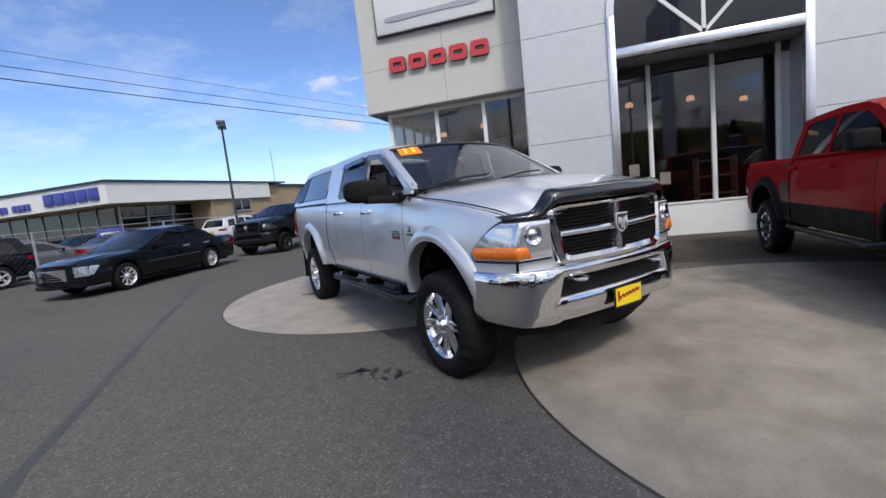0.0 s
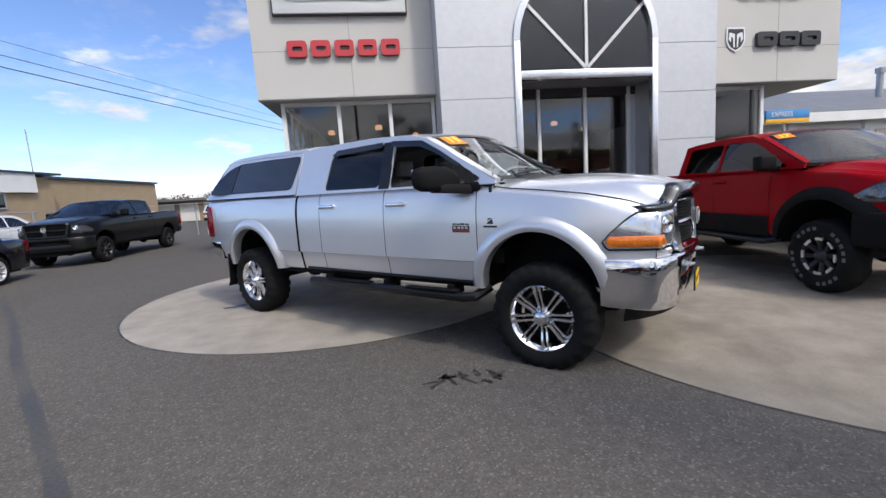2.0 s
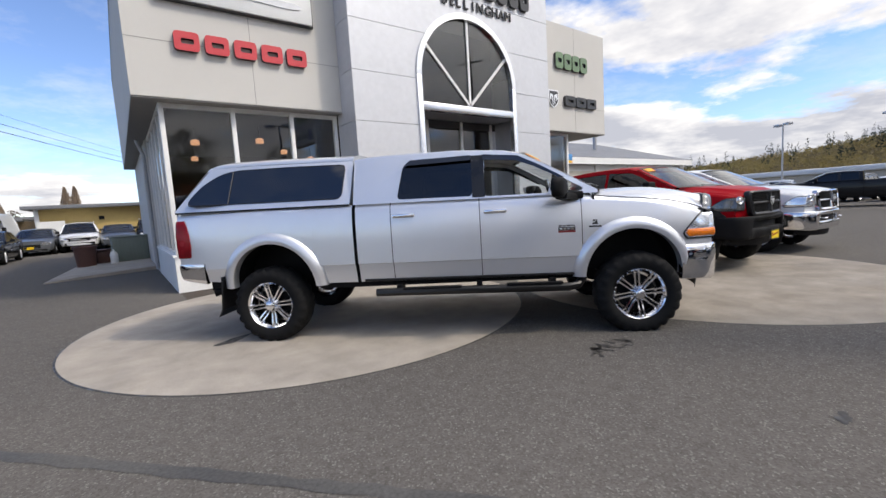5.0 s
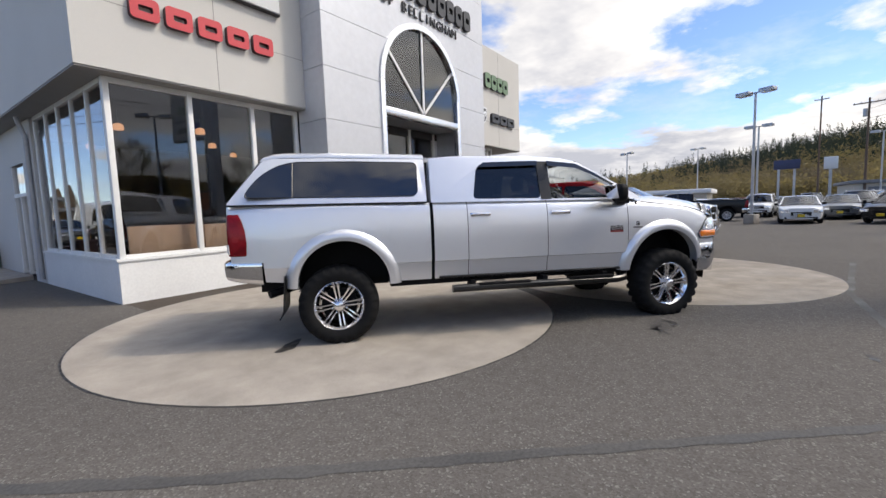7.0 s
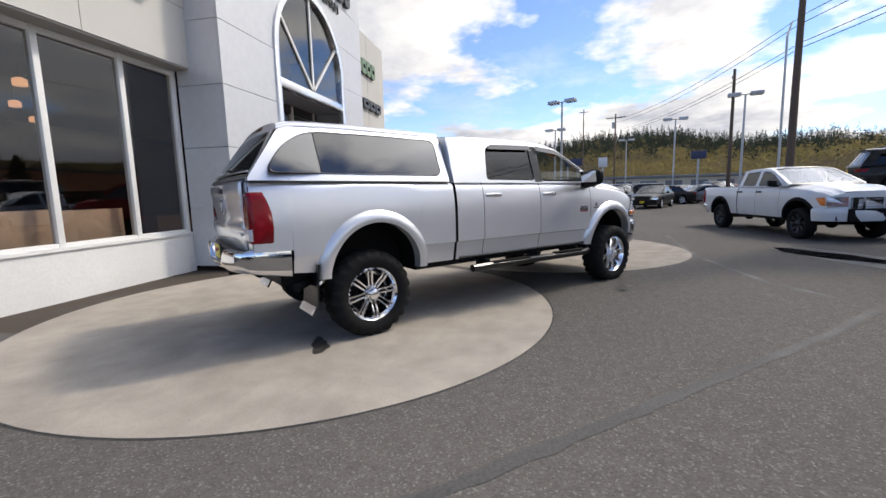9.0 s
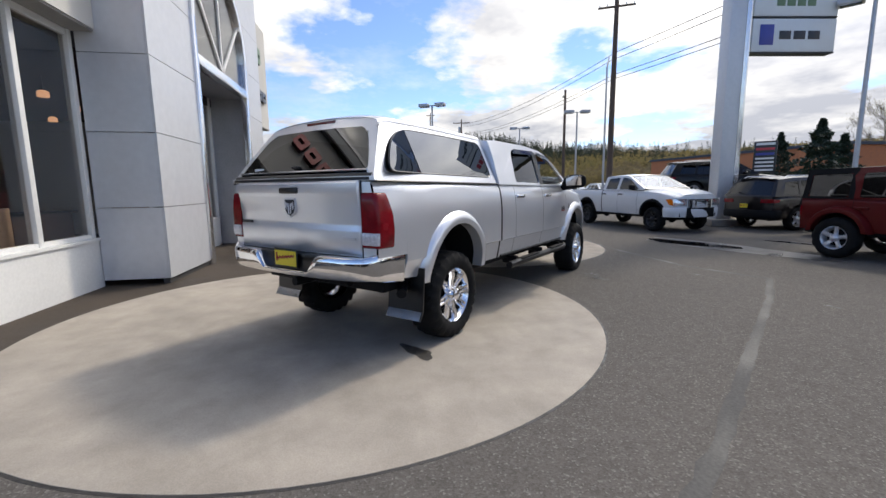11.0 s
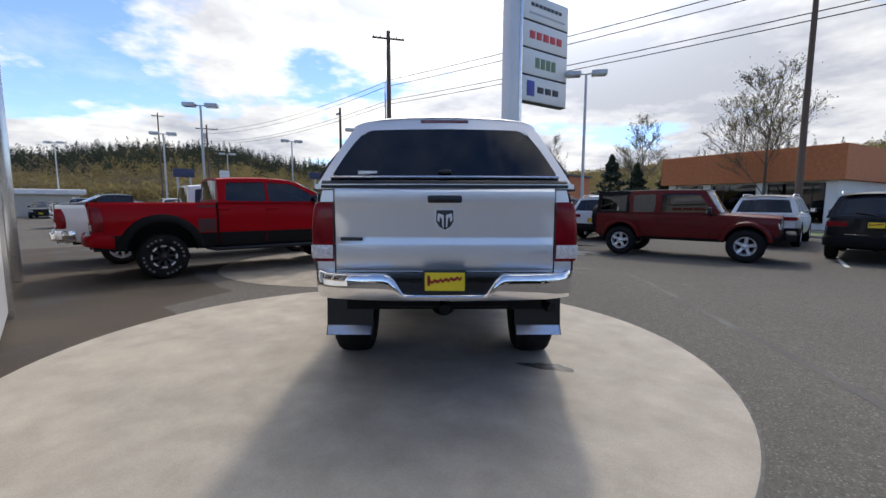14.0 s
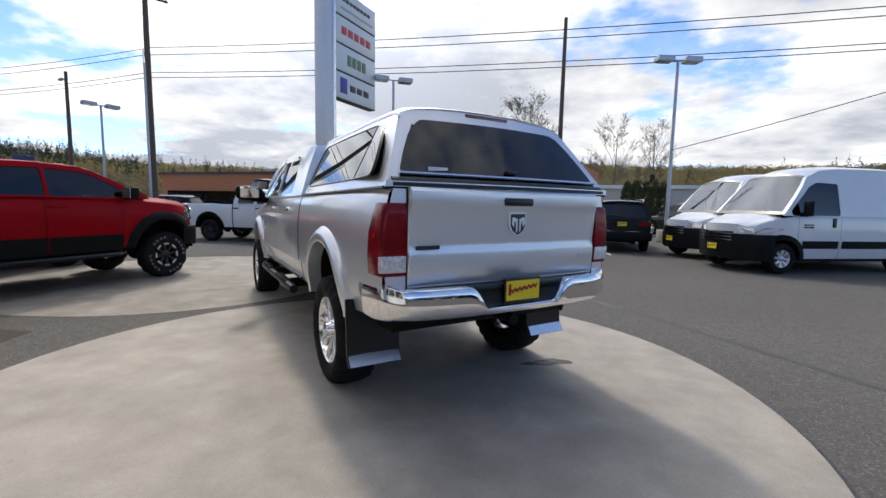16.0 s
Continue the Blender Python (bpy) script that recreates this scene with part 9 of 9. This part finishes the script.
for x, y, h, w_ in ((-34.6, 140, 9.8, 2.9), (-32.6, 141, 9.0, 2.4), (-28.6, 142, 9.2, 3.0), (-27.0, 142, 7.8, 2.2), (-15.0, 140, 11.0, 2.5), (-13.2, 141, 11.2, 2.6)):
    t = thing("poplar", pose(x, y, 0), "tall upright poplar with a brown haze of twigs", "tree", "poplars")
    bm = bmesh.new()
    for _ in range(3600):
        u, a = rnd.random(), rnd.uniform(0, 6.283)
        q = w_ * (0.04 + 1.35 * u ** 0.6 * (1 - u) ** 0.9) * math.sqrt(rnd.random()) * (0.8 + 0.2 * math.sin(a * 3 + u * 9))
        c = Vector((q * math.cos(a), q * math.sin(a), h * (0.12 + 0.88 * u)))
        d = Vector((rnd.uniform(-0.08, 0.08) + 0.10 * math.cos(a), rnd.uniform(-0.08, 0.08) + 0.10 * math.sin(a), 0.55))
        e = Vector((rnd.uniform(-0.07, 0.07), rnd.uniform(-0.07, 0.07), 0.0))
        bm.faces.new([bm.verts.new(v) for v in (c - e, c + e, c + d)])
    part("crown", bm, M["poplar_twigs"], t, smooth=0, loose=True)
    bm = bmesh.new()
    tube(bm, [(0, 0, 0), (0, 0, h * 0.9)], 0.22, 6, taper=0.03)
    part("trunk", bm, M["bark"], t)

HILL = [(-130, 4.2), (-110, 4.6), (-100, 4.8), (-91, 5.6), (-75, 5.0), (-60, 4.0), (-51, 3.9), (-41, 3.8), (-31, 4.3), (-23, 4.6), (-16.6, 5.7), (-9.6, 5.7), (-5, 5.6), (1.6, 4.3), (14, 3.0), (23, 2.4), (40, 1.6), (60, 1.0)]


def hill_z(a, r):
    t = max(0.0, min(1.0, (r - 120) / 250))
    n = noise.noise(Vector((a * 0.12, r * 0.01, 0.3)))
    return 370 * math.tan(radians(interp(HILL, a) - 0.65)) * t * t * (3 - 2 * t) * (1 + 0.10 * n)


bm = bmesh.new()
grid(bm, lambda a, r: Vector((r * math.cos(radians(a)), r * math.sin(radians(a)), hill_z(a, r) - 0.5)), [-130 + 2 * i for i in range(96)], [110, 150, 190, 230, 270, 310, 350, 380, 430, 520])
tag(part("hillside", bm, mat("spring_hillside", (0.07, 0.062, 0.032), 0.95, var=0.45, scale=0.03, fine=0.3)), "wooded hillside in early spring", "hill", kind="structure")


def island_mat(name, c1, c2, c3):
    m = mat(name, c1, 0.95, var=0.2, scale=0.05, fine=0.6)
    nt = m.node_tree
    b = nt.nodes["Principled BSDF"]
    geo, ramp = nt.nodes.new("ShaderNodeNewGeometry"), nt.nodes.new("ShaderNodeValToRGB")
    n1 = nt.nodes.new("ShaderNodeTexNoise")
    n1.inputs["Scale"].default_value = 0.028
    tc = nt.nodes["Texture Coordinate"]
    nt.links.new(tc.outputs["Object"], n1.inputs["Vector"])
    ad = nt.nodes.new("ShaderNodeMath")
    ad.operation = "MULTIPLY_ADD"
    ad.inputs[1].default_value = 0.10
    nt.links.new(geo.outputs["Random Per Island"], ad.inputs[0])
    sb_ = nt.nodes.new("ShaderNodeMapRange")
    sb_.inputs["From Min"].default_value, sb_.inputs["From Max"].default_value = 0.35, 0.65
    sb_.inputs["To Min"].default_value, sb_.inputs["To Max"].default_value = 0.0, 0.65
    nt.links.new(n1.outputs["Fac"], sb_.inputs["Value"])
    nt.links.new(sb_.outputs[0], ad.inputs[2])
    for e, c in zip(ramp.color_ramp.elements, (c1, c3)):
        e.color = (*c, 1)
    e = ramp.color_ramp.elements.new(0.5)
    e.color = (*c2, 1)
    nt.links.new(ad.outputs[0], ramp.inputs[0])
    nt.links.new(ramp.outputs[0], b.inputs["Base Color"])
    thin, both = nt.nodes.new("ShaderNodeBsdfTranslucent"), nt.nodes.new("ShaderNodeMixShader")
    both.inputs[0].default_value = 0.5
    nt.links.new(ramp.outputs[0], thin.inputs["Color"])
    nt.links.new(b.outputs[0], both.inputs[1])
    nt.links.new(thin.outputs[0], both.inputs[2])
    nt.links.new(both.outputs[0], nt.nodes["Material Output"].inputs["Surface"])
    return m


def woods(name, label, count, seed, conifer, material, a0=-128, a1=58, r0=150, rd=225):
    """Far woods as one object of small leaf faces."""
    rs = np.random.RandomState(seed)
    C, S_ = [], []
    for _ in range(count):
        a = rs.uniform(a0, a1)
        if conifer:
            dense = interp([(-128, 0.03), (-95, 0.03), (-80, 0.08), (-60, 0.05), (-42, 0.12), (-30, 0.45), (-23, 1.0), (3, 1.0), (8, 0.14), (58, 0.10)], a)
            if rs.rand() > dense:
                continue
            r = 374 - 165 * rs.rand() ** 1.9
        else:
            r = r0 + rd * rs.rand() ** 0.6
            if a0 < 0 and r > 250 and rs.rand() < interp([(-42, 0.0), (-30, 0.85), (3, 0.85), (8, 0.0)], a):
                r = 150 + 100 * rs.rand()
        x, y, z = r * math.cos(radians(a)), r * math.sin(radians(a)), hill_z(a, r) - 1
        h = rs.uniform(6, 14) if conifer else rs.uniform(4, 8.5)
        w_ = h * (0.23 if conifer else 0.45)
        m = 100 if conifer else 64
        if conifer:
            t = rs.rand(m) ** 0.85
            q = (w_ * (1 - t) + 0.15) * np.sqrt(rs.uniform(0.15, 1, m))
            an = rs.uniform(0, 6.283, m)
            C.append(np.stack([x + q * np.cos(an), y + q * np.sin(an), z + h * t], 1))
            S_.append(0.32 + 0.62 * (1 - t))
        else:
            an, el = rs.uniform(0, 6.283, m), rs.uniform(-0.9, 1, m)
            q = w_ * np.sqrt(1 - el * el) * rs.uniform(0.4, 1.1, m)
            C.append(np.stack([x + q * np.cos(an), y + q * np.sin(an), z + h * 0.5 + el * h * rs.uniform(0.3, 0.45)], 1))
            S_.append(np.full(m, 0.62))
    C, S_ = np.concatenate(C), np.concatenate(S_)
    n = len(C)
    V = np.repeat(C, 3, 0) + rs.uniform(-1, 1, (3 * n, 3)) * np.repeat(S_, 3)[:, None]
    me = bpy.data.meshes.new(name)
    me.from_pydata(V.tolist(), [], np.arange(3 * n).reshape(-1, 3).tolist())
    me.materials.append(material)
    tag(new(name, me), label, "woods", kind="stuff")


woods("spring_woods", "spring woodland of yellow-green and brown crowns on the hill", 9500, 3, False, island_mat("spring_crowns", (0.15, 0.122, 0.08), (0.26, 0.205, 0.08), (0.105, 0.12, 0.055)))
woods("conifer_woods", "dark conifer wood along the ridge", 6500, 4, True, island_mat("ridge_conifers", (0.024, 0.036, 0.026), (0.036, 0.046, 0.03), (0.02, 0.03, 0.024)))
woods("far_trees", "thin line of bare trees along the far edge of the lot", 420, 6, False, island_mat("far_bare_crowns", (0.16, 0.13, 0.10), (0.20, 0.165, 0.11), (0.11, 0.11, 0.07)), 80, 150, 150, 40)
